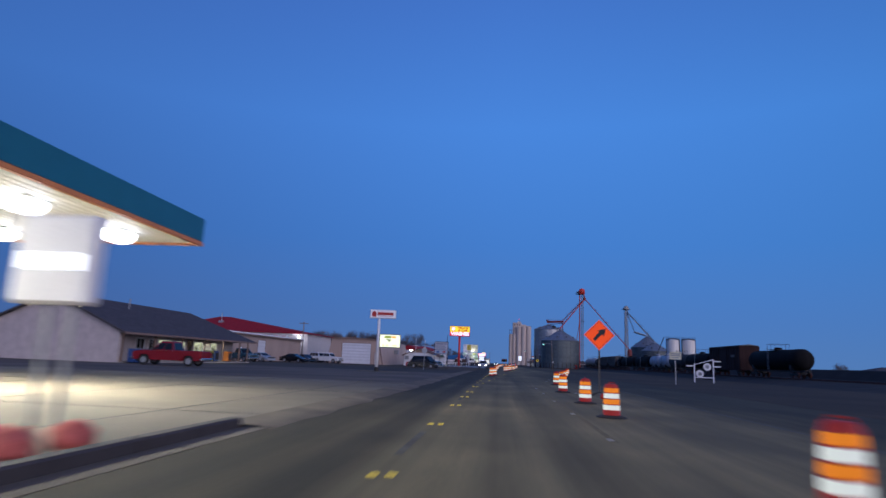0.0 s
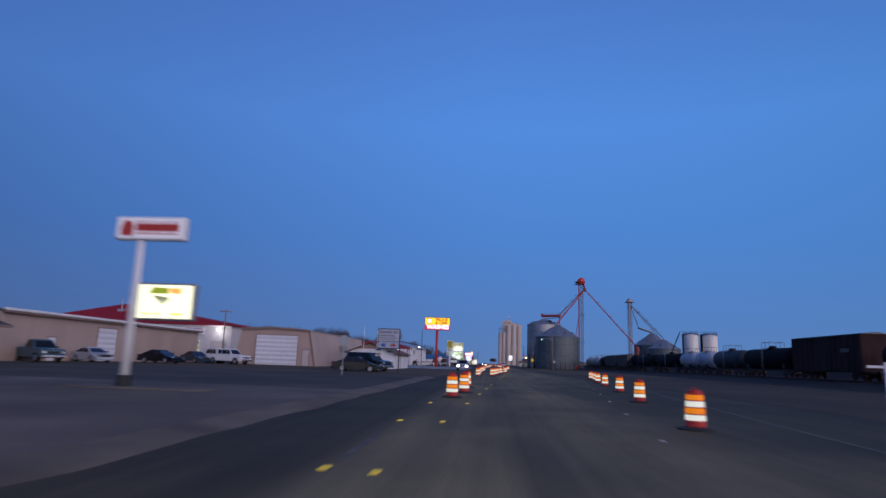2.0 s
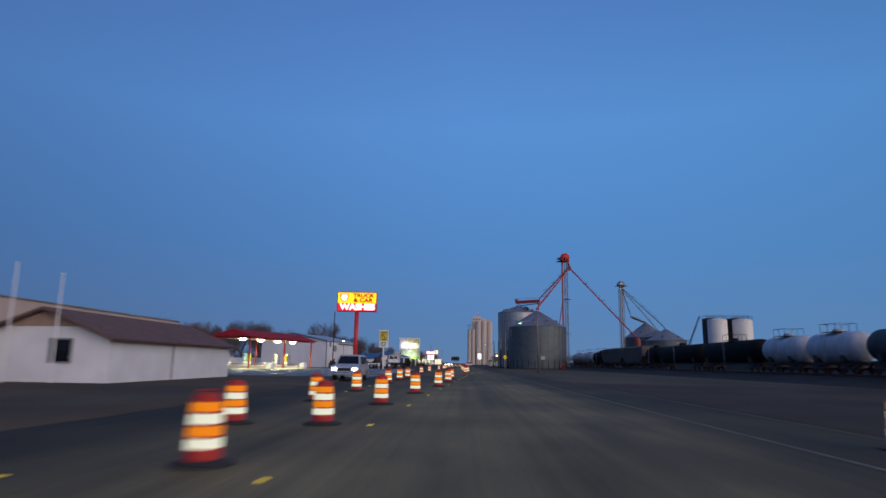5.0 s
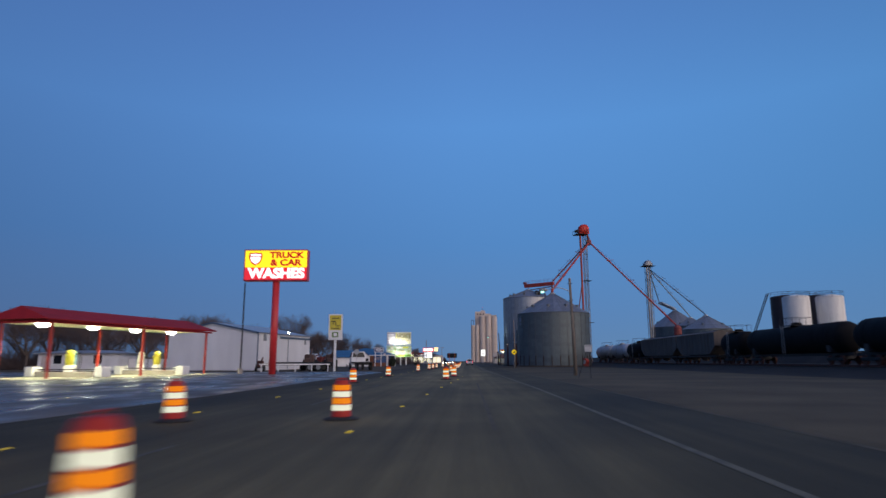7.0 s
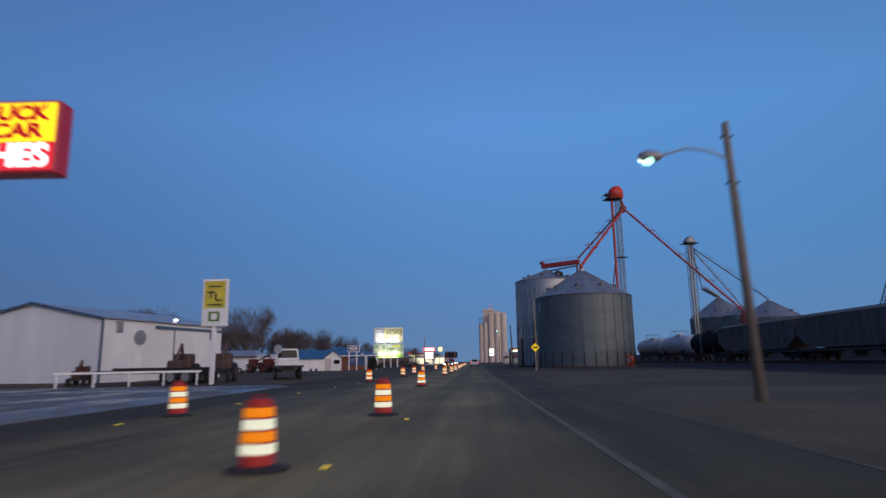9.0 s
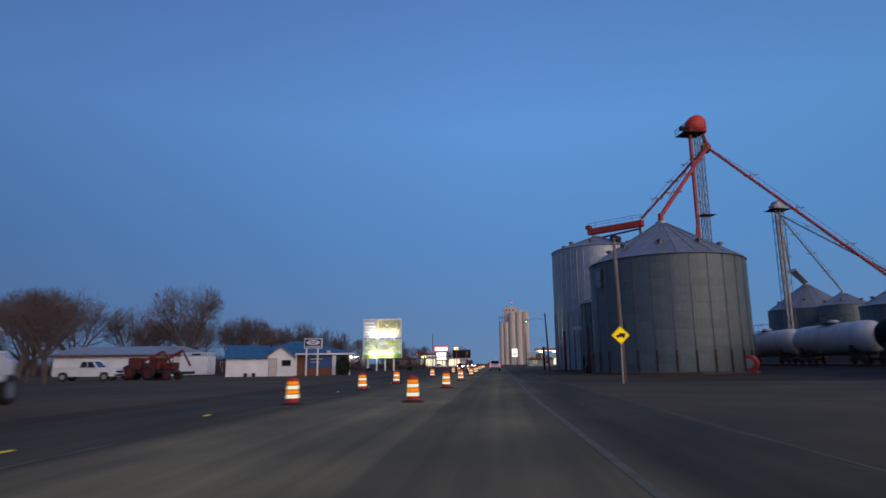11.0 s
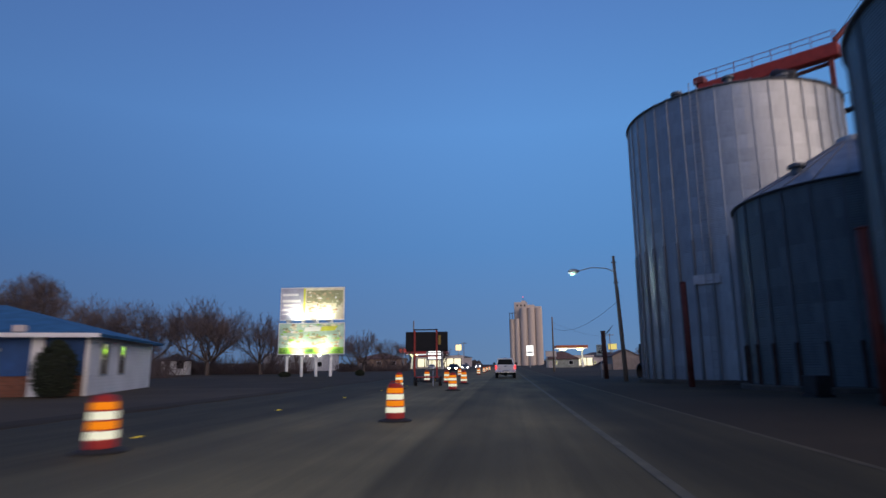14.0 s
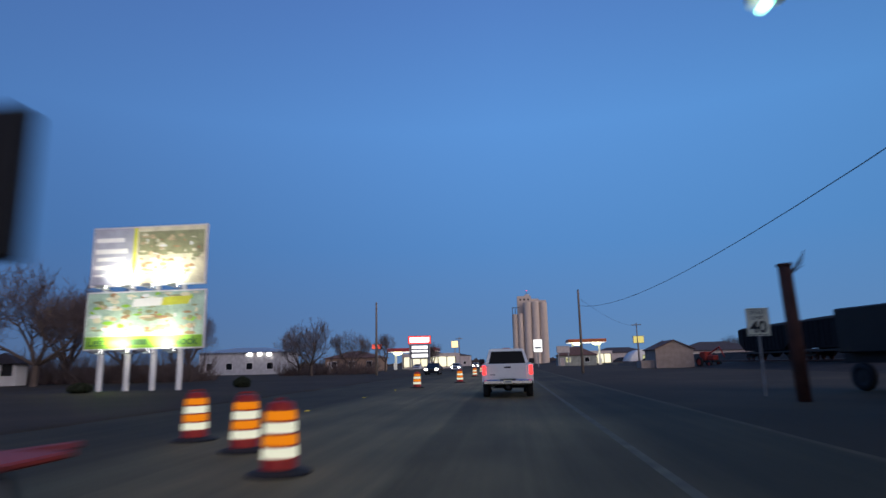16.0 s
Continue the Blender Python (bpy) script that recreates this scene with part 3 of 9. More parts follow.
def verge_lip(pts, material):
    """Loose dirt that slopes down over the broken edge of the asphalt."""
    rnd, s, rows = random.Random(8), Shape(), []
    for (xa, ya), (xb, yb) in zip(pts, pts[1:]):
        n = max(1, round((yb - ya) / 2.0))
        rows += [(xa + (xb - xa) * k / n + rnd.uniform(-0.05, 0.05), ya + (yb - ya) * k / n) for k in range(n)]
    rows.append(pts[-1])
    s.add([p for x, y in rows for p in ((x, y, 0.003), (12.03, y, 0.0225))], [(2 * k, 2 * k + 1, 2 * k + 3, 2 * k + 2) for k in range(len(rows) - 1)])
    setting("trim_verge_lip", s, material, "loose dirt spilled over the asphalt edge", "edge", True)


verge_lip([(11.78, -40), (11.78, 135)], VERGE)
verge_lip([(11.78, 135), (11.70, 160), (11.18, 225), (11.14, 240)], GRAVEL)
verge_lip([(11.14, 240), (11.13, 250), (11.48, 420)], VERGE)
stripe("trim_joint_line", [(6.35, 140), (6.4, 164)], 0.09, SEAM, "pale sealed joint along the lane")
for k in range(6):
    y = 8.4 + 12.2 * k
    stripe("trim_lane_dash", [(-1.32, y), (-1.32, y + 2.8)], 0.11, DASH, "worn white lane dash")
for k in range(10):
    y = 122 + 12.2 * k
    stripe("trim_old_dash", [(1.6 - 0.012 * (y - 122), y), (1.55 - 0.012 * (y - 122), y + 3.6)], 0.10, DASH, "ghost of a removed white dash")
stripe("trim_old_yellow", [(2.0, 11), (2.1, 40)], 0.12, YLINE, "scrubbed yellow line")

# raised reflective markers
tab = Shape().box(-0.055, 0.055, -0.045, 0.045, 0, 0.02, 0.008)
TAB_Y, TAB_W = tab.mesh("lane_marker", MARK_YELLOW), tab.mesh("lane_marker", MARK_WHITE)


def marker(x, y, me, tone):
    ob = tagged(new("lane_marker", me), tone + " raised reflective tab stuck on the asphalt", "road marker", tone + " lane markers", "")
    ob.matrix_basis = pose(x, y, 0)


LEFT_ROW = [6.85, 12.5, 18.1, 22.6] + [26.35 + 5.99 * k for k in range(9)] + [91.8 + 6.5 * k for k in range(10)] + [156.8 + 6.65 * k for k in range(26)]
for y in LEFT_ROW:
    x = np.interp(y, [50, 62, 92, 157, 171, 196, 229, 250, 270, 283, 290, 310], [-1.34, -1.19, -0.93, -0.87, -0.92, -0.6, -0.62, -0.25, 0.17, 0.5, 0.7, 0.98])
    marker(float(x), y, TAB_Y, "yellow")
    if y < 35:
        marker(-1.15, y + 0.06, TAB_Y, "yellow")
for y in [38.0, 44.2, 50.4, 56.6] + [62.7 + 5.6 * k for k in range(3)] + [92.6] + [98.5 + 5.85 * k for k in range(7)] + [139.6 + 6.27 * k for k in range(7)]:
    marker(-0.97 + 0.0467 * (y - 39), y, TAB_Y, "yellow")
for k in range(12):
    y = 30 + 6.2 * k
    marker(3.6 + max(0, 0.117 * (y - 48.7)), y, TAB_W, "white")
for k in range(5):
    marker(1.95, 11.3 + 5.6 * k, TAB_W, "white")


# ---- buildings ----
def hip_roof(x0, x1, y0, y1, z0, z1, over, along="Y", thick=0.14):
    """Four slopes over a rectangle; the ridge runs along the longer side."""
    x0, x1, y0, y1 = x0 - over, x1 + over, y0 - over, y1 + over
    h = min(x1 - x0, y1 - y0) / 2
    if along == "Y":
        a, b = ((x0 + x1) / 2, y0 + h, z1), ((x0 + x1) / 2, y1 - h, z1)
        c = [(x0, y0, z0), (x1, y0, z0), (x1, y1, z0), (x0, y1, z0)]
        return [[c[0], c[1], a], [c[1], c[2], b, a], [c[2], c[3], b], [c[3], c[0], a, b]], thick
    a, b = (x0 + h, (y0 + y1) / 2, z1), (x1 - h, (y0 + y1) / 2, z1)
    c = [(x0, y0, z0), (x1, y0, z0), (x1, y1, z0), (x0, y1, z0)]
    return [[c[0], c[1], b, a], [c[1], c[2], b], [c[2], c[3], a, b], [c[3], c[0], a]], thick


def roof(parent, slopes, thick, material, label=""):
    s = Shape()
    for pts in slopes:
        s.slab(pts, thick)
    return part("roof", s, material, parent, label)


def opening(parent, name, x, y, z, w, h, facing, material, frame=WHITE, depth=0.06, label="", bars=(1, 1)):
    """A door or window on a wall: the pane set back in a proud frame. facing: '-y' or '+x'; x, y, z is its lower left corner."""
    ob = thing(name, "", "", (x, y, z) if facing == "-y" else pose(x, y, z, 0, 0, 90))
    ob.parent = parent
    t = 0.08
    f = Shape().box(-t, 0, -depth, 0.02, -t, h + t).box(w, w + t, -depth, 0.02, -t, h + t).box(0, w, -depth, 0.02, h, h + t).box(0, w, -depth, 0.02, -t, 0)
    for i in range(1, bars[0]):
        f.box(w * i / bars[0] - 0.02, w * i / bars[0] + 0.02, -depth + 0.01, 0.01, 0, h)
    for i in range(1, bars[1]):
        f.box(0, w, -depth + 0.01, 0.01, h * i / bars[1] - 0.02, h * i / bars[1] + 0.02)
    part("frame", f, frame, ob)
    part("pane", Shape().box(0, w, -0.025, 0.015, 0, h), material, ob, label)
    return ob


# filling station canopy
def station_canopy():
    c = thing("station_canopy", "flat filling station canopy with teal fascia and white soffit glowing in place of its lamps' light", "canopy", (-10.4, 20.0, 0))
    teal = mat("teal_fascia", (0.02, 0.13, 0.20), rough=0.4, var=0.06, bump=0)
    orange = mat("orange_band", (0.55, 0.20, 0.06), rough=0.4, var=0.05, bump=0)
    soffit = ribbed("white_soffit", (0.75, 0.74, 0.70), 0.3, "X", 0.3, rough=0.5, var=0.05)
    part("fascia", Shape().box(-0.12, 0, -32, 0, 4.98, 5.80, 0.02), teal, c)
    part("fascia", Shape().box(-14, -0.125, -0.12, 0, 4.98, 5.80, 0.02), teal, c)
    part("stripe", Shape().box(-0.11, 0.012, -32, 0.012, 4.85, 4.978), orange, c, "orange stripe along the fascia")
    part("stripe", Shape().box(-14, -0.115, -0.10, 0.012, 4.85, 4.978), orange, c)
    part("soffit", Shape().box(-14, -0.13, -32, -0.13, 4.92, 5.02), soffit, c)
    part("deck", Shape().box(-14, -0.14, -32, -0.14, 5.03, 5.70), GREY_STEEL, c)
    for x in (-1.75, -5.8, -10.5):
        for y in (-2.1, -6.0, -11.0, -17.0):
            f = part("light_fixture", Shape().box(x - 0.45, x + 0.45, y - 0.45, y + 0.45, 4.84, 4.918, 0.02), WHITE, c)
            # deep wide lens shape stands in for the lamp's bloom at grazing angles
            part("lens", Shape().lathe([(0.50, 4.838), (0.48, 4.72), (0.36, 4.58), (0.12, 4.52)], 16, (x, y, 0)), TUBE_WHITE, f, "bright white drop lens, enlarged to stand in for bloom", True)
    for y in (-7.0, -20.0):
        for x in (-3.2, -10.8):
            part("column", Shape().box(x - 0.2, x + 0.2, y - 0.2, y + 0.2, Z_LOT, 4.915, 0.03), WHITE, c)
    for x in (-2.0, -8.0):
        lamp("AREA", "canopy_lamp", (-10.4 + x, 15.5, 4.45), 1900, (1, 0.90, 0.58), 2.2)
        lamp("AREA", "canopy_lamp", (-10.4 + x, 6.0, 4.45), 1700, (1, 0.90, 0.58), 2.2)


def station_sign():
    s = thing("price_sign", "white price sign cabinet on two posts at the forecourt edge", "sign", pose(-6.75, 8.7, Z_LOT))
    part("cabinet", Shape().box(-0.68, 0.60, -0.16, 0.16, 1.78, 3.15, 0.05), WHITE, s)
    part("face", Shape().box(-0.58, 0.50, -0.175, -0.162, 2.3, 2.55), FACE_WHITE, s, "lit blank white panel")
    for x in (-0.1, 0.3):
        part("post", Shape().box(x - 0.035, x + 0.035, -0.035, 0.035, 0, 1.78, 0.01), GREY_STEEL, s, "thin grey steel post")


def boulder(x, y, sx, sy, sz, seed):
    bm = bmesh.new()
    bmesh.ops.create_icosphere(bm, subdivisions=3, radius=1)
    for v in bm.verts:
        v.co *= 1 + 0.25 * noise.noise(v.co * 1.6 + Vector((seed, 0, 0)))
        v.co = Vector((v.co.x * sx, v.co.y * sy, max(v.co.z, -0.6) * sz + 0.6 * sz))
    me = bpy.data.meshes.new("boulder")
    bm.to_mesh(me)
    bm.free()
    me.polygons.foreach_set("use_smooth", [True] * len(me.polygons))
    me.materials.append(PAINTED_ROCK)
    ob = tagged(new("boulder", me), "rounded boulder painted faded red beside the kerb", "boulder", "painted boulders")
    ob.matrix_basis = pose(x, y, Z_LOT)


PAINTED_ROCK = mat("faded_red_rock_paint", (0.42, 0.10, 0.08), rough=0.8, var=0.3)
station_canopy()
station_sign()
for i, (x, y, s) in enumerate(((-4.95, 7.0, 0.20), (-5.05, 6.2, 0.19), (-5.3, 5.4, 0.2), (-5.6, 6.7, 0.17))):
    boulder(x, y, s * 1.25, s * 1.2, s, i * 3.1)


# grey store with a dark shingle roof
def store():
    b = thing("store", "low grey store with dark shingle roof, porch and lit windows", "building", (-31, 47.7, Z_LOT))
    w, d, h = 12.4, 26.0, 2.75  # across x (towards -x), along y
    part("wall", Shape().prism([(0, 0), (-w, 0), (-w, h), (-w / 2, 5.4), (0, h)], 0, 0.25, "Y"), GREY_STUCCO, b, "grey stuccoed gable wall")
    part("wall", Shape().box(-2.2, -1.95, 0.25, d, 0, h), GREY_STUCCO, b, "porch wall set back under the eave")
    part("wall", Shape().box(-w, -w + 0.25, 0.25, d, 0, h), GREY_STUCCO, b)
    part("wall", Shape().box(-w + 0.25, -2.2, d - 0.25, d, 0, h), GREY_STUCCO, b)
    s = Shape()
    s.slab([(0.7, -0.4, h - 0.25), (0.7, d + 1.0, h - 0.25), (-w / 2, d - 3.3, 5.62), (-w / 2, -0.4, 5.62)], 0.16)
    s.slab([(0.7, d + 1.0, h - 0.25), (-w - 0.7, d + 1.0, h - 0.25), (-w / 2, d - 3.3, 5.62)], 0.16)
    s.slab([(-w - 0.7, d + 1.0, h - 0.25), (-w - 0.7, -0.4, h - 0.25), (-w / 2, -0.4, 5.62), (-w / 2, d - 3.3, 5.62)], 0.16)
    part("roof", s, SHINGLE, b, "dark brown-grey shingle roof")
    part("fascia", Shape().box(0.62, 0.70, -0.4, d + 0.9, h - 0.42, h - 0.24), BROWN_METAL, b)
    part("porch_floor", Shape().box(-1.95, 0.3, 0.26, d, 0, 0.12), CONCRETE, b)
    for y in (0.4, 5.2, 10, 14.6, 19, 23.4, d - 0.2):
        part("post", Shape().box(0.0, 0.14, y - 0.07, y + 0.07, 0.12, h - 0.3), BROWN_METAL, b)
    for y, ww, lit in ((2.2, 1.0, 0), (5.6, 1.2, 0), (7.6, 1.0, 0), (9.2, 2.6, 1), (12.6, 1.6, 1), (16.2, 1.9, 1), (20.2, 1.2, 1)):
        opening(b, "window", -1.95, y, 0.75, ww, 1.35, "+x", WARM_WINDOW if lit else GLASS, WHITE, label="lit shop window" if lit else "", bars=(2, 1))
    opening(b, "door", -1.95, 14.8, 0.12, 0.95, 2.1, "+x", GLASS, BROWN_METAL)
    part("vent_pipe", Shape().tube((-4.6, 8, 4.4), (-4.6, 8, 5.9), 0.06), GREY_STEEL, b)
    # area light added under the eave to brighten the porch; no lamp body
    lamp("AREA", "porch_fill", (-31.6, 66.5, 2.5), 60, (1, 0.95, 0.55), 1.2, (-31.2, 66.5, 0))


def bin_box(x, y, colour, label, name="vending_box"):
    v = thing(name, label, "box", (x, y, Z_LOT + (0.12 if x < -30.8 else 0)))
    m = mat(name + "_paint", colour, rough=0.45)
    part("body", Shape().box(-0.35, 0.35, -0.45, 0.45, 0.06, 1.15, 0.04), m, v)
    part("lid", Shape().box(-0.37, 0.37, -0.47, 0.47, 1.152, 1.22, 0.02), GREY_STEEL, v)
    part("front_panel", Shape().box(0.352, 0.37, -0.36, 0.36, 0.2, 0.95), BLACK, v)
    for y0 in (-0.38, 0.3):
        part("foot", Shape().box(-0.3, 0.3, y0, y0 + 0.08, 0, 0.058), DARK_STEEL, v)


store()
bin_box(-30.2, 48.8, (0.03, 0.07, 0.22), "dark blue newspaper box standing by the porch")
bin_box(-30.2, 49.9, (0.30, 0.03, 0.04), "red newspaper box standing by the porch")
bin_box(-31.7, 65.0, (0.55, 0.48, 0.03), "yellow machine standing on the porch")
bin_box(-31.7, 66.3, (0.04, 0.08, 0.25), "blue machine standing on the porch")
bin_box(-31.7, 69.6, (0.50, 0.17, 0.03), "orange box standing on the porch")


def low_warehouse():
    b = thing("warehouse", "long low tan metal warehouse with a pale roof edge", "building", (-39, 84, Z_LOT))
    d, w, h = 34, 16, 4.1
    part("wall", Shape().box(-0.2, 0, 0, d, 0, h), TAN_SIDE, b)
    part("wall", Shape().box(-w, -0.2, 0, 0.2, 0, h), TAN_METAL, b)
    part("wall", Shape().box(-w, -0.2, d - 0.2, d, 0, h), TAN_METAL, b)
    part("wall", Shape().box(-w, -w + 0.2, 0.2, d - 0.2, 0, h), TAN_SIDE, b)
    part("roof", Shape().slab([(0.35, -0.3, h + 0.12), (0.35, d + 0.3, h + 0.12), (-w - 0.3, d + 0.3, h + 1.0), (-w - 0.3, -0.3, h + 1.0)], 0.1), GALV_PLAIN, b, "pale metal roof")
    part("gutter", Shape().box(0.36, 0.46, -0.3, d + 0.3, h - 0.22, h - 0.02, 0.02), BROWN_METAL, b, "dark brown eave trim")
    part("roof_edge", Shape().box(0.36, 0.5, -0.3, d + 0.3, h - 0.015, h + 0.2, 0.02), WHITE, b, "pale metal roof edge")
    opening(b, "roller_door", 0.0, 12.5, 0.02, 3.2, 3.3, "+x", DOOR_WHITE, BROWN_METAL, label="white roller door")
    opening(b, "door", 0.0, 5.5, 0.02, 1.0, 2.1, "+x", WHITE, BROWN_METAL, label="white door")


def red_roofed_hall():
    b = thing("red_roofed_hall", "large pale hall with a dark red hipped metal roof", "building", (0, 0, Z_LOT))
    x0, x1, y0, y1, h = -86, -46.7, 146.5, 167, 6.4
    pale = mat("pale_wall", (0.52, 0.49, 0.48), rough=0.6, var=0.08)
    part("wall", Shape().box(x0, x1, y0, y0 + 0.3, 0, h), pale, b)
    part("wall", Shape().box(x1 - 0.3, x1, y0 + 0.3, y1, 0, h), pale, b)
    part("wall", Shape().box(x0, x1 - 0.3, y1 - 0.3, y1, 0, h), pale, b)
    part("wall", Shape().box(x0, x0 + 0.3, y0 + 0.3, y1 - 0.3, 0, h), pale, b)
    c = [(x0 - 0.6, y0 - 0.6, h), (x1 + 0.6, y0 - 0.6, h), (x1 + 0.6, y1 + 0.6, h), (x0 - 0.6, y1 + 0.6, h)]
    a, e = (-73.6, 155, 10.35), (-70.6, 155, 10.35)
    roof(b, [[c[0], c[1], e, a], [c[1], c[2], e], [c[2], c[3], a, e], [c[3], c[0], a]], 0.14, RED_ROOF, "dark red metal roof")
    v = part("roof_vent", Shape().box(-72.0, -70.9, 151.0, 152.1, 7.9, 9.1, 0.05), GALV_PLAIN, b)
    part("flue", Shape().tube((-71.4, 151.5, 9.1), (-71.4, 151.5, 11.2), 0.09), GALV_PLAIN, v)
    part("canopy_edge", Shape().box(-64, -46.9, 146.3, 146.48, 6.0, 6.3), WHITE, b)
    sg = part("sign_panel", Shape().box(-55.9, -51.7, 146.3, 146.47, 4.6, 5.9), WHITE, b)
    lettering("lettering", "TRUCKS", 0.85, INK_RED, sg, pose(-53.8, 146.27, 5.4), label="faded red capital letters", offset=0.012)
    part("text_bar", Shape().box(-55.0, -52.6, 146.24, 146.29, 4.75, 4.9), INK_RED, sg)
    opening(b, "window", -55.4, 146.5, 1.0, 2.8, 2.4, "-y", WARM_WINDOW, WHITE, label="dim yellow lit window", bars=(2, 1))
    opening(b, "roller_door", -50.4, 146.5, 0.02, 2.6, 3.3, "-y", GREY_STUCCO, GREY_STEEL)
    arm = part("wall_lamp", Shape().box(-49.1, -48.6, 146.0, 146.48, 5.3, 5.65, 0.05), GREY_STEEL, b)
    part("lens", Shape().box(-49.1, -48.6, 145.93, 145.99, 5.32, 5.63), TUBE_WHITE, arm, "bright lamp lens")
    lamp("POINT", "wall_lamp_light", (-48.85, 145.2, 5.4), 110, (1, 0.95, 0.85), 0.25)


def red_roofed_shed():
    b = thing("red_roofed_shed", "pale workshop with a red roof beside the large hall", "building", (0, 0, Z_LOT))
    x0, x1, y0, y1, h = -68.0, -50.0, 168, 179, 5.5
    pale = mat("pale_shop_wall", (0.45, 0.42, 0.42), rough=0.7)
    part("wall", Shape().box(x0, x1, y0, y0 + 0.25, 0, h), pale, b)
    part("wall", Shape().box(x1 - 0.25, x1, y0 + 0.25, y1, 0, h), pale, b)
    part("wall", Shape().box(x0, x0 + 0.25, y0 + 0.25, y1, 0, h), pale, b)
    part("wall", Shape().box(x0 + 0.25, x1 - 0.25, y1 - 0.25, y1, 0, h), pale, b)
    roof(b, *hip_roof(x0, x1, y0, y1, h, 7.1, 0.3, "X"), RED_ROOF)
    sg = part("sign_panel", Shape().box(-57.5, -52.0, y0 - 0.1, y0 - 0.004, 3.7, 5.0), WHITE, b, "white sign panel with red lettering")
    part("text_bar", Shape().box(-56.9, -52.6, y0 - 0.13, y0 - 0.102, 4.3, 4.8), INK_RED, sg)
    part("text_bar", Shape().box(-55.9, -53.6, y0 - 0.13, y0 - 0.102, 3.9, 4.1), INK_RED, sg)
    opening(b, "door", -56.4, y0, 0, 2.4, 2.8, "-y", WHITE, WHITE)
    opening(b, "door", -63.0, y0, 0, 2.4, 2.8, "-y", DARK_STEEL, WHITE)


def tan_shop():
    b = thing("tan_shop", "tan metal workshop with a wide white door and brown trim", "building", (-28.3, 116.5, Z_LOT))
    h, hw, bw, d = 4.65, 5.1, 6.1, 33.0
    lw, lb = 4.0, 5.0
    front = Shape().prism([(-lb, 0), (bw, 0), (hw, h), (0.5, h + 0.25), (-lw, h)], 0, 0.25, "Y")
    part("front_wall", front, TAN_METAL, b, "tan front wall with sloping sides")
    part("side_wall", Shape().slab([(bw, 0.25, 0), (bw, d, 0), (hw, d, h), (hw, 0.25, h)], 0.2), TAN_SIDE, b, "pale tan ribbed side wall")
    part("side_wall", Shape().slab([(-lb, d, 0), (-lb, 0.25, 0), (-lw, 0.25, h), (-lw, d, h)], 0.2), TAN_SIDE, b)
    part("back_wall", Shape().prism([(-lb, 0), (bw, 0), (hw, h), (0.5, h + 0.25), (-lw, h)], d, d + 0.25, "Y"), TAN_METAL, b)
    s = Shape()
    s.slab([(hw + 0.12, -0.15, h + 0.04), (hw + 0.12, d + 0.3, h + 0.04), (0, d + 0.3, h + 0.32), (0, -0.15, h + 0.32)], 0.08)
    s.slab([(-lw - 0.12, d + 0.3, h + 0.04), (-lw - 0.12, -0.15, h + 0.04), (0, -0.15, h + 0.32), (0, d + 0.3, h + 0.32)], 0.08)
    part("roof", s, GALV_PLAIN, b)
    part("trim", Shape().slab([(-lw - 0.1, -0.16, h - 0.22), (-lw - 0.1, -0.16, h + 0.05), (0, -0.16, h + 0.33), (hw + 0.1, -0.16, h + 0.05), (hw + 0.1, -0.16, h - 0.22), (0, -0.16, h + 0.05)], 0.06), BROWN_METAL, b, "brown roof edge trim")
    part("trim", Shape().slab([(bw + 0.04, -0.05, 0), (bw + 0.04, 0.2, 0), (hw + 0.04, 0.2, h), (hw + 0.04, -0.05, h)], 0.22), BROWN_METAL, b, "dark brown sloping corner post")
    opening(b, "sectional_door", -1.95, 0, 0.02, 5.6, 3.85, "-y", DOOR_WHITE, BROWN_METAL, 0.1, label="wide white sectional door")
    opening(b, "door", 4.35, 0, 0.02, 0.9, 2.1, "-y", GREY_STUCCO, BROWN_METAL)
    part("air_unit", Shape().box(5.5, 6.4, 15, 16.2, 2.2, 3.1, 0.04), GREY_STEEL, b)


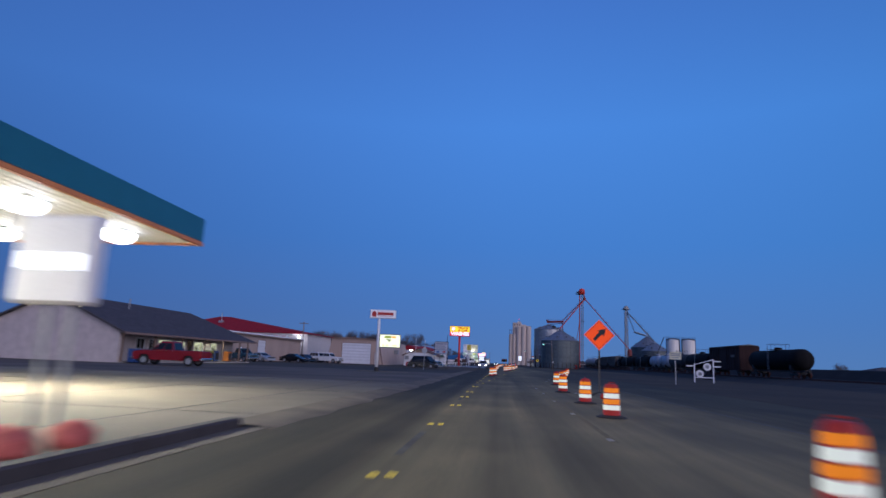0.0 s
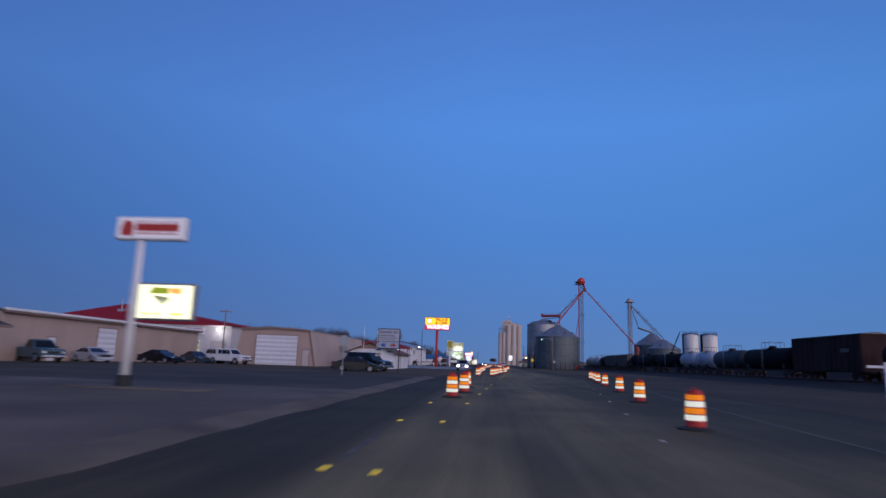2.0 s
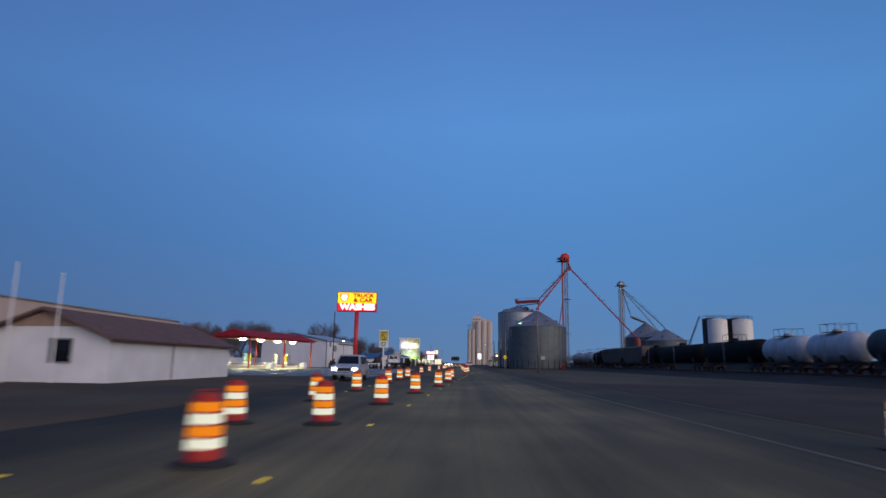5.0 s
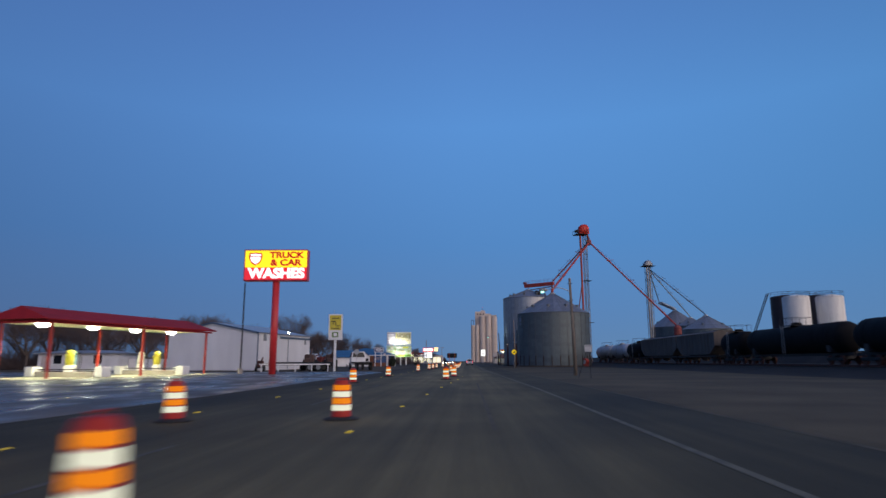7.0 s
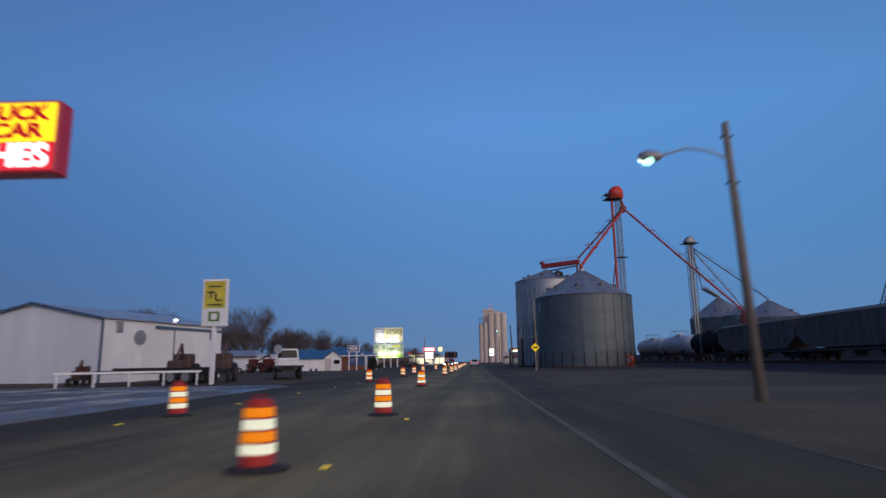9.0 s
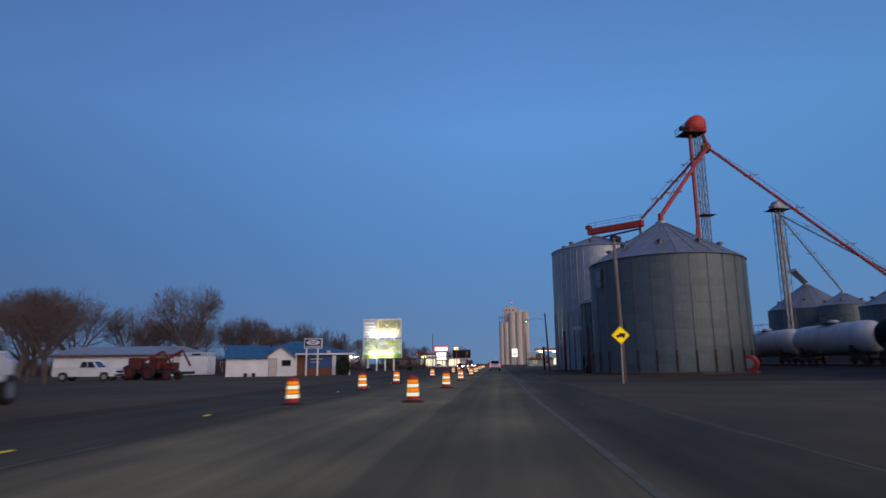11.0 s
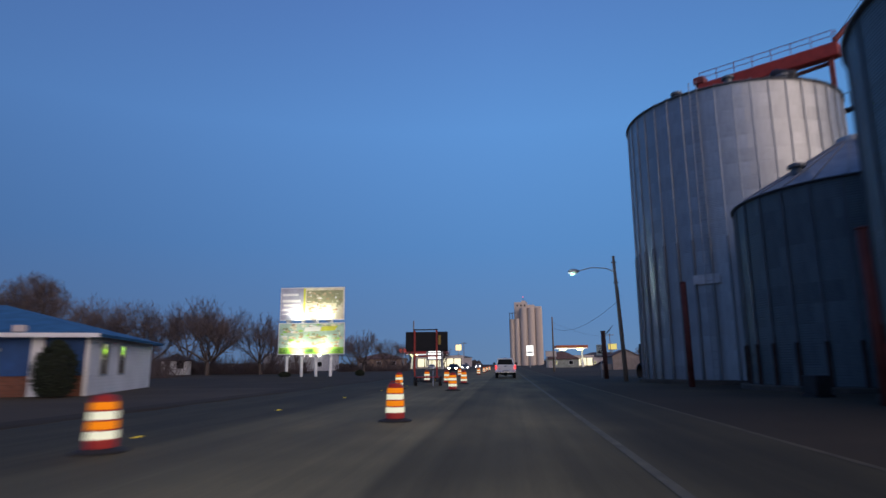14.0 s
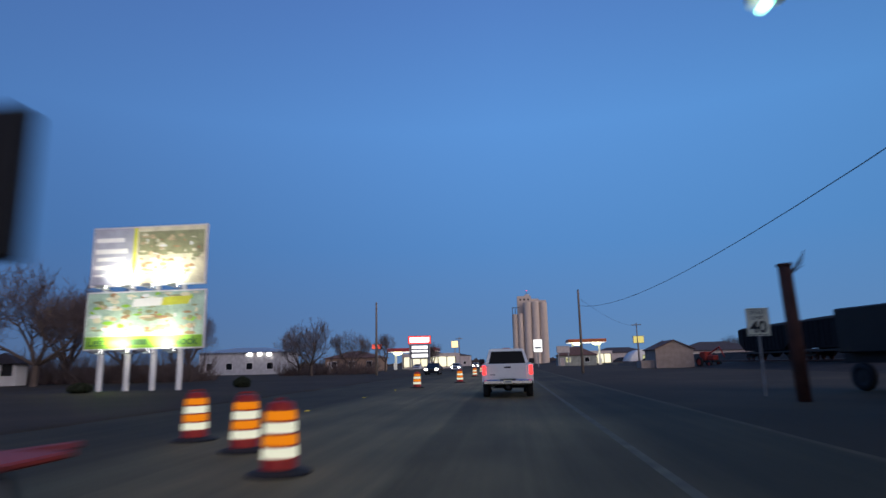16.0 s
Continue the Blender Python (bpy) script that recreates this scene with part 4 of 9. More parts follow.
def hut():
    b = thing("roadside_hut", "small white painted block hut with brown gable roof", "building", (-15.55, 120, Z_LOT))
    hw, d, h = 3.15, 14.5, 2.15
    part("front_wall", Shape().prism([(-hw, 0), (hw, 0), (hw, h), (0, 3.3), (-hw, h)], 0, 0.2, "Y"), WHITE, b)
    part("side_wall", Shape().box(hw - 0.2, hw, 0.2, d, 0, h), WHITE, b)
    part("side_wall", Shape().box(-hw, -hw + 0.2, 0.2, d, 0, h), WHITE, b)
    part("back_wall", Shape().prism([(-hw, 0), (hw, 0), (hw, h), (0, 3.3), (-hw, h)], d, d + 0.2, "Y"), WHITE, b)
    s = Shape()
    s.slab([(hw + 0.45, -0.5, h - 0.12), (hw + 0.45, d + 0.5, h - 0.12), (0, d + 0.5, 3.46), (0, -0.5, 3.46)], 0.12)
    s.slab([(-hw - 0.45, d + 0.5, h - 0.12), (-hw - 0.45, -0.5, h - 0.12), (0, -0.5, 3.46), (0, d + 0.5, 3.46)], 0.12)
    part("roof", s, BROWN_SHINGLE, b, "brown shingle roof")
    part("gable_panel", Shape().prism([(-1.9, 2.58), (1.9, 2.58), (0, 3.24)], -0.05, -0.004, "Y"), mat("tan_gable", (0.36, 0.25, 0.19), rough=0.8), b, "tan gable boards")
    opening(b, "window", 0.35, 0, 0.95, 0.95, 1.0, "-y", GLASS, GREY_STEEL)
    part("air_conditioner", Shape().box(-2.9, -2.2, -0.45, -0.005, 1.25, 1.9, 0.04), GREY_STEEL, b)
    part("pipe", Shape().tube((hw + 0.06, 6.2, 0), (hw + 0.06, 6.2, h - 0.2), 0.04), GREY_STEEL, b)
    for i, (x, y, z) in enumerate(((-16.3, 118.6, 5.3), (-14.6, 119.3, 4.9))):
        f = thing("flagpole", "thin white bare flagpole beside the hut", "flagpole", (x, y, Z_LOT), "flagpoles by the hut")
        part("pole", Shape().tube((0, 0, 0), (0, 0, z), 0.05, 0.035), WHITE, f)
        part("truck", Shape().lathe([(0.02, z), (0.06, z + 0.04), (0.02, z + 0.1)], 8), WHITE, f)
    a = thing("sandwich_board", "small red sandwich board standing on the gravel", "sign", pose(-17.2, 118.0, Z_LOT, 0, 0, -8))
    red = mat("red_board", (0.40, 0.04, 0.025), rough=0.6)
    for s in (-1, 1):
        part("board", Shape().slab([(-0.75, s * 0.3, 0), (0.75, s * 0.3, 0), (0.75, s * 0.04, 0.72), (-0.75, s * 0.04, 0.72)], 0.03), red, a)
    for k, (u, v) in enumerate(((-0.55, 0.1), (-0.5, 0.45))):
        part("text_bar", Shape().slab([(u, -0.28 + 0.26 * 0.32, 0.22), (v, -0.28 + 0.26 * 0.32, 0.22), (v, -0.24 + 0.26 * 0.6, 0.45), (u, -0.24 + 0.26 * 0.6, 0.45)] if k else
                                       [(u, -0.21, 0.3), (v, -0.21, 0.3), (v, -0.16, 0.42), (u, -0.16, 0.42)], 0.01), WHITE, a)


low_warehouse()
red_roofed_hall()
red_roofed_shed()
tan_shop()
hut()


# vehicle wash: canopy, forecourt islands
WASH = pose(-19.2, 187.6, Z_LOT, 0, 0, -12.5)
LAMPS_Y = (-3.3, -7.85, -12.4, -16.95)


def wash_canopy():
    c = thing("wash_canopy", "open car wash canopy with red gabled roof and red posts", "canopy", WASH)
    w, d, h, ridge = 5.2, 18.4, 4.15, 5.12
    part("slab", Shape().box(-w - 1.2, 1.4, -d - 1.5, 1.2, 0.0, 0.03), mat("pale_wash_slab", (0.40, 0.37, 0.28), rough=0.8, var=0.2, scale=0.5), c, "pale concrete slab under the canopy")
    mid = -w / 2
    part("roof", Shape().slab([(0.4, -d - 0.3, h), (0.4, 0.4, h), (mid, -0.1, ridge), (mid, -d + 0.2, ridge)], 0.12), RED_ROOF, c, "dark red metal roof")
    part("roof", Shape().slab([(-w - 0.4, 0.4, h), (-w - 0.4, -d - 0.3, h), (mid, -d + 0.2, ridge), (mid, -0.1, ridge)], 0.12), RED_ROOF, c, "dark red metal roof")
    for a, b in ((-d - 0.3, -d + 0.2), (0.4, -0.1)):
        q = [(-w - 0.4, a, h), (0.4, a, h), (mid, b, ridge)]
        part("gable", Shape().slab(q if a < 0 else q[::-1], 0.1), RED_ROOF, c, "red gable end")
    part("soffit", Shape().box(-w + 0.1, -0.1, -d + 0.1, -0.1, h - 0.20, h - 0.14), mat("cream_soffit", (0.75, 0.72, 0.5), rough=0.6), c)
    part("fascia", Shape().box(0.0, 0.1, -d, 0.1, h - 0.28, h - 0.14), RED_ROOF, c)
    part("fascia", Shape().box(-w - 0.1, 0.1, -d - 0.1, -d, h - 0.28, h - 0.14), RED_ROOF, c)
    for y in (-0.15, -8.6, -17.6):
        for x in (-0.35, -w + 0.35):
            part("post", Shape().box(x - 0.09, x + 0.09, y - 0.09, y + 0.09, 0.032, h - 0.205, 0.02), RED_STEEL, c, "slim red steel post")
    for y in LAMPS_Y:
        f = part("lamp_housing", Shape().lathe([(0.12, h - 0.205), (0.42, h - 0.235)], 14, (-1.9, y, 0)), GREY_STEEL, c)
        # lens drawn larger and lower so its shape carries the glare
        part("lens", Shape().lathe([(0.44, h - 0.24), (0.42, h - 0.36), (0.28, h - 0.48), (0.05, h - 0.52)], 14, (-1.9, y, 0)), TUBE_WHITE, f, "bright white lamp, oversized to stand in for glare")
        lamp("SPOT", "wash_lamp", tuple(WASH @ Vector((-1.9, y, h - 0.85))), 850, (1, 0.96, 0.60), 0.3, spot=170)


def wash_island(x, y, length, turn):
    i = thing("wash_island", "low concrete wash island with white end blocks", "island", pose(x, y, Z_LOT, 0, 0, turn), "wash islands")
    part("slab", Shape().box(-0.4, 0.4, -length / 2 + 0.5, length / 2 - 0.5, 0.032, 0.42, 0.03), CONCRETE, i)
    part("rail", Shape().tube((0, -length / 2 + 0.5, 0.6), (0, length / 2 - 0.5, 0.6), 0.04), DARK_STEEL, i)
    for k in (-1, 1):
        part("end_block", Shape().box(-0.45, 0.45, k * length / 2 - 0.4, k * length / 2 + 0.4, 0.032, 0.82, 0.06), WHITE, i)


def vacuum(x, y, colour, label):
    v = thing("vacuum_post", label, "machine", pose(x, y, Z_LOT + 0.032))
    m = mat("vacuum_paint", colour, rough=0.5)
    part("pedestal", Shape().box(-0.28, 0.28, -0.24, 0.24, 0, 0.9, 0.03), WHITE, v)
    part("drum", Shape().lathe([(0.28, 0.902), (0.32, 1.2), (0.32, 1.65), (0.2, 1.85)], 14), m, v)
    part("hood", Shape().lathe([(0.36, 1.86), (0.12, 2.08)], 14), m, v)
    pts = [(0.3, 0, 1.5), (0.5, 0.05, 1.9), (0.62, 0.1, 1.5), (0.6, 0.1, 0.7), (0.45, 0.05, 0.4)]
    h = Shape()
    for a, b in zip(pts, pts[1:]):
        h.tube(a, b, 0.035, n=6)
    part("hose", h, RUBBER, v)


wash_canopy()
wash_island(-22.7, 183.5, 6.6, 77.5)
wash_island(-25.0, 175.2, 6.6, 77.5)
vacuum(-22.4, 183.8, (0.45, 0.42, 0.04), "yellow coin vacuum standing on a wash island")
vacuum(-25.1, 175.5, (0.45, 0.42, 0.04), "yellow coin vacuum standing on a wash island")
vacuum(-24.1, 184.2, (0.6, 0.6, 0.55), "white coin vacuum standing under the canopy")
vacuum(-26.6, 178.2, (0.25, 0.45, 0.55), "pale blue coin vacuum standing under the canopy")


def white_hall():
    b = thing("white_hall", "white metal gable hall with blue-grey trim", "building", pose(-22.1, 209.6, Z_LOT, 0, 0, -11.5))
    w, d, h, r = 13.6, 15.5, 5.0, 6.35
    part("gable_wall", Shape().prism([(0, 0), (-w, 0), (-w, h), (-w / 2, r), (0, h)], 0, 0.2, "Y"), WHITE_SIDING, b)
    side = ribbed("white_metal_siding_long", (0.70, 0.70, 0.71), 0.30, "Y", 0.15, rough=0.5, var=0.08, scale=0.4, streak=3)
    part("side_wall", Shape().box(-0.2, 0, 0.2, d, 0, h), side, b)
    part("side_wall", Shape().box(-w, -w + 0.2, 0.2, d, 0, h), side, b)
    part("gable_wall", Shape().prism([(0, 0), (-w, 0), (-w, h), (-w / 2, r), (0, h)], d, d + 0.2, "Y"), WHITE_SIDING, b)
    s = Shape()
    s.slab([(0.25, -0.25, h + 0.03), (0.25, d + 0.4, h + 0.03), (-w / 2, d + 0.4, r + 0.12), (-w / 2, -0.25, r + 0.12)], 0.08)
    s.slab([(-w - 0.25, d + 0.4, h + 0.03), (-w - 0.25, -0.25, h + 0.03), (-w / 2, -0.25, r + 0.12), (-w / 2, d + 0.4, r + 0.12)], 0.08)
    part("roof", s, GALV_PLAIN, b)
    blue = mat("blue_grey_trim", (0.07, 0.11, 0.17), rough=0.5)
    part("trim", Shape().slab([(0.3, -0.28, h - 0.16), (0.3, -0.28, h + 0.06), (-w / 2, -0.28, r + 0.15), (-w - 0.3, -0.28, h + 0.06), (-w - 0.3, -0.28, h - 0.16), (-w / 2, -0.28, r - 0.07)], 0.05), blue, b, "blue-grey gable trim")
    part("trim", Shape().box(0.002, 0.08, 0.0, 0.22, 0, h - 0.05), blue, b)
    part("door_track", Shape().box(0.02, 0.16, 6.0, d - 0.05, 4.42, 4.68), blue, b, "blue-grey sliding door track")
    opening(b, "door", 0.0, 3.4, 0.02, 1.0, 2.1, "+x", WHITE, WHITE)
    part("sliding_door", Shape().box(0.02, 0.09, 8.4, 12.0, 0.05, 4.4, 0.01), side, b, "white sliding door panel")
    part("sliding_door", Shape().box(0.02, 0.09, 12.05, d - 0.1, 0.05, 4.4, 0.01), side, b, "white sliding door panel")
    part("trim", Shape().box(0.092, 0.12, 8.4, 8.52, 0.05, 4.4), blue, b)
    part("vent", Shape().box(0.005, 0.14, 1.5, 2.2, 3.95, 4.85, 0.03), GREY_STEEL, b)
    part("vent", Shape().box(0.005, 0.14, 13.6, 14.2, 3.7, 4.4, 0.03), GREY_STEEL, b)
    part("fan", Shape().lathe([(0.62, 0), (0.62, 0.16), (0.5, 0.18)], 20, (0.0, 4.2, 3.6), "X"), GREY_STEEL, b, "round grey wall fan")
    part("roof_lamp", Shape().lathe([(0.10, 0), (0.15, 0.14), (0.04, 0.22)], 10, (0.1, 8.5, h + 0.2)), TUBE_WHITE, b, "small bright roof lamp")


def pipe_fence():
    f = thing("pipe_fence", "low white welded pipe fence at the roadside", "fence", (0, 0, Z_LOT - 0.02))
    a, b = Vector((-18.0, 198.7, 0)), Vector((-10.6, 202.3, 0))
    part("rail", Shape().box(0, (b - a).length, -0.05, 0.05, 0.78, 0.92, 0.02), WHITE, f, at=Matrix.Translation(a) @ pose(0, 0, 0, 0, 0, math.degrees(math.atan2(b.y - a.y, b.x - a.x))))
    for k in range(5):
        p = a + (b - a) * (0.03 + 0.94 * k / 4)
        part("post", Shape().tube((p.x, p.y, 0), (p.x, p.y, 0.775), 0.06), WHITE, f)


white_hall()
pipe_fence()


# blue-roofed roadside house
def blue_house():
    b = thing("blue_roofed_house", "low white roadside building with blue metal roof and brick front", "building", pose(-16.75, 271.7, Z_LOT - 0.03, 0, 0, 19))
    # low white wing and gabled entry
    wing = part("wing_wall", Shape().box(-7.5, -3.01, 0.05, 0.25, 0, 2.15), LAP_SIDING, b, "low white wing wall")
    part("wing_wall", Shape().box(-7.5, -7.3, 0.25, 4.0, 0, 2.15), LAP_SIDING, b)
    part("wing_roof", Shape().slab([(-7.8, -0.3, 2.12), (-2.9, -0.3, 2.12), (-2.9, 6.0, 3.75), (-7.8, 6.0, 3.75)], 0.1), BLUE_ROOF, b)
    part("gable_wall", Shape().prism([(-3.0, 0), (0, 0), (0, 2.3), (-1.5, 3.32), (-3.0, 2.3)], 0, 0.18, "Y"), LAP_SIDING, b, "white lap-sided gable")
    part("side_wall", Shape().box(-0.18, 0, 0.18, 3.99, 0, 2.3), LAP_SIDING, b)
    s = Shape()
    s.slab([(0.18, -0.22, 2.18), (0.18, 5.5, 2.18), (-1.5, 5.5, 3.44), (-1.5, -0.22, 3.44)], 0.08)
    s.slab([(-3.18, 5.5, 2.18), (-3.18, -0.22, 2.18), (-1.5, -0.22, 3.44), (-1.5, 5.5, 3.44)], 0.08)
    part("gable_roof", s, BLUE_ROOF, b)
    part("barge_board", Shape().slab([(0.2, -0.24, 2.1), (0.2, -0.24, 2.2), (-1.5, -0.24, 3.46), (-3.2, -0.24, 2.2), (-3.2, -0.24, 2.1), (-1.5, -0.24, 3.36)], 0.03), BROWN_METAL, b)
    opening(b, "door", -2.75, 0, 0.02, 0.8, 1.95, "-y", GREY_STUCCO, GREY_STEEL)
    opening(b, "window", -1.3, 0, 1.2, 0.95, 0.6, "-y", GLASS, GREY_STEEL)
    # main block
    x0, x1, y0, y1, h = -5.5, 7.0, 4.0, 15.7, 2.65
    part("wall", Shape().box(x0, x1, y1 - 0.2, y1, 0, h), LAP_SIDING, b)
    part("wall", Shape().box(x1 - 0.2, x1, y0, y1 - 0.2, 0, h), LAP_SIDING, b, "white side wall")
    part("wall", Shape().box(x0, x0 + 0.2, y0, y1 - 0.2, 0, h), LAP_SIDING, b)
    part("wall", Shape().box(x0 + 0.2, x1 - 0.2, y0 + 0.02, y0 + 0.25, 0, h), BRICK, b, "brown-red brick front wall")
    roof(b, *hip_roof(x0, x1, y0, y1, h, 4.4, 0.55, "X"), BLUE_ROOF, "blue metal roof")
    part("fascia", Shape().box(0.2, x1 + 0.5, y0 - 0.62, y0 - 0.56, h - 0.16, h + 0.03), WHITE, b)
    part("soffit", Shape().box(0.2, x1 + 0.45, y0 - 0.55, y0, h - 0.12, h - 0.08), WHITE, b)
    for x, w in ((1.75, 2.85), (5.35, 1.35)):
        wn_ = opening(b, "window", x, y0 + 0.02, 0.95, w, 1.5, "-y", BLUE_PAINT, BLUE_PAINT, label="window covered by a blue painted sheet", bars=(2, 1))
        part("text_bar", Shape().box(0.3, w * 0.62, -0.075, -0.062, 0.95, 1.1), GREY_STUCCO, wn_, "illegible white lettering")
        part("text_bar", Shape().box(0.3, w * 0.5, -0.075, -0.062, 0.6, 0.68), GREY_STUCCO, wn_, "illegible white lettering")
    part("pilaster", Shape().box(4.72, 5.2, y0 - 0.12, y0 + 0.01, 0, h - 0.13, 0.02), WHITE, b, "white pilaster beside the window")
    part("pilaster", Shape().box(0.02, 0.45, y0 - 0.12, y0 + 0.01, 0, h - 0.13, 0.02), WHITE, b)
    for yy in (5.6, 8.6):
        opening(b, "window", x1, yy, 0.9, 1.0, 1.4, "+x", GLASS, GREY_STEEL, bars=(1, 2))
    part("roof_unit", Shape().box(4.0, 4.5, y0 - 0.4, y0 + 0.0, 2.72, 3.02, 0.03), GREY_STUCCO, b, "small pale box on the eave")
    for x in (-5.3, -4.4):
        part("bucket", Shape().lathe([(0.17, 0), (0.2, 0.4)], 12, (x, -0.4, 0)), BLACK, b, "black bucket by the wall")


blue_house()


def board_fence(x0, x1, y, h, label):
    f = thing("panel_fence", label, "fence", (x0, y, Z_LOT - 0.03))
    n = round((x1 - x0) / 2.4)
    w = (x1 - x0) / n
    for k in range(n):
        part("panel", Shape().box(k * w + 0.02, (k + 1) * w - 0.02, 0, 0.05, 0.04, h, 0.01), WHITE, f)
        part("post", Shape().box(k * w - 0.05, k * w + 0.05, 0.055, 0.15, 0, h + 0.05), WHITE, f)


def white_shed():
    b = thing("white_shed", "long low white shed with brown eave and pale metal roof", "building", (-54.0, 281.5, Z_LOT - 0.03))
    w, d, h = 18.2, 9.0, 2.62
    part("wall", Shape().box(0, w, 0, 0.2, 0, h), WHITE, b)
    part("wall", Shape().box(0, w, d - 0.2, d, 0, h), WHITE, b)
    for x in (0, w - 0.2):
        part("wall", Shape().box(x, x + 0.2, 0.21, d - 0.21, 0, h), WHITE, b)
    part("eave_board", Shape().box(-0.3, w + 0.3, -0.35, -0.28, h, h + 0.3), BROWN_SHINGLE, b, "brown eave board")
    r = Shape().slab([(-0.4, -0.4, h + 0.34), (w + 0.4, -0.4, h + 0.34), (w - 2.2, d / 2, 4.15), (-0.4, d / 2, 4.15)], 0.08)
    r.slab([(w + 0.4, -0.4, h + 0.34), (w + 0.4, d + 0.4, h + 0.34), (w - 2.2, d / 2, 4.15)], 0.08)
    r.slab([(w + 0.4, d + 0.4, h + 0.34), (-0.4, d + 0.4, h + 0.34), (-0.4, d / 2, 4.15), (w - 2.2, d / 2, 4.15)], 0.08)
    part("roof", r, GALV_PLAIN, b, "pale weathered metal roof")


white_shed()


# ---- traffic drums ----
def drum():
    d = thing("traffic_drum", "orange traffic drum with white reflective bands on a black rubber base", "traffic drum", (0, 0, 0), "traffic drums")
    z, rad = [0.05, 0.19, 0.335, 0.475, 0.62, 0.755], [0.214, 0.205, 0.196, 0.187, 0.178, 0.169]
    body = [(0.226, 0.03), (0.226, 0.05)]
    for i in range(5):
        body += [(rad[i], z[i] + 0.002), (rad[i + 1] + 0.008, z[i + 1] - 0.004), (rad[i + 1] + 0.002, z[i + 1])]
    body += [(0.155, 0.815), (0.125, 0.842), (0.05, 0.847)]
    part("body", Shape().lathe(body, 24), ORANGE, d, smooth=True)
    # bands glow by themselves in place of returned headlamp light
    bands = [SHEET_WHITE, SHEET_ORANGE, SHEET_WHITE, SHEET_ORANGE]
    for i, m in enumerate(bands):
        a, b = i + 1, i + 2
        part("band", Shape().lathe([(rad[a] + 0.006, z[a] + 0.012), (rad[b] + 0.012, z[b] - 0.014)], 24, caps=False), m, d, "white reflective band with painted headlamp glow" if m is SHEET_WHITE else "orange reflective band with painted headlamp glow")
    part("rubber_base", Shape().lathe([(0.38, 0.0), (0.38, 0.03), (0.25, 0.06), (0.222, 0.075)], 20), RUBBER, d, "black rubber ring base")
    part("handle", Shape().tube((-0.12, 0, 0.838), (-0.09, 0, 0.88), 0.012, n=6).tube((-0.09, 0, 0.88), (0.09, 0, 0.88), 0.012, n=6).tube((0.09, 0, 0.88), (0.12, 0, 0.838), 0.012, n=6), ORANGE, d)
    return d


DRUMS = [(3.2, 6.25), (2.85, 16.3), (2.96, 22.0), (3.02, 30.2), (3.67, 40.9), (4.98, 51.1), (6.21, 61.3), (7.37, 70.6), (8.42, 80.5), (9.33, 88.6), (10.24, 95.4), (10.91, 102.0),
         (-0.80, 59.6), (-0.52, 63.25), (-0.62, 69.45), (-0.58, 96.7), (0.79, 99.4), (1.12, 104.4), (-0.61, 104.2), (-0.7, 111.5), (1.5, 110.5), (-0.6, 118.5), (2.0, 117.5),
         (2.66, 125.3), (-0.49, 129.1), (3.02, 133.1), (-0.48, 135.9), (3.09, 142.0), (-0.39, 141.5), (-0.79, 164.4), (4.4, 170.8), (4.78, 178.4), (-0.58, 178.9),
         (4.15, 196.0), (-0.2, 205.0), (4.05, 221.9), (0.19, 221.0), (0.16, 231.8), (4.2, 234.0), (0.28, 241.7), (4.19, 247.6), (0.63, 261.3), (4.18, 266.4),
         (1.04, 285.0), (4.07, 282.9), (3.94, 292.9), (2.63, 294.9), (1.08, 296.3), (1.71, 319.0), (3.4, 327.0), (3.4, 345.0), (3.3, 362.0), (3.3, 380.0)]
first_drum = drum()
for i, (x, y) in enumerate(DRUMS):
    m = pose(x, y, 0.001, 0, 0, (i * 47) % 360)
    if i == 0:
        first_drum.matrix_basis = m
    else:
        copy_thing(first_drum, m)


# ---- roadside signs ----
def cabinet(parent, x0, x1, z0, z1, depth, body, face, label=""):
    c = part("cabinet", Shape().box(x0, x1, -depth / 2, depth / 2, z0, z1, 0.04), body, parent)
    part("face", Shape().box(x0 + 0.07, x1 - 0.07, -depth / 2 - 0.012, -depth / 2 - 0.002, z0 + 0.07, z1 - 0.07), face, c, label)
    return c


def bars(parent, rows, material, y):
    for x0, x1, z0, z1 in rows:
        part("text_bar", Shape().box(x0, x1, y - 0.008, y, z0, z1), material, parent)


def diamond(name, label, x, y, z, half, material, post_h, m=None):
    s = thing(name, label, "road sign", pose(x, y, 0.0))
    plate = part("plate", Shape().prism([(0, -half), (half, 0), (0, half), (-half, 0)], -0.008, 0.008, "Y"), material, s, at=(0, -0.05, z))
    h = half - 0.05
    ring = Shape()
    for (a, b), (c, d) in (((0, -h), (h, 0)), ((h, 0), (0, h)), ((0, h), (-h, 0)), ((-h, 0), (0, -h))):
        k = 0.965
        ring.add([(a, -0.0105, b), (c, -0.0105, d), (c * k, -0.0105, d * k), (a * k, -0.0105, b * k)], [(0, 1, 2, 3)])
    part("border", ring, INK_BLACK, plate)
    return s, plate


s, plate = diamond("orange_warning_sign", "orange diamond warning sign with black arrow on a portable stand", 4.12, 26.35, 2.58, 0.63, SHEET_SIGN, 2.0)
arrow = [(-0.26, -0.17), (-0.17, -0.26), (0.02, -0.06), (0.12, 0.02), (0.20, -0.05), (0.27, 0.27), (-0.10, 0.18), (-0.01, 0.12), (-0.10, 0.02)]
part("arrow", Shape().prism(arrow, -0.016, -0.010, "Y"), INK_BLACK, plate, "black bent arrow")
part("post", Shape().box(-0.03, 0.03, -0.03, 0.03, 0.2, 2.5), mat("dull_steel_post", (0.07, 0.065, 0.06), rough=0.7), s)
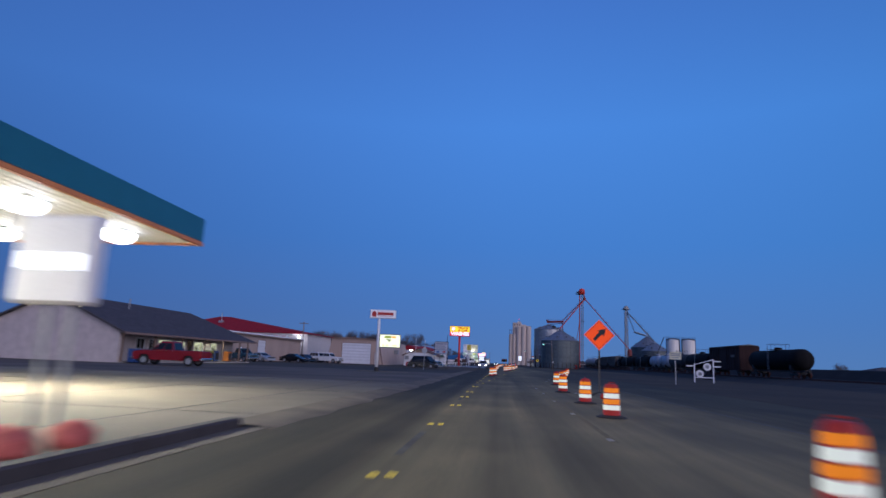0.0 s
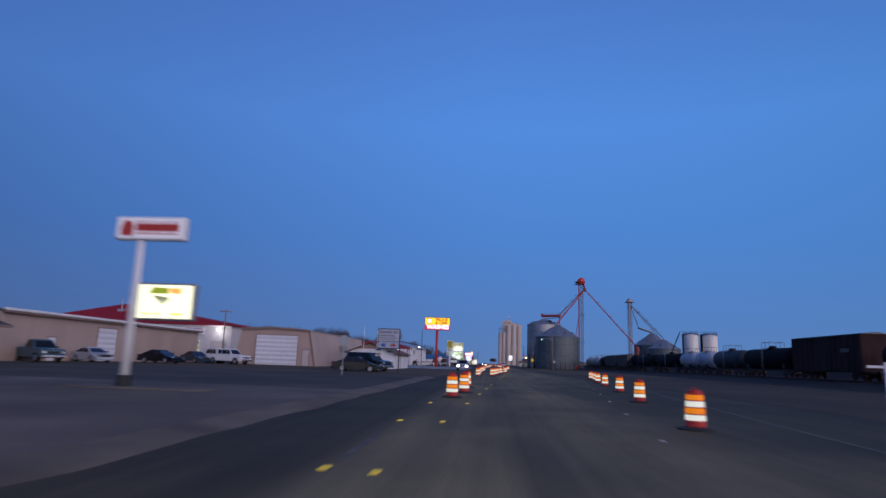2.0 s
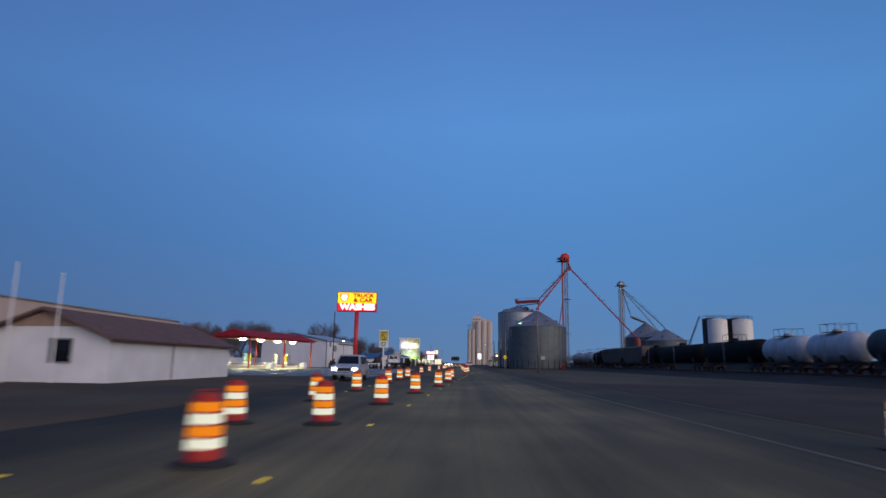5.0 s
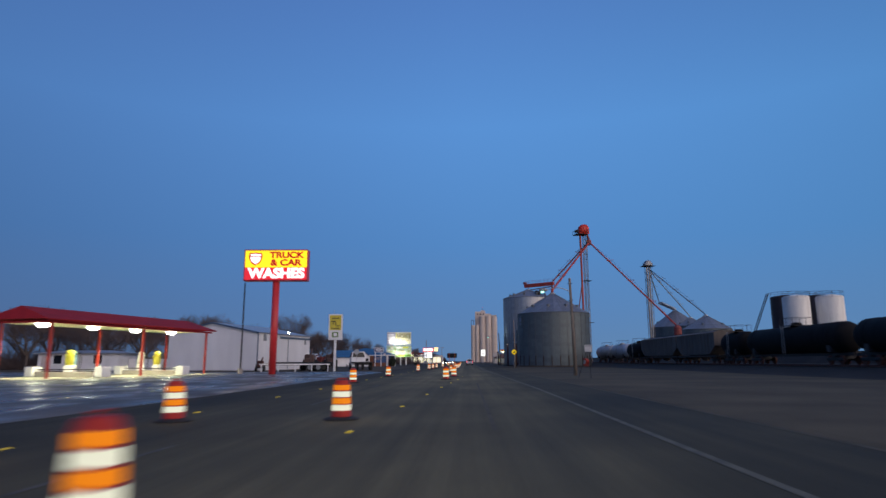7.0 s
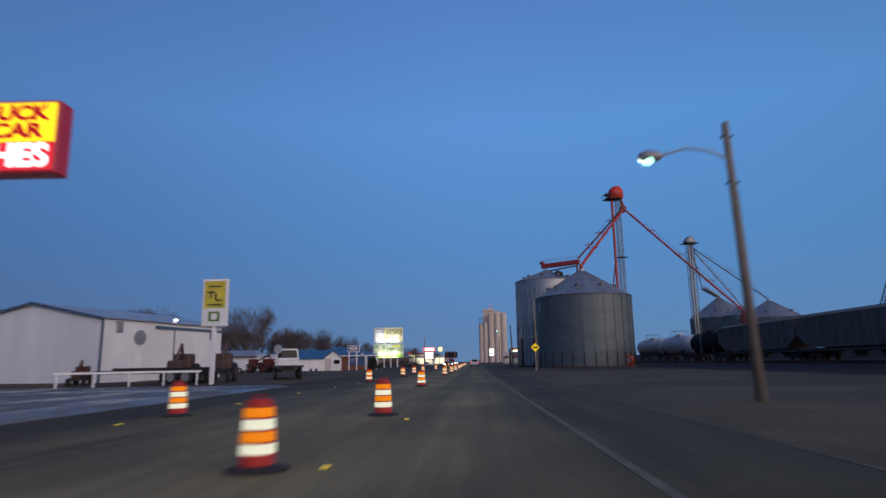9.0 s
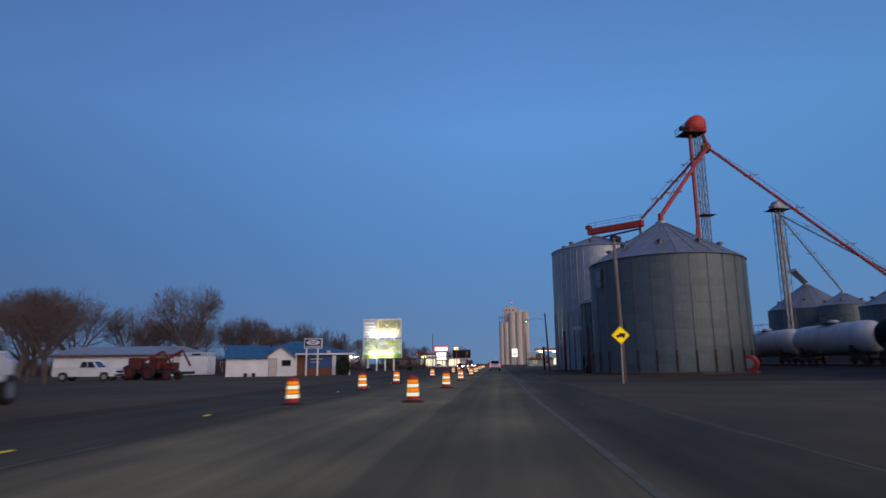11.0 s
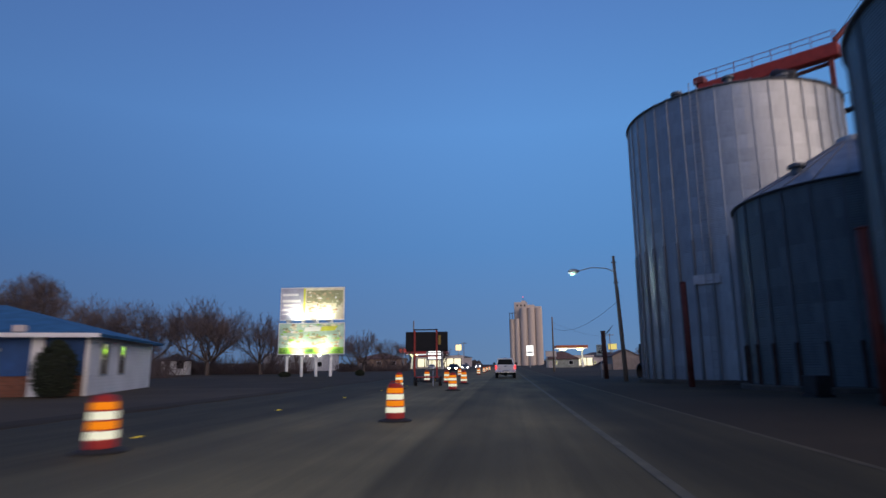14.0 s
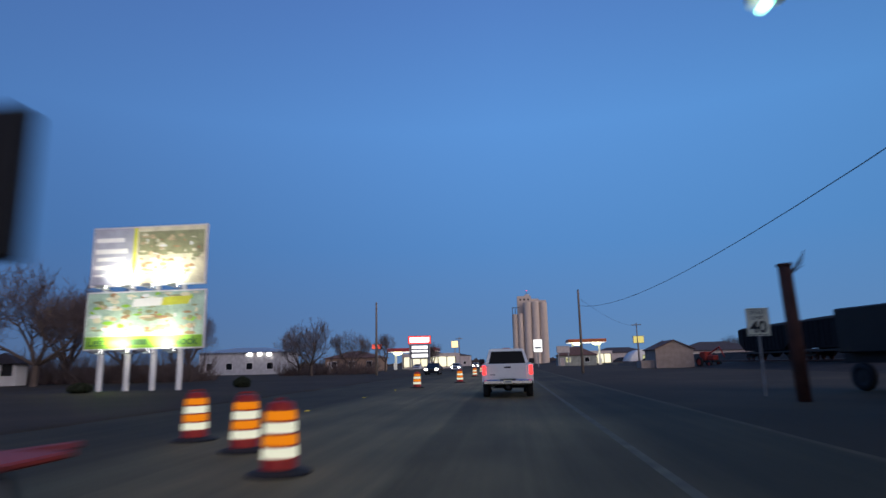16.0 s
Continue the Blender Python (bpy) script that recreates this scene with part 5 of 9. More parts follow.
for a in range(4):
    c, d = math.cos(0.78 + 1.5708 * a), math.sin(0.78 + 1.5708 * a)
    part("leg", Shape().tube((0, 0, 0.24), (0.75 * c, 0.75 * d, 0.02), 0.02, n=6), DARK_STEEL, s)
sb = thing("sandbag", "orange sandbag lying over the sign stand's foot", "sandbag", pose(4.35, 25.7, 0.0, 0, 0, 30))
part("bag", Shape().lathe([(0.02, -0.36), (0.13, -0.28), (0.16, 0), (0.13, 0.28), (0.02, 0.36)], 12, (0, 0, 0.10), "X"), ORANGE, sb, smooth=True)


def two_box_sign():
    s = thing("shop_pole_sign", "tall white pole with two lit sign boxes", "sign", (-11.0, 56.6, Z_LOT))
    part("pole", Shape().tube((-0.35, 0, 0), (-0.35, 0, 5.0), 0.15, 0.12, 14), WHITE, s, smooth=True)
    part("island", Shape().box(-2.0, 2.6, -0.8, 0.8, -0.05, 0.03, 0.02), SANDY, s, "sandy concrete island")
    part("collar", Shape().lathe([(0.22, 0), (0.22, 0.34), (0.16, 0.36)], 12, (-0.35, 0, 0.03)), DARK_STEEL, s, "dark collar round the pole foot")
    faint = glow("dim_white_sign_face", (0.85, 0.80, 0.85), 0.22, (0.7, 0.68, 0.68))
    c = cabinet(s, -1.22, 1.22, 4.86, 5.66, 0.3, WHITE, faint, "pale sign face with faded red lettering")
    bars(c, [(-0.50, 1.0, 5.16, 5.42), (-0.50, 1.0, 5.06, 5.10), (-0.55, 1.02, 5.47, 5.49)], INK_RED, -0.165)
    part("emblem", Shape().prism([(-1.0, 5.0), (-0.62, 5.0), (-0.58, 5.3), (-0.7, 5.52), (-0.92, 5.5), (-1.02, 5.3)], -0.175, -0.165, "Y"), INK_RED, c, "red and black emblem")
    c = cabinet(s, -0.2, 1.8, 2.18, 3.42, 0.28, GREY_STEEL, glow("lit_pale_yellow_sign_face", (1.0, 1.0, 0.56), 0.98), "lit pale yellow face with a green field mark")
    olive = glow("lit_olive_print", (0.30, 0.36, 0.02), 0.55)
    part("text_bar", Shape().prism([(0.24, 3.06), (0.34, 3.27), (0.92, 3.25), (0.90, 3.06)], -0.163, -0.155, "Y"), olive, c)
    part("text_bar", Shape().prism([(0.95, 3.08), (0.95, 3.24), (1.36, 3.25), (1.34, 3.06)], -0.163, -0.155, "Y"), glow("lit_orange_print", (1.0, 0.42, 0.08), 0.8), c)
    for k in range(4):
        a, b = 0.40 + 0.15 * k, 0.40 + 0.15 * k + 0.11
        part("emblem", Shape().prism([(a, 3.0 - 0.02 * k), (b, 3.0 - 0.02 * k), (0.74 + 0.04 * k, 2.72 + 0.03 * k), (0.70 + 0.04 * k, 2.72 + 0.03 * k)], -0.163, -0.155, "Y"), INK_GREEN if k % 2 else INK_BLACK, c, "green and black field mark")
    for a, b in ((0.1, 0.3), (0.46, 0.66), (1.05, 1.45)):
        part("text_bar", Shape().box(a, b, -0.163, -0.155, 2.36, 2.42), glow("lit_yellow_print", (1.0, 0.85, 0.05), 0.8), c)


def notice_sign():
    s = thing("notice_sign", "white notice board in a dark frame on two posts", "sign", (-9.1, 95.4, Z_LOT))
    part("frame", Shape().box(-1.06, 1.06, -0.08, 0.08, 2.2, 4.12, 0.02), BLACK, s)
    part("face", Shape().box(-0.98, 0.98, -0.095, -0.084, 2.92, 4.04), mat("dull_board", (0.42, 0.44, 0.50), rough=0.5), s)
    part("face", Shape().box(-0.98, 0.98, -0.095, -0.084, 2.28, 2.88), mat("pale_blue_board", (0.34, 0.40, 0.50), rough=0.5), s, "pale blue lower panel")
    bars(s, [(-0.85, 0.25, 3.66, 3.9), (0.38, 0.85, 3.66, 3.9), (-0.85, 0.6, 3.38, 3.5), (-0.85, 0.8, 3.2, 3.28), (-0.85, 0.5, 3.04, 3.12)], INK_GREY, -0.096)
    part("picture", Shape().prism([(0.1, 2.46), (0.62, 2.44), (0.74, 2.56), (0.5, 2.7), (0.22, 2.6)], -0.103, -0.096, "Y"), INK_RED, s)
    part("picture", Shape().prism([(-0.7, 2.4), (-0.3, 2.4), (-0.3, 2.62), (-0.5, 2.72), (-0.74, 2.6)], -0.103, -0.096, "Y"), INK_BLUE, s)
    for x in (-1.02, 1.0):
        part("post", Shape().box(x - 0.05, x + 0.05, 0.085, 0.185, 0, 4.0), DARK_STEEL, s)
    for z0, z1, m, say in ((2.02, 2.17, INK_BLUE, "small blue and white plate"), (1.74, 1.98, PLATE, "small pale yellow plate"), (1.48, 1.66, GREY_STUCCO, "small pale plate")):
        part("small_board", Shape().box(-1.24, -0.72, -0.04, 0.04, z0, z1, 0.01), m, s, say)
    part("small_board", Shape().prism([(0.155 + 0.32 * math.cos(0.524 * k), 1.96 + 0.13 * math.sin(0.524 * k)) for k in range(12)], -0.04, 0.04, "Y"), mat("dark_green_board", (0.03, 0.10, 0.07), rough=0.6), s, "small dark green oval plate")


def wash_sign():
    s = thing("wash_sign", "large yellow and red lit wash sign on a red pole", "sign", pose(-12.3, 185.6, Z_LOT, 0, 0, 2))
    x0, x1, z0, z1, hd = -3.05, 3.05, 8.7, 11.72, 0.45
    c = part("cabinet", Shape().box(x0, x1, -hd, hd, z0, z1, 0.06), mat("red_sign_box", (0.50, 0.02, 0.045), rough=0.35, var=0.06, bump=0), s, "bright red sign box")
    zy = 9.98
    part("face", Shape().box(x0 + 0.12, x1 - 0.10, -hd - 0.02, -hd - 0.002, zy, z1 - 0.12), FACE_YELLOW, c, "lit yellow face")
    part("face", Shape().box(x0 + 0.12, x1 - 0.10, -hd - 0.02, -hd - 0.002, z0 + 0.12, zy - 0.02), FACE_RED, c, "lit red face")
    red = glow("lit_red_letters", (0.50, 0.01, 0.02), 0.45)
    white = glow("lit_white_letters", (1.0, 0.95, 0.95), 1.1)
    lettering("lettering", "TRUCK", 0.82, red, c, pose(1.0, -hd - 0.03, 11.15), 0.012, "bold red capitals", 1.2, 0.036)
    lettering("lettering", "& CAR", 0.82, red, c, pose(0.95, -hd - 0.03, 10.42), 0.012, "bold red capitals", 1.24, 0.036)
    lettering("lettering", "WASHES", 1.28, white, c, pose(0.1, -hd - 0.03, 9.38), 0.012, "bold white capitals", 1.08, 0.055)
    shield = [(-2.5, 11.42), (-2.3, 11.36), (-1.95, 11.44), (-1.6, 11.36), (-1.4, 11.42), (-1.3, 11.1), (-1.36, 10.75), (-1.55, 10.4), (-1.95, 10.16), (-2.35, 10.4), (-2.54, 10.75), (-2.6, 11.1)]
    cx, cz = -1.95, 10.85
    part("shield", Shape().prism(shield, -hd - 0.03, -hd - 0.022, "Y"), red, c)
    inner = [(cx + (x - cx) * 0.78, cz + (z - cz) * 0.78) for x, z in shield]
    part("shield", Shape().prism(inner, -hd - 0.038, -hd - 0.032, "Y"), white, c, "white shield with a red band")
    part("shield_band", Shape().box(-2.45, -1.45, -hd - 0.044, -hd - 0.040, 10.98, 11.06), red, c)
    part("pole", Shape().tube((0, 0, 0), (0, 0, 8.7), 0.33, 0.33, 20), mat("red_pole_paint", (0.52, 0.035, 0.04), rough=0.35, var=0.1), s, "thick red steel pole", True)
    t = thing("light_pole", "thin dark steel pole beside the wash sign", "pole", (-16.2, 188, Z_LOT))
    part("shaft", Shape().tube((0, 0, 0.5), (0, 0, 8.9), 0.09, 0.06, 10), DARK_STEEL, t)
    part("footing", Shape().lathe([(0.28, 0), (0.28, 0.5)], 14), CONCRETE, t)
    lamp("AREA", "wash_sign_glow", (-12.2, 185.0, 10.2), 40, (1, 0.75, 0.2), 3.0, (-12.2, 170, 6))


def narrow_sign():
    s = thing("garage_sign", "tall narrow yellow and white sign on a white post", "sign", pose(-10.2, 203.0, Z_LOT - 0.03))
    c = part("cabinet", Shape().box(-0.85, 0.85, -0.15, 0.15, 3.75, 6.9, 0.03), WHITE, s)
    part("face", Shape().box(-0.7, 0.7, -0.165, -0.152, 4.95, 6.75), mat("yellow_board", (0.55, 0.46, 0.05), rough=0.5), c, "yellow panel with dark marks")
    part("face", Shape().box(-0.7, 0.7, -0.165, -0.152, 3.95, 4.85), WHITE, c)
    bars(c, [(-0.55, 0.0, 5.95, 6.06), (-0.32, -0.22, 5.62, 5.95), (0.0, 0.12, 5.5, 5.9), (0.12, 0.5, 5.42, 5.52), (-0.5, 0.5, 5.12, 5.22), (-0.45, 0.45, 6.35, 6.45)], INK_BLACK, -0.166)
    bars(c, [(-0.38, 0.38, 4.08, 4.72)], INK_GREEN, -0.166)
    part("emblem", Shape().box(-0.2, 0.22, -0.182, -0.175, 4.2, 4.6), WHITE, c)
    part("post", Shape().box(-0.14, 0.14, -0.1, 0.1, 0, 3.75, 0.02), WHITE, s)
    part("finial", Shape().tube((-0.2, 0, 6.9), (-0.2, 0, 7.4), 0.02, n=5), GREY_STEEL, s)


def house_sign():
    s = thing("house_sign", "white framed sign with dark oval on two white posts", "sign", pose(-14.9, 273.2, Z_LOT - 0.03) @ Matrix.Scale(0.96, 4))
    c = part("board", Shape().box(-1.15, 1.15, -0.07, 0.07, 3.3, 4.55, 0.03), WHITE, s)
    part("panel", Shape().box(-1.03, 1.03, -0.085, -0.072, 3.4, 4.45), INK_NAVY, c, "navy blue panel")
    part("oval", Shape().prism([(0.85 * math.cos(a * 0.2618), 4.05 + 0.3 * math.sin(a * 0.2618)) for a in range(24)], -0.094, -0.086, "Y"), WHITE, c, "white oval with illegible lettering")
    bars(c, [(-0.5, 0.5, 4.08, 4.18), (-0.3, 0.3, 3.9, 3.98)], INK_NAVY, -0.095)
    bars(c, [(-0.9, 0.9, 3.5, 3.6)], WHITE, -0.086)
    for x in (-0.85, 0.6):
        part("post", Shape().box(x - 0.1, x + 0.1, -0.06, 0.06, 0, 3.3, 0.02), WHITE, s)


def stop_sign_back(x, y, z0, z):
    s = thing("stop_sign_back", "grey back of an octagonal sign on a thin post", "road sign", pose(x, y, z0), "octagonal signs")
    part("plate", Shape().prism([(0.38 * math.cos(0.3927 + a * 0.7854), z + 0.38 * math.sin(0.3927 + a * 0.7854)) for a in range(8)], 0, 0.01, "Y"), GALV_PLAIN, s)
    part("post", Shape().box(-0.03, 0.03, -0.06, -0.003, 0, z + 0.2), GALV_PLAIN, s)


def blob(cx, cz, rx, rz, seed, n=13):
    """A rounded uneven outline for printed pictures."""
    rnd = random.Random(seed)
    return [(cx + rx * math.cos(6.2832 * k / n) * rnd.uniform(0.78, 1.08), cz + rz * math.sin(6.2832 * k / n) * rnd.uniform(0.78, 1.08)) for k in range(n)]


def billboard():
    b = thing("billboard", "two lit billboard panels stacked on four white posts", "billboard", pose(-15.35, 321.0, Z_LOT - 0.03))
    for x in (-2.95, -1.2, 0.5, 2.2):
        part("post", Shape().tube((x, 0.25, 0), (x, 0.25, 9.8), 0.17, n=10), WHITE, b)

    def ink(name, colour, var=0.12, scale=1.6):
        return mat("billboard_" + name, colour, rough=0.55, var=var, scale=scale, fine=9, bump=0)
    lilac, yellow, cream = ink("lilac_grey", (0.34, 0.35, 0.44)), ink("yellow", (0.55, 0.56, 0.06)), ink("cream", (0.66, 0.62, 0.46), 0.2)
    olive, sand = ink("olive_sky", (0.27, 0.28, 0.16), 0.25), ink("sand", (0.52, 0.40, 0.26), 0.3, 3.0)
    lime, leaf, mint = ink("lime", (0.26, 0.52, 0.05)), ink("leaf", (0.07, 0.20, 0.05), 0.3, 3.0), ink("mint", (0.36, 0.50, 0.42), 0.25)
    tan = ink("tan", (0.36, 0.22, 0.12), 0.3)
    up = part("upper_panel", Shape().box(-3.85, 3.75, -0.12, 0.05, 6.35, 10.15, 0.03), WHITE, b)
    part("picture", Shape().box(-3.75, -1.1, -0.14, -0.122, 6.45, 10.05), lilac, up, "grey-violet field with illegible white lettering")
    part("picture", Shape().box(-1.1, -0.86, -0.142, -0.122, 6.45, 10.05), yellow, up)
    part("picture", Shape().box(-0.86, 3.65, -0.14, -0.122, 6.45, 10.05), cream, up)
    part("picture", Shape().box(-0.75, 3.55, -0.15, -0.142, 8.3, 9.78), olive, up, "dull olive sky of a faded picture")
    rnd = random.Random(71)
    tones = (sand, cream, olive, WHITE, tan, olive, sand, cream)
    for k in range(110):
        w = rnd.uniform(0.06, 0.3)
        x, z = rnd.uniform(-0.7 + w, 3.5 - w), 7.0 + 2.6 * rnd.random() ** 1.5
        part("picture", Shape().prism(blob(x, z, w, rnd.uniform(0.04, 0.16), k), -0.151 - 0.0004 * k, -0.148, "Y"), rnd.choice(tones), up)
    bars(up, [(-3.6, -1.7, 9.18, 9.45), (-3.6, -1.45, 8.45, 8.75), (-3.45, -1.6, 7.98, 8.22), (-3.6, -1.4, 7.45, 7.7), (-3.6, -1.4, 7.0, 7.15)], WHITE, -0.142)
    lo = part("lower_panel", Shape().box(-3.95, 3.85, -0.12, 0.05, 2.45, 6.05, 0.03), WHITE, b)
    part("picture", Shape().box(-3.85, 3.75, -0.14, -0.122, 3.3, 5.95), mint, lo, "faded food picture")
    part("picture", Shape().box(-3.85, 3.75, -0.14, -0.122, 2.55, 3.28), lime, lo, "lime green strip")
    tones = (mint, mint, cream, tan, sand, lime, WHITE, cream, mint, olive)
    for k in range(170):
        w = rnd.uniform(0.08, 0.45)
        x, z = rnd.uniform(-3.8 + w, 3.7 - w), rnd.uniform(3.4, 5.85)
        part("picture", Shape().prism(blob(x, z, w, rnd.uniform(0.05, 0.17), 90 + k), -0.145 - 0.0003 * k, -0.141, "Y"), rnd.choice(tones), lo)
    part("emblem", Shape().prism([(-0.9, 5.05), (0.95, 5.1), (1.1, 5.6), (-0.75, 5.55)], -0.205, -0.198, "Y"), WHITE, lo, "white half of a brand mark")
    part("emblem", Shape().prism([(1.05, 5.1), (2.75, 5.15), (3.0, 5.65), (1.2, 5.6)], -0.205, -0.198, "Y"), yellow, lo, "yellow half of a brand mark")
    lettering("lettering", "Left", 0.72, leaf, lo, pose(-3.1, -0.15, 2.92), 0.008, "dark green words", offset=0.012)
    part("text_bar", Shape().box(-2.3, -1.7, -0.15, -0.142, 2.75, 3.0), leaf, lo)
    part("text_bar", Shape().box(-1.4, 0.2, -0.15, -0.142, 2.75, 3.08), leaf, lo)
    lettering("lettering", "Block", 0.72, leaf, lo, pose(2.6, -0.15, 2.92), 0.008, "dark green words", offset=0.012)
    for z in (6.12, 2.25):
        for x in (-2.4, -0.7, 0.6, 2.2):
            arm = part("flood_arm", Shape().tube((x, 0, z - 0.02), (x, -1.15, z - 0.02), 0.04, n=6), GREY_STEEL, b)
            part("flood_lamp", Shape().box(x - 0.28, x + 0.28, -1.3, -1.0, z + 0.025, z + 0.22, 0.04), GREY_STEEL, arm)
            part("lens", Shape().box(x - 0.24, x + 0.24, -0.995, -0.95, z + 0.04, z + 0.22), TUBE_WHITE, arm, "bright flood lamp lens")
        for x in (-1.5, 1.4):
            q = b.matrix_basis @ Vector((x, -0.9, z + 0.3))
            lamp("SPOT", "billboard_flood", tuple(q), 560, (1, 0.98, 0.80), 0.12, tuple(b.matrix_basis @ Vector((x, -0.1, z + 2.0))), 150)


def street_lamp(x, y, top, arm, lean, drop=0.0, name="street_lamp"):
    s = thing(name, "leaning weathered wooden pole with a lit lamp on a curved arm", "street lamp", pose(x, y, 0.02, 0, lean, 0), "street lamps")
    part("pole", Shape().tube((0, 0, 0), (0, 0, top), 0.15, 0.10, 12), WOOD_POLE, s, smooth=True)
    pts = [Vector((x_, 0, top - z_ - drop)) for x_, z_ in ((-0.08, 1.05), (-0.6, 0.78), (-arm * 0.6, 0.66), (-arm, 0.86))]
    a = Shape()
    for p, q in zip(pts, pts[1:]):
        a.tube(p, q, 0.035, n=8)
    ar = part("arm", a, GALV_PLAIN, s)
    h = pts[-1]
    part("lamp_head", Shape().lathe([(0.06, 0.1), (0.15, -0.05), (0.2, -0.35), (0.14, -0.58), (0.03, -0.66)], 14, (h.x, h.y, h.z), "X"), GREY_STEEL, ar, smooth=True)
    part("lens", Shape().lathe([(0.17, 0.0), (0.15, -0.10), (0.06, -0.16)], 14, (h.x - 0.34, h.y, h.z - 0.10)), TUBE_GREEN, ar, "pale green lit lens", True)
    for z in (top - 0.45, top - 1.9):
        part("insulator", Shape().tube((-0.18, 0, z), (0.18, 0, z), 0.04, n=8), DARK_STEEL, s)
    part("conduit", Shape().tube((0.14, 0.03, 0.1), (0.12, 0.03, top - 2.2), 0.025, n=6), DARK_STEEL, s)
    return s


two_box_sign()
notice_sign()
wash_sign()
narrow_sign()
house_sign()
stop_sign_back(-9.6, 214.5, Z_LOT - 0.03, 2.5)
stop_sign_back(-9.9, 80.6, Z_LOT, 2.45)
billboard()
street_lamp(15.0, 181.2, 8.25, 2.05, -1.5, 0.08)
street_lamp(14.9, 296.2, 8.75, 2.6, -2.6, 0.06)
lamp("POINT", "street_lamp_light", (11.4, 295.9, 7.0), 60, (0.75, 1, 0.88), 0.2)
lamp("POINT", "street_lamp_light", (12.2, 181.4, 7.1), 60, (0.75, 1, 0.88), 0.2)

# yellow truck-crossing sign on a bare pole
p = thing("bare_pole", "bare weathered wooden pole at the roadside", "pole", pose(14.32, 238.1, 0.02, 0, -0.8, 0))
part("shaft", Shape().tube((0, 0, 0), (0, 0, 8.4), 0.14, 0.10, 10), WOOD_POLE, p, smooth=True)
s, plate = diamond("truck_crossing_sign", "yellow diamond sign with a black truck on a thin post", 14.12, 237.5, 2.78, 0.52, SHEET_YELLOW, 2.4)
part("post", Shape().box(-0.03, 0.03, -0.035, 0.025, 0, 2.9), GALV_PLAIN, s)
truck = [(-0.27, -0.10), (0.25, -0.10), (0.27, 0.10), (-0.06, 0.13), (-0.08, 0.04), (-0.20, 0.03), (-0.27, -0.03)]
part("truck_symbol", Shape().prism(truck, -0.016, -0.010, "Y"), INK_BLACK, plate, "black truck silhouette")
for x in (-0.16, 0.14):
    part("truck_symbol", Shape().lathe([(0.055, -0.016), (0.055, -0.010)], 12, (x, 0, -0.12), "Y"), INK_BLACK, plate)

# rusted pipe post, speed sign, poles and cable
p = thing("pipe_post", "thick rusted steel pipe post standing in dirt", "post", pose(14.75, 303.7, 0.02, 0, -1.5, 0))
part("shaft", Shape().tube((0, 0, 0), (0, 0, 3.75), 0.19, 0.18, 14), RUST, p, smooth=True)
part("cap", Shape().lathe([(0.19, 3.755), (0.21, 3.78), (0.21, 3.84)], 14), RUST, p)
w = Shape()
for k in range(5):
    w.tube((0.1, 0, 3.5), (0.5 + 0.12 * k, 0.2 * k, 3.75 + 0.14 * k), 0.012, n=4)
part("frayed_wire", w, DARK_STEEL, p)
s = thing("speed_sign", "white speed limit sign on a thin post", "road sign", pose(14.8, 306.4, -0.13))
plate = part("plate", Shape().box(-0.36, 0.36, -0.012, 0.0, 2.05, 2.95, 0.005), mat("dull_white_sign", (0.78, 0.77, 0.60), rough=0.5), s)
part("border", Shape().box(-0.33, 0.33, -0.0135, -0.0125, 2.9, 2.915).box(-0.33, 0.33, -0.0135, -0.0125, 2.085, 2.1), INK_BLACK, plate)
lettering("lettering", "SPEED", 0.17, INK_BLACK, plate, pose(0, -0.015, 2.80), 0.002)
lettering("lettering", "LIMIT", 0.17, INK_BLACK, plate, pose(0, -0.015, 2.63), 0.002)
lettering("lettering", "40", 0.52, INK_BLACK, plate, pose(0, -0.015, 2.32), 0.002, offset=0.012)
part("post", Shape().box(-0.025, 0.025, 0.002, 0.05, 0, 2.9), GALV_PLAIN, s)


def utility_pole(x, y, top, cross=True):
    u = thing("utility_pole", "plain dark wooden utility pole", "pole", pose(x, y, 0.02), "utility poles")
    part("shaft", Shape().tube((0, 0, 0), (0, 0, top), 0.15, 0.10, 10), WOOD_POLE, u, smooth=True)
    if cross:
        part("crossarm", Shape().box(-1.1, 1.1, -0.06, 0.06, top - 0.5, top - 0.36), WOOD_POLE, u)
        for k in (-0.95, -0.4, 0.4, 0.95):
            part("insulator", Shape().lathe([(0.03, top - 0.355), (0.05, top - 0.3), (0.03, top - 0.2)], 8, (k, 0, 0)), GREY_STEEL, u)


utility_pole(14.0, 348.8, 8.4, False)
utility_pole(-9.4, 359.9, 8.9, False)
utility_pole(-47.7, 145.6, 9.3)
utility_pole(-8.0, 470.0, 9.0)
utility_pole(36.0, 430.0, 9.5)


def cable(a, b, sag, name="cable"):
    a, b, n = Vector(a), Vector(b), 16
    side = (b - a).cross(Vector((0, 0, 1))).normalized()
    rings = []
    for k in range(n + 1):
        u = k / n
        c = a.lerp(b, u) - Vector((0, 0, 4 * sag * u * (1 - u)))
        rings += [c + (side * math.cos(w) + Vector((0, 0, math.sin(w)))) * 0.014 for w in (0.0, 1.57, 3.14, 4.71)]
    s = Shape().add(rings, [(4 * k + j, 4 * k + (j + 1) % 4, 4 * k + 4 + (j + 1) % 4, 4 * k + 4 + j) for k in range(n) for j in range(4)])
    return tagged(part(name, s, DARK_STEEL), "thin dark overhead cable strung between poles", "cable", "overhead cables")


cable((14.72, 296.2, 5.6), (14.0, 348.8, 6.8), 1.15)
cable((14.0, 348.8, 7.6), (36.0, 430.0, 9.0), 0.9)

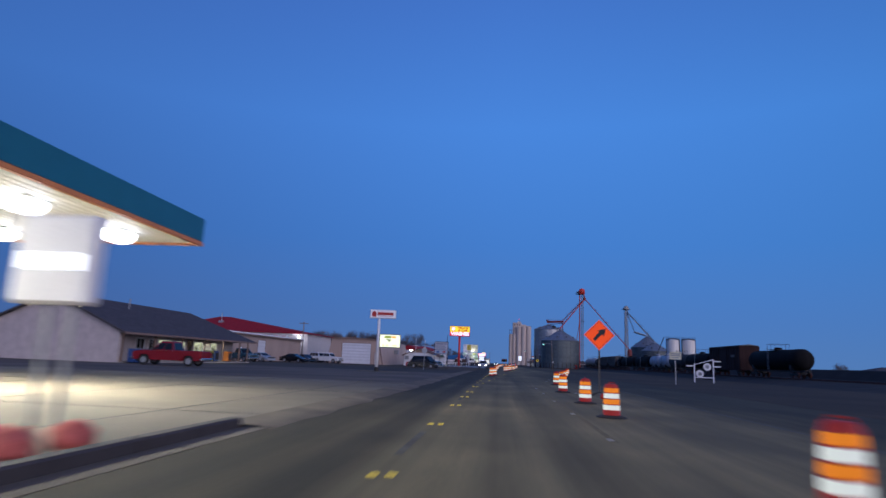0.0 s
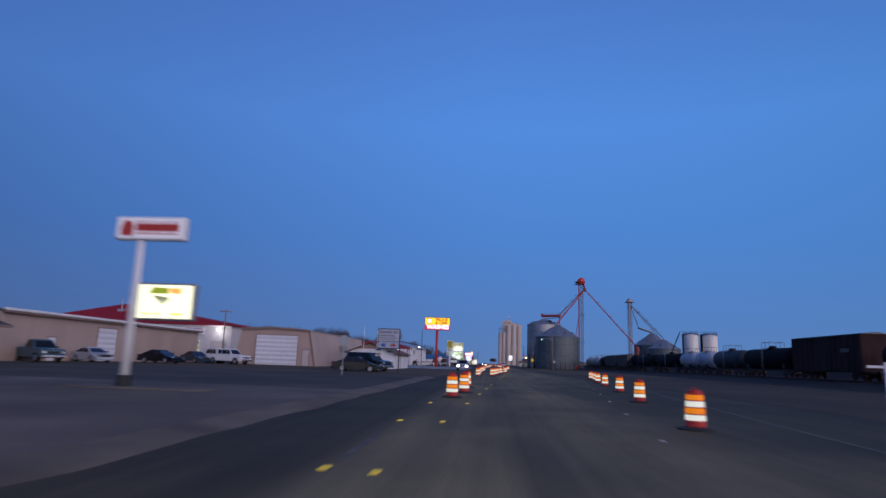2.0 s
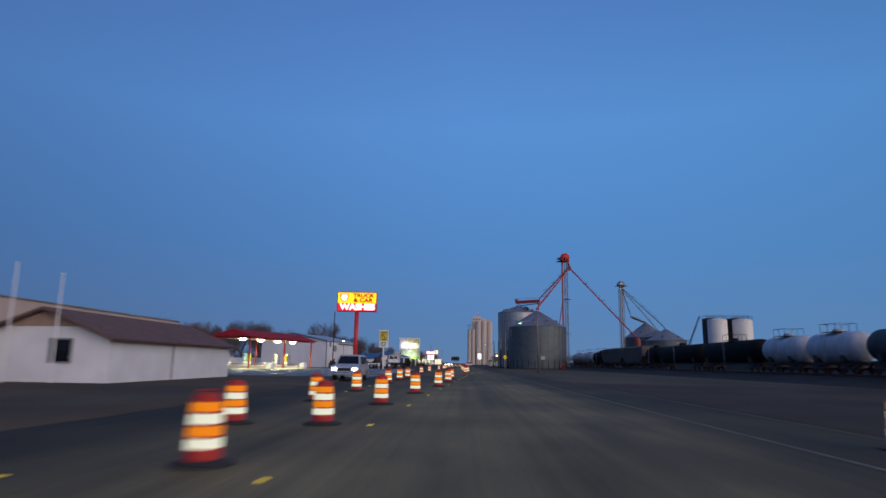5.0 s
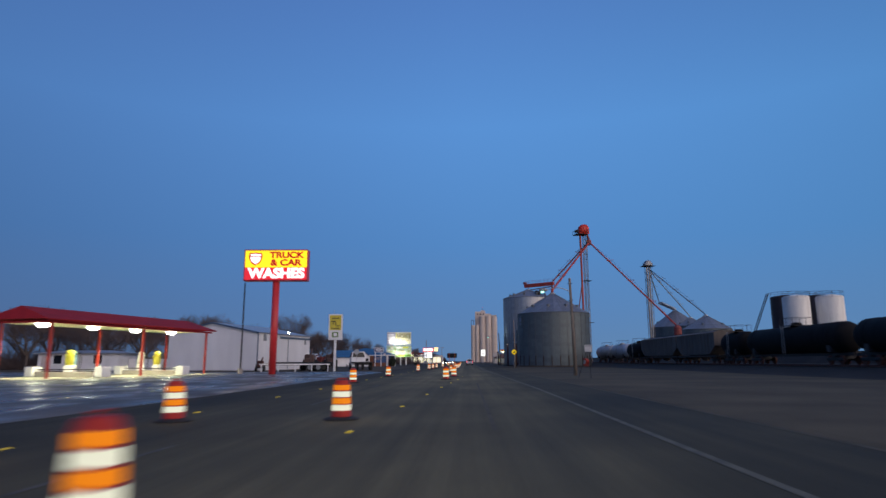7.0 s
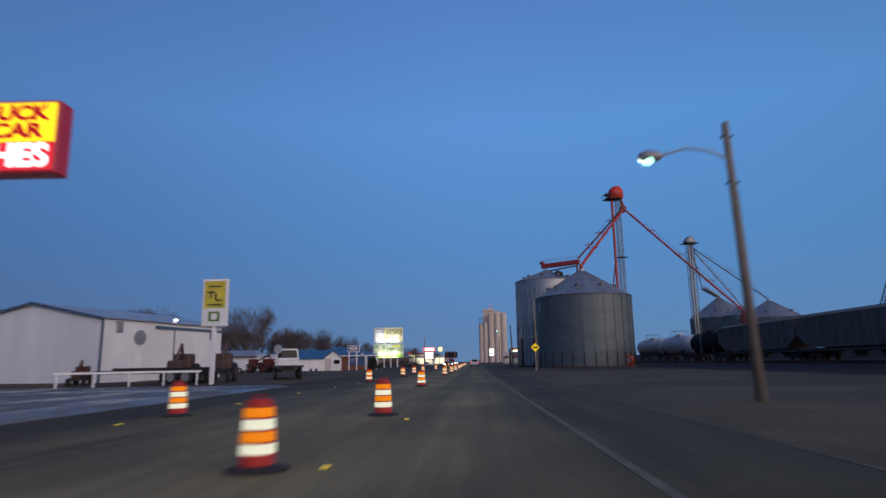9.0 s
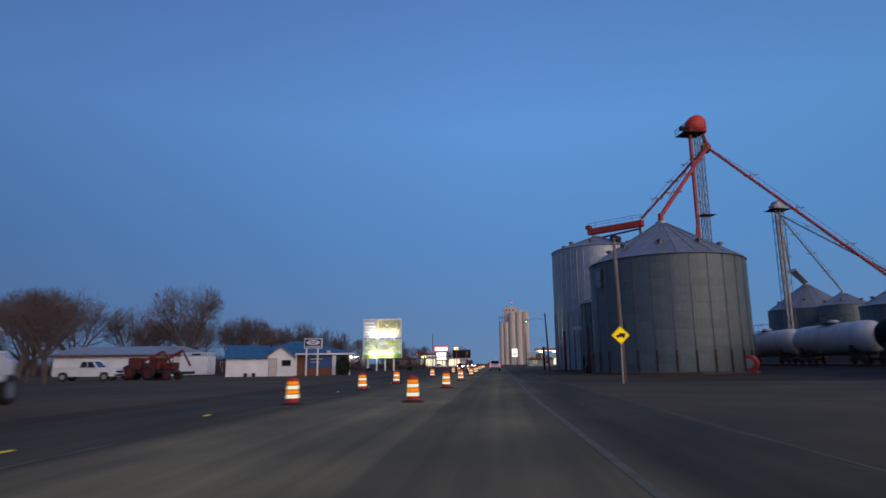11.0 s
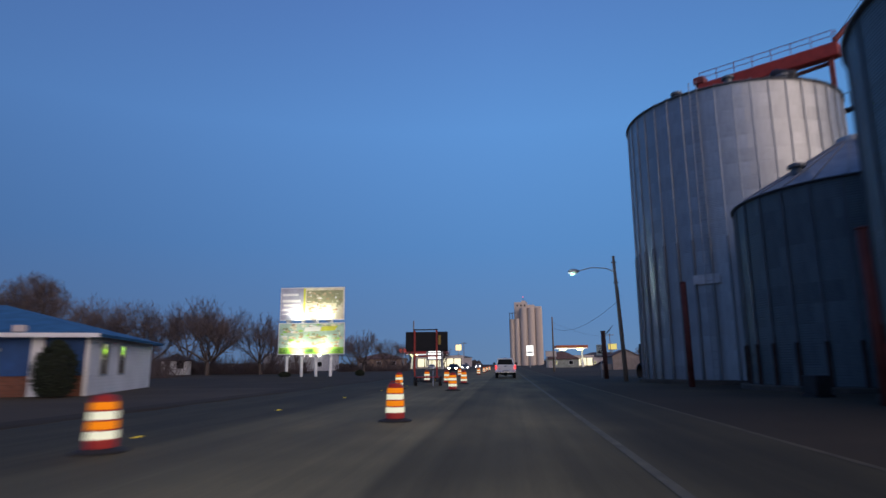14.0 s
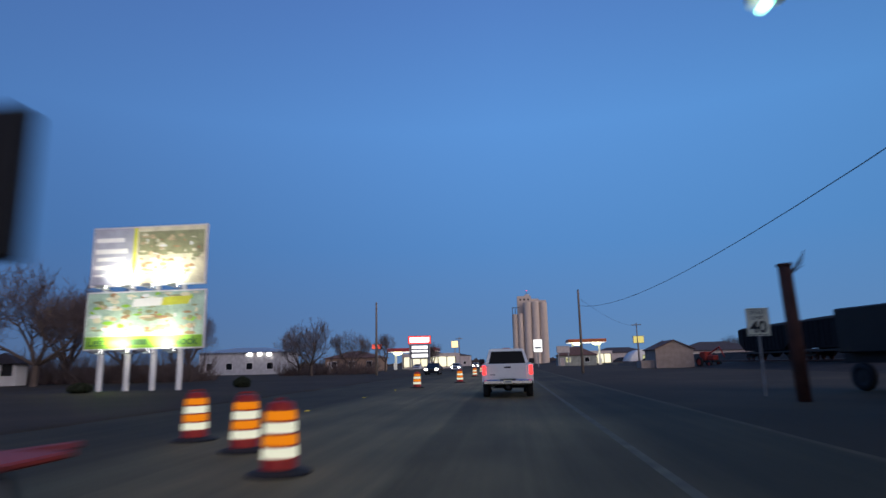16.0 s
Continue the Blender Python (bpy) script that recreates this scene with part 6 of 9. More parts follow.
# white sign and wheeled warning trailer on the right verge
s = thing("verge_sign", "pale yellow notice sign on a thin post", "road sign", pose(15.25, 55.8, 0.02, 0, 0, -4))
plate = part("plate", Shape().box(-0.5, 0.5, -0.01, 0.0, 2.16, 2.82, 0.004), mat("pale_yellow_sign", (0.62, 0.60, 0.42), rough=0.5), s)
bars(plate, [(-0.4, 0.4, 2.6, 2.68), (-0.4, 0.4, 2.45, 2.52), (-0.3, 0.3, 2.28, 2.35)], INK_GREY, -0.011)
part("post", Shape().box(-0.03, 0.03, 0.002, 0.05, 0, 2.8), GALV_PLAIN, s)


def crossing_stand():
    s = thing("signal_stand", "white steel stand with round discs and crossed boards", "signal stand", pose(22.6, 72.2, 0.02, 0, 0, -6))
    for x in (-0.8, 1.2):
        part("upright", Shape().box(x - 0.06, x + 0.06, -0.06, 0.06, 0, 2.05 if x < 0 else 2.6), WHITE, s)
    part("rail", Shape().box(-0.735, 1.135, -0.05, 0.05, 0.5, 0.6), WHITE, s)
    part("brace", Shape().tube((-0.75, 0, 1.95), (1.15, 0, 2.55), 0.05, n=6), WHITE, s)
    for x, z in ((-0.25, 0.95), (0.55, 1.75)):
        d = part("disc", Shape().lathe([(0.42, -0.10), (0.42, -0.07)], 24, (x, 0, z), "Y"), WHITE, s, "round white disc")
        part("hub", Shape().lathe([(0.2, -0.14), (0.2, -0.102)], 16, (x, 0, z), "Y"), GREY_STEEL, d)
    part("arm", Shape().box(-1.7, -0.87, -0.03, 0.03, 1.72, 1.86), WHITE, s)
    part("arm", Shape().box(1.27, 2.0, -0.03, 0.03, 1.72, 1.86), WHITE, s)
    part("arm", Shape().box(1.27, 2.0, -0.03, 0.03, 2.3, 2.44), WHITE, s)


crossing_stand()
s = thing("verge_notice", "small white notice on two legs in the dirt", "road sign", pose(14.5, 172.9, 0.02, 0, 0, -6))
part("plate", Shape().box(-0.24, 0.24, -0.012, 0, 1.86, 2.34, 0.004), mat("dull_white_notice", (0.5, 0.5, 0.5), rough=0.6), s)
part("text_bar", Shape().box(-0.18, 0.18, -0.015, -0.0125, 2.24, 2.29), INK_BLACK, s)
for x0, x1 in ((0.12, 0.1), (-0.75, -0.1)):
    part("leg", Shape().tube((x0, 0.03, 0), (x1, 0.03, 2.0), 0.018, n=6), DARK_STEEL, s)


def arrow_board():
    t = thing("arrow_board_trailer", "black message board on a red two-wheeled trailer", "trailer", pose(1.95, 289.5, 0.0, 0, 0, 1))
    b = part("board", Shape().box(-1.28, 1.28, -0.12, 0.06, 2.05, 3.22, 0.03), mat("matt_black_board", (0.010, 0.010, 0.011), rough=0.75), t)
    part("decal", Shape().box(0.72, 0.86, -0.13, -0.122, 2.45, 3.0), mat("amber_decal", (0.35, 0.25, 0.05), rough=0.6), b)
    for x in (-0.72, 0.62):
        part("mast", Shape().box(x - 0.05, x + 0.05, -0.2, -0.125, 0.55, 3.3), RED_STEEL, t)
    part("top_bar", Shape().box(-0.78, 0.68, -0.2, -0.13, 3.305, 3.38, 0.02), DARK_STEEL, t)
    part("cross_bar", Shape().box(-0.665, 0.565, -0.19, -0.14, 1.72, 1.8), RED_STEEL, t)
    part("deck", Shape().box(-0.7, 0.75, 0.1, 1.5, 0.47, 0.54, 0.02), RED_STEEL, t)
    part("drawbar", Shape().tube((0.1, 1.4, 0.5), (0.0, 2.6, 0.45), 0.05, n=6), RED_STEEL, t)
    part("axle", Shape().tube((-0.66, 0.4, 0.28), (0.7, 0.4, 0.28), 0.04, n=8).box(-0.5, -0.42, 0.36, 0.44, 0.3, 0.47).box(0.46, 0.54, 0.36, 0.44, 0.3, 0.47), DARK_STEEL, t)
    for x in (-0.74, 0.78):
        wheel(t, x, 0.4, 0.28, 0.28, 0.18, GREY_STEEL)
    part("jack", Shape().tube((0.4, -0.25, 0.0), (0.4, -0.25, 0.9), 0.035, n=6), GALV_PLAIN, t)


# ---- vehicles ----
def wheel(parent, x, y, z, r, w, rim):
    """A wheel that turns about x."""
    t = part("wheel", Shape().lathe([(r * 0.62, -w / 2), (r * 0.95, -w / 2), (r, -w * 0.3), (r, w * 0.3), (r * 0.95, w / 2), (r * 0.62, w / 2)], 20, (x, y, z), "X", caps=False), RUBBER, parent, smooth=True)
    part("rim", Shape().lathe([(r * 0.12, -w * 0.42), (r * 0.5, -w * 0.36), (r * 0.61, -w * 0.46), (r * 0.61, w * 0.46), (r * 0.5, w * 0.36), (r * 0.12, w * 0.42)], 16, (x, y, z), "X"), rim, t)
    return t


def loft(rings):
    """Closed rings of equal length joined into one skin, with end caps."""
    s = Shape()
    n = len(rings[0])
    s.v = [p for ring in rings for p in ring]
    s.f = [(k * n + i, k * n + (i + 1) % n, (k + 1) * n + (i + 1) % n, (k + 1) * n + i) for k in range(len(rings) - 1) for i in range(n)]
    s.f += [tuple(range(n))[::-1], tuple(range((len(rings) - 1) * n, len(rings) * n))]
    return s


def side_skin(profile, w, inset=0.07):
    """A side outline of (y, z) pairs given width, its edges rounded over."""
    cy, cz = sum(p[0] for p in profile) / len(profile), sum(p[1] for p in profile) / len(profile)

    def ring(x, k):
        return [(x, y + (cy - y) * k * 0.5, z + (cz - z) * k) for y, z in profile]
    return loft([ring(-w / 2, inset), ring(-w / 2 + 0.06, 0.02), ring(-w / 2 + 0.14, 0), ring(w / 2 - 0.14, 0), ring(w / 2 - 0.06, 0.02), ring(w / 2, inset)])


def cabin_skin(base, top, zb, zt, wb, wt):
    """Glasshouse: base and top spans along y, with narrower top."""
    (a0, a1), (b0, b1) = base, top
    lo = [(-wb / 2, a0, zb), (wb / 2, a0, zb), (wb / 2, a1, zb), (-wb / 2, a1, zb)]
    hi = [(-wt / 2, b0, zt - 0.05), (wt / 2, b0, zt - 0.05), (wt / 2, b1, zt - 0.05), (-wt / 2, b1, zt - 0.05)]
    cap = [(x * 0.88, y * 0.97 + 0.015 * (b0 + b1), zt) for x, y, z in hi]
    return loft([lo, hi, cap])


def cabin_glass(v, base, top, zb, zt, wb, wt, split=(), rear=True, pane=GLASS):
    (a0, a1), (b0, b1) = base, top

    def at(u, k, side):
        x = (wb / 2 + (wt / 2 - wb / 2) * k) * side
        lo, hi = a0 + (a1 - a0) * u, b0 + (b1 - b0) * u
        return Vector((x + 0.012 * side, lo + (hi - lo) * k, zb + (zt - 0.05 - zb) * k))
    cuts = [0.06, *split, 0.94]
    for side in (-1, 1):
        for u0, u1 in zip(cuts, cuts[1:]):
            q = [at(u0 + 0.02, 0.10, side), at(u1 - 0.02, 0.10, side), at(u1 - 0.02, 0.86, side), at(u0 + 0.02, 0.86, side)]
            part("side_window", Shape().slab(q if side > 0 else q[::-1], 0.008), pane, v)
    for end, (a, b), name in ((0, (a0, b0), "windscreen"), (1, (a1, b1), "rear_window")):
        if end and not rear:
            continue
        out = -0.012 if end == 0 else 0.012

        def pt(x, k):
            return (x * (wb / 2 + (wt / 2 - wb / 2) * k), a + (b - a) * k + out, zb + (zt - 0.05 - zb) * k)
        q = [pt(-0.86, 0.1), pt(0.86, 0.1), pt(0.86, 0.9), pt(-0.86, 0.9)]
        part(name, Shape().slab(q if end == 0 else q[::-1], 0.008), pane, v)


def car(kind, paint, m, label, lights=False, tails=False, rim=GREY_STEEL, bars_out=True):
    """Front towards -y, at the middle of the wheelbase. kind: sedan, pickup or suv."""
    L, W, H, wb, r = {"sedan": (4.5, 1.75, 1.38, 2.6, 0.31), "pickup": (5.5, 1.95, 1.84, 3.55, 0.38), "suv": (5.0, 1.95, 1.85, 2.95, 0.37)}[kind]
    v = thing(kind + ("" if kind != "sedan" else "_car"), label, {"sedan": "car", "pickup": "pickup truck", "suv": "car"}[kind], m)
    f, b = -L / 2, L / 2
    z0, zs = (0.2, 0.88) if kind == "sedan" else (0.38, 1.12)
    zh = zs - 0.1 if kind == "sedan" else zs + 0.02

    def arch(y):
        return [(y - r * 1.22, z0), (y - r * 1.05, z0 + r * 0.75), (y - r * 0.5, r * 2.12 if kind != "sedan" else r * 2.08), (y + r * 0.5, r * 2.12 if kind != "sedan" else r * 2.08), (y + r * 1.05, z0 + r * 0.75), (y + r * 1.22, z0)]
    under = [(f + 0.12, z0)] + arch(-wb / 2) + arch(wb / 2) + [(b - 0.1, z0 + 0.02)]
    if kind == "pickup":
        top = [(b, z0 + 0.25), (b, zs + 0.02), (b - 0.05, zs + 0.06), (0.62, zs + 0.06), (0.55, zs), (f + 1.35, zs), (f + 0.5, zh - 0.04), (f + 0.06, zh - 0.14), (f, z0 + 0.3)]
    elif kind == "suv":
        top = [(b, z0 + 0.25), (b - 0.02, zs), (b - 0.1, zs + 0.02), (f + 1.3, zs + 0.02), (f + 0.5, zh - 0.06), (f + 0.06, zh - 0.16), (f, z0 + 0.3)]
    else:
        top = [(b, z0 + 0.28), (b - 0.05, zs - 0.04), (b - 0.75, zs + 0.04), (f + 1.35, zs), (f + 0.5, zh - 0.06), (f + 0.1, zh - 0.2), (f, z0 + 0.25)]
    part("body", side_skin(under + top, W, 0.05), paint, v, smooth=False)
    if kind == "pickup":
        base, tp, zt = (f + 1.55, 0.55), (f + 2.15, 0.35), H
    elif kind == "suv":
        base, tp, zt = (f + 1.25, b - 0.15), (f + 1.95, b - 0.45), H
    else:
        base, tp, zt = (f + 1.15, b - 0.4), (f + 2.05, b - 1.45), H
    zc = zs + 0.005
    part("cab", cabin_skin(base, tp, zc, zt, W - 0.12, W - 0.48), paint, v)
    cabin_glass(v, base, tp, zc, zt, W - 0.12, W - 0.48, (0.5,) if kind != "suv" else (0.36, 0.66))
    if kind == "pickup":
        # body is closed; a black sheet paints the shade of an open bed
        part("bed", Shape().box(-W / 2 + 0.16, W / 2 - 0.16, 0.75, b - 0.12, zs + 0.062, zs + 0.07), BLACK, v, "flat black sheet standing in for the shaded load bed")
    for y in (-wb / 2, wb / 2):
        for x in (-W / 2 + 0.13, W / 2 - 0.13):
            wheel(v, x, y, r, r, 0.22, rim)
    bump = CHROME if kind != "sedan" else paint
    part("front_bumper", Shape().box(-W / 2 + 0.05, W / 2 - 0.05, f - 0.12, f + 0.1, z0 + 0.02, z0 + 0.24, 0.05), bump, v)
    part("rear_bumper", Shape().box(-W / 2 + 0.05, W / 2 - 0.05, b - 0.08, b + 0.12, z0 + 0.04, z0 + 0.26, 0.05), bump, v)
    zl = z0 + 0.36
    part("grille", Shape().box(-0.45, 0.45, f - 0.03, f + 0.05, zl - 0.03, zl + 0.16), BLACK, v)
    for s in (-1, 1):
        part("headlight", Shape().box(s * (W / 2 - 0.42), s * (W / 2 - 0.1), f - 0.035, f + 0.06, zl, zl + 0.17, 0.02), HEAD_WHITE if lights else CHROME, v, "lit headlamp" if lights else "")
        part("tail_light", Shape().box(s * (W / 2 - 0.2), s * (W / 2 - 0.04), b - 0.06, b + 0.02, zl + 0.02, zl + 0.34, 0.015), TAIL_RED if tails else mat_tail, v, "lit red tail lamp" if tails else "")
        part("mirror", Shape().box(s * (W / 2 - 0.02), s * (W / 2 + 0.17), base[0] + 0.25, base[0] + 0.37, zs + 0.05, zs + 0.2, 0.02), BLACK, v)
    return v


mat_tail = mat("red_tail_lens", (0.25, 0.015, 0.015), rough=0.2, bump=0)
PAINT = {k: mat(k + "_car_paint", c, rough=0.22, metal=0.0, var=0.06, bump=0, spec=0.4) for k, c in
         {"red": (0.20, 0.010, 0.014), "white": (0.68, 0.69, 0.70), "black": (0.006, 0.008, 0.012), "silver": (0.34, 0.37, 0.42), "navy": (0.02, 0.04, 0.07), "teal": (0.035, 0.09, 0.12), "maroon": (0.12, 0.015, 0.015)}.items()}
z = Z_LOT
car("pickup", PAINT["red"], pose(-25.6, 46.4, z, 0, 0, -88), "red pickup truck parked across the lot")
car("pickup", PAINT["teal"], pose(-37.0, 86.0, z, 0, 0, 60), "dark teal pickup parked by the warehouse")
car("sedan", PAINT["silver"], pose(-36.6, 92.5, z, 0, 0, 62), "silver sedan parked by the warehouse")
car("sedan", PAINT["black"], pose(-33.8, 99.5, z, 0, 0, 78), "black sedan parked in the lot")
car("sedan", PAINT["navy"], pose(-35.6, 111.0, z, 0, 0, 55), "dark sedan parked in front of the shop")
car("suv", PAINT["white"], pose(-33.6, 113.2, z, 0, 0, 50), "white van parked in front of the shop")
car("pickup", PAINT["white"], pose(-31.4, 111.0, z, 0, 0, 72), "white pickup parked in front of the shop")
car("sedan", PAINT["black"], pose(-11.8, 94.4, z, 0, 0, 94), "glossy black sedan parked by the road")
car("suv", PAINT["black"], pose(-12.0, 100.4, z, 0, 0, 66), "black sport utility car parked by the road")
# position and scale fitted to a single camera view
car("suv", PAINT["silver"], pose(-3.6, 133.7, 0, 0, 0, 0) @ Matrix.Scale(0.92, 4), "silver sport utility car with headlamps on, placed to fit one view", lights=True)
car("pickup", PAINT["white"], pose(-30.0, 254.4, z, 0, 0, 100), "white pickup parked on the dirt strip")
arrow_board()


def leading_truck():
    """The white pickup in the lane past the path's end, placed and scaled to fit the last view."""
    v = thing("white_pickup", "white pickup with chrome bumper and lit tail lamps", "pickup truck", pose(6.62, 310.75, 0, 0, 0, 0.5) @ pose(0, 0, 0, 0, 0, 180) @ Matrix.Scale(0.93, 4))
    # paint lighter and warmer than other white cars, in place of headlamp light
    P, W = mat("headlit_white_car_paint", (0.83, 0.84, 0.80), rough=0.3, var=0.05, bump=0), 2.0
    f, b, r = -2.9, 2.75, 0.39
    under = [(f + 0.1, 0.42), (-2.35, 0.42), (-2.25, 0.72), (-1.98, 0.86), (-1.62, 0.86), (-1.35, 0.72), (-1.25, 0.42), (1.2, 0.42), (1.3, 0.72), (1.57, 0.86), (1.93, 0.86), (2.2, 0.72), (2.3, 0.5), (b - 0.05, 0.55)]
    top = [(b, 0.62), (b, 1.24), (b - 0.04, 1.29), (0.75, 1.30), (0.68, 1.22), (-1.3, 1.2), (-2.4, 1.13), (f + 0.06, 1.02), (f, 0.7)]
    part("body", side_skin(under + top, W, 0.045), P, v)
    base, tp = (-1.55, 0.68), (-0.75, 0.50)
    part("cab", cabin_skin(base, tp, 1.225, 1.93, W - 0.14, W - 0.52), P, v)
    cabin_glass(v, base, tp, 1.225, 1.93, W - 0.14, W - 0.52, (0.55,), pane=mat("dark_tinted_glass", (0.012, 0.012, 0.012), rough=0.35, var=0.05, bump=0, spec=0.08))
    # black sheet at rail height in place of a shaded hollow bed
    part("bed_shade", Shape().box(-0.82, 0.82, 0.8, b - 0.1, 1.302, 1.31), BLACK, v)
    part("bed_rail", Shape().box(-W / 2 + 0.06, -W / 2 + 0.17, 0.8, b - 0.06, 1.285, 1.33, 0.015), P, v)
    part("bed_rail", Shape().box(W / 2 - 0.17, W / 2 - 0.06, 0.8, b - 0.06, 1.285, 1.33, 0.015), P, v)
    g = part("tailgate", Shape().box(-0.76, 0.76, b - 0.03, b + 0.035, 0.72, 1.30, 0.025), P, v)
    part("handle", Shape().box(-0.13, 0.13, b + 0.036, b + 0.06, 1.13, 1.19, 0.01), BLACK, g, "black tailgate latch")
    part("badge", Shape().box(0.48, 0.68, b + 0.036, b + 0.042, 0.86, 0.90), GREY_STEEL, g)
    for s in (-1, 1):
        part("tail_light", Shape().box(s * 0.835, s * 0.975, b - 0.10, b + 0.02, 0.88, 1.24, 0.02), TAIL_RED, v, "lit red tail lamp")
        part("mirror", Shape().box(s * 1.0, s * 1.24, -1.2, -1.08, 1.28, 1.52, 0.03), BLACK, v)
        part("headlight", Shape().box(s * 0.62, s * 0.92, f - 0.03, f + 0.05, 0.8, 1.0, 0.02), HEAD_WHITE, v, "lit headlamp")
        lampq = v.matrix_basis @ Vector((s * 0.88, b + 0.25, 1.0))
        lamp("POINT", "tail_lamp_light", tuple(lampq), 0.25, (1, 0.06, 0.03), 0.08)
    bmp = part("rear_bumper", Shape().box(-0.96, 0.96, b - 0.02, b + 0.20, 0.50, 0.70, 0.05), CHROME, v, "chrome step bumper")
    part("step_pad", Shape().box(-0.3, 0.3, b + 0.0, b + 0.19, 0.702, 0.715), BLACK, bmp)
    pl = part("plate", Shape().box(-0.16, 0.16, b + 0.202, b + 0.215, 0.54, 0.69, 0.004), PLATE, bmp, "plain pale number plate")
    part("text_bar", Shape().box(-0.11, 0.11, b + 0.2155, b + 0.217, 0.59, 0.64), INK_GREY, pl)
    part("front_bumper", Shape().box(-0.95, 0.95, f - 0.12, f + 0.08, 0.48, 0.72, 0.05), CHROME, v)
    part("roof_lamp", Shape().box(-0.14, 0.14, 0.36, 0.44, 1.935, 1.965), mat_tail, v, "high red brake lens")
    for x in (-0.12, 0.12):
        part("cab_marker", Shape().box(x - 0.03, x + 0.03, -0.62, -0.52, 1.93, 1.965, 0.01), SHEET_ORANGE, v)
    part("exhaust", Shape().tube((0.55, b - 0.4, 0.40), (0.62, b + 0.06, 0.38), 0.045, n=10), CHROME, v)
    part("hitch", Shape().box(-0.05, 0.05, b - 0.1, b + 0.28, 0.38, 0.46), DARK_STEEL, v)
    part("axle", Shape().tube((-0.8, 1.75, 0.39), (0.8, 1.75, 0.39), 0.06, n=8).lathe([(0.05, -0.2), (0.17, -0.1), (0.17, 0.1), (0.05, 0.2)], 12, (0, 1.75, 0.39), "X"), DARK_STEEL, v)
    for y in (-1.8, 1.75):
        for x in (-0.86, 0.86):
            wheel(v, x, y, r, r, 0.26, CHROME)


leading_truck()


# ---- grain bins ----
PAD = mat("stained_pad_concrete", (0.085, 0.068, 0.052), rough=0.95, var=0.3)

def grain_bin(cx, cy, r, eave, peak, sheets, ribs, skin, label, detail=True, z0=0.25, name="grain_bin", low=1.8, upper=GALV_RIB, lower=DARK_RUST, vents=9, turn=4.0):
    """Galvanised bin: rings of curved sheets, upright stiffeners, a coned roof of wedge panels with vents, on a concrete pad."""
    b = thing(name, label, "grain bin", pose(cx, cy, 0.0), "grain bins")
    part("pad", Shape().lathe([(r + 0.45, -0.2), (r + 0.45, z0 - 0.04), (r + 0.35, z0)], 48), PAD, b, "round stained concrete pad")
    rings = max(1, round((eave - z0) / 0.84)) if detail else 1
    h = (eave - z0) / rings
    shell = part("shell", Shape().lathe([(r - 0.05, z0), (r - 0.05, eave)], 64, caps=False), skin, b, smooth=True)
    if detail:
        k, a = 6, 6.28319 / sheets
        s = Shape()
        pts, faces = [], []
        for i in range(k + 1):
            u = a * (0.0008 + 0.9984 * i / k)
            for rr, zz in ((r, 0.001), (r + 0.010, h * 0.25), (r, h * 0.5), (r + 0.010, h * 0.75), (r, h - 0.001)):
                pts.append((rr * math.cos(u), rr * math.sin(u), zz))
        for i in range(k):
            faces += [(5 * i + j, 5 * (i + 1) + j, 5 * (i + 1) + j + 1, 5 * i + j + 1) for j in range(4)]
        me = s.add(pts, faces).mesh("sheet", skin, True)
        for q in range(rings):
            for n in range(sheets):
                part("sheet", me, skin, shell, at=pose(0, 0, z0 + q * h, 0, 0, math.degrees(a * (n + 0.5 * (q % 2)))))
    else:
        part("skin", Shape().lathe([(r, z0), (r, eave)], 48, caps=False), skin, b, smooth=True)
    rib = Shape().box(r + 0.012, r + 0.075, -0.05, 0.05, z0 + low, eave - 0.05, 0.01).mesh("stiffener", upper)
    foot = Shape().box(r + 0.02, r + 0.13, -0.075, 0.075, z0, z0 + low - 0.004, 0.015).mesh("stiffener_foot", lower)
    for n in range(ribs):
        st = part("stiffener", rib, upper, b, at=pose(0, 0, 0, 0, 0, 360 * n / ribs + turn))
        part("stiffener_foot", foot, lower, st, "darker heavy foot of the stiffener")
    part("eave_ring", Shape().lathe([(r - 0.04, eave - 0.05), (r + 0.16, eave - 0.02), (r + 0.16, eave + 0.04), (r - 0.04, eave + 0.08)], 64), GALV_RIB, b, smooth=True)
    wedges = ribs
    a = 6.28319 / wedges
    top = 0.55
    w = Shape().slab([((r + 0.1) * math.cos(-a / 2), (r + 0.1) * math.sin(-a / 2), eave + 0.06), ((r + 0.1) * math.cos(a / 2), (r + 0.1) * math.sin(a / 2), eave + 0.06),
                      (top * math.cos(a / 2), top * math.sin(a / 2), peak - 0.25), (top * math.cos(-a / 2), top * math.sin(-a / 2), peak - 0.25)], 0.03)
    w.tube(((r + 0.1) * math.cos(a / 2), (r + 0.1) * math.sin(a / 2), eave + 0.09), (top * math.cos(a / 2), top * math.sin(a / 2), peak - 0.22), 0.035, n=5)
    me = w.mesh("roof_panel", GALV_ROOF)
    for n in range(wedges):
        part("roof_panel", me, GALV_ROOF, b, at=pose(0, 0, 0, 0, 0, 360 * n / wedges))
    part("cap", Shape().lathe([(0.62, peak - 0.3), (0.62, peak - 0.05), (0.2, peak + 0.12)], 16), GALV_PLAIN, b)
    vent = Shape().lathe([(0.24, 0.0), (0.24, 0.36)], 12).lathe([(0.38, 0.36), (0.38, 0.5), (0.1, 0.62)], 12).mesh("roof_vent", GALV_RIB)
    for n in range(vents if detail else 5):
        u = 6.28319 * (n + 0.3) / (vents if detail else 5)
        k = 0.72
        part("roof_vent", vent, GALV_RIB, b, at=(r * k * math.cos(u), r * k * math.sin(u), eave + (peak - eave) * (1 - k) - 0.02))
    return b


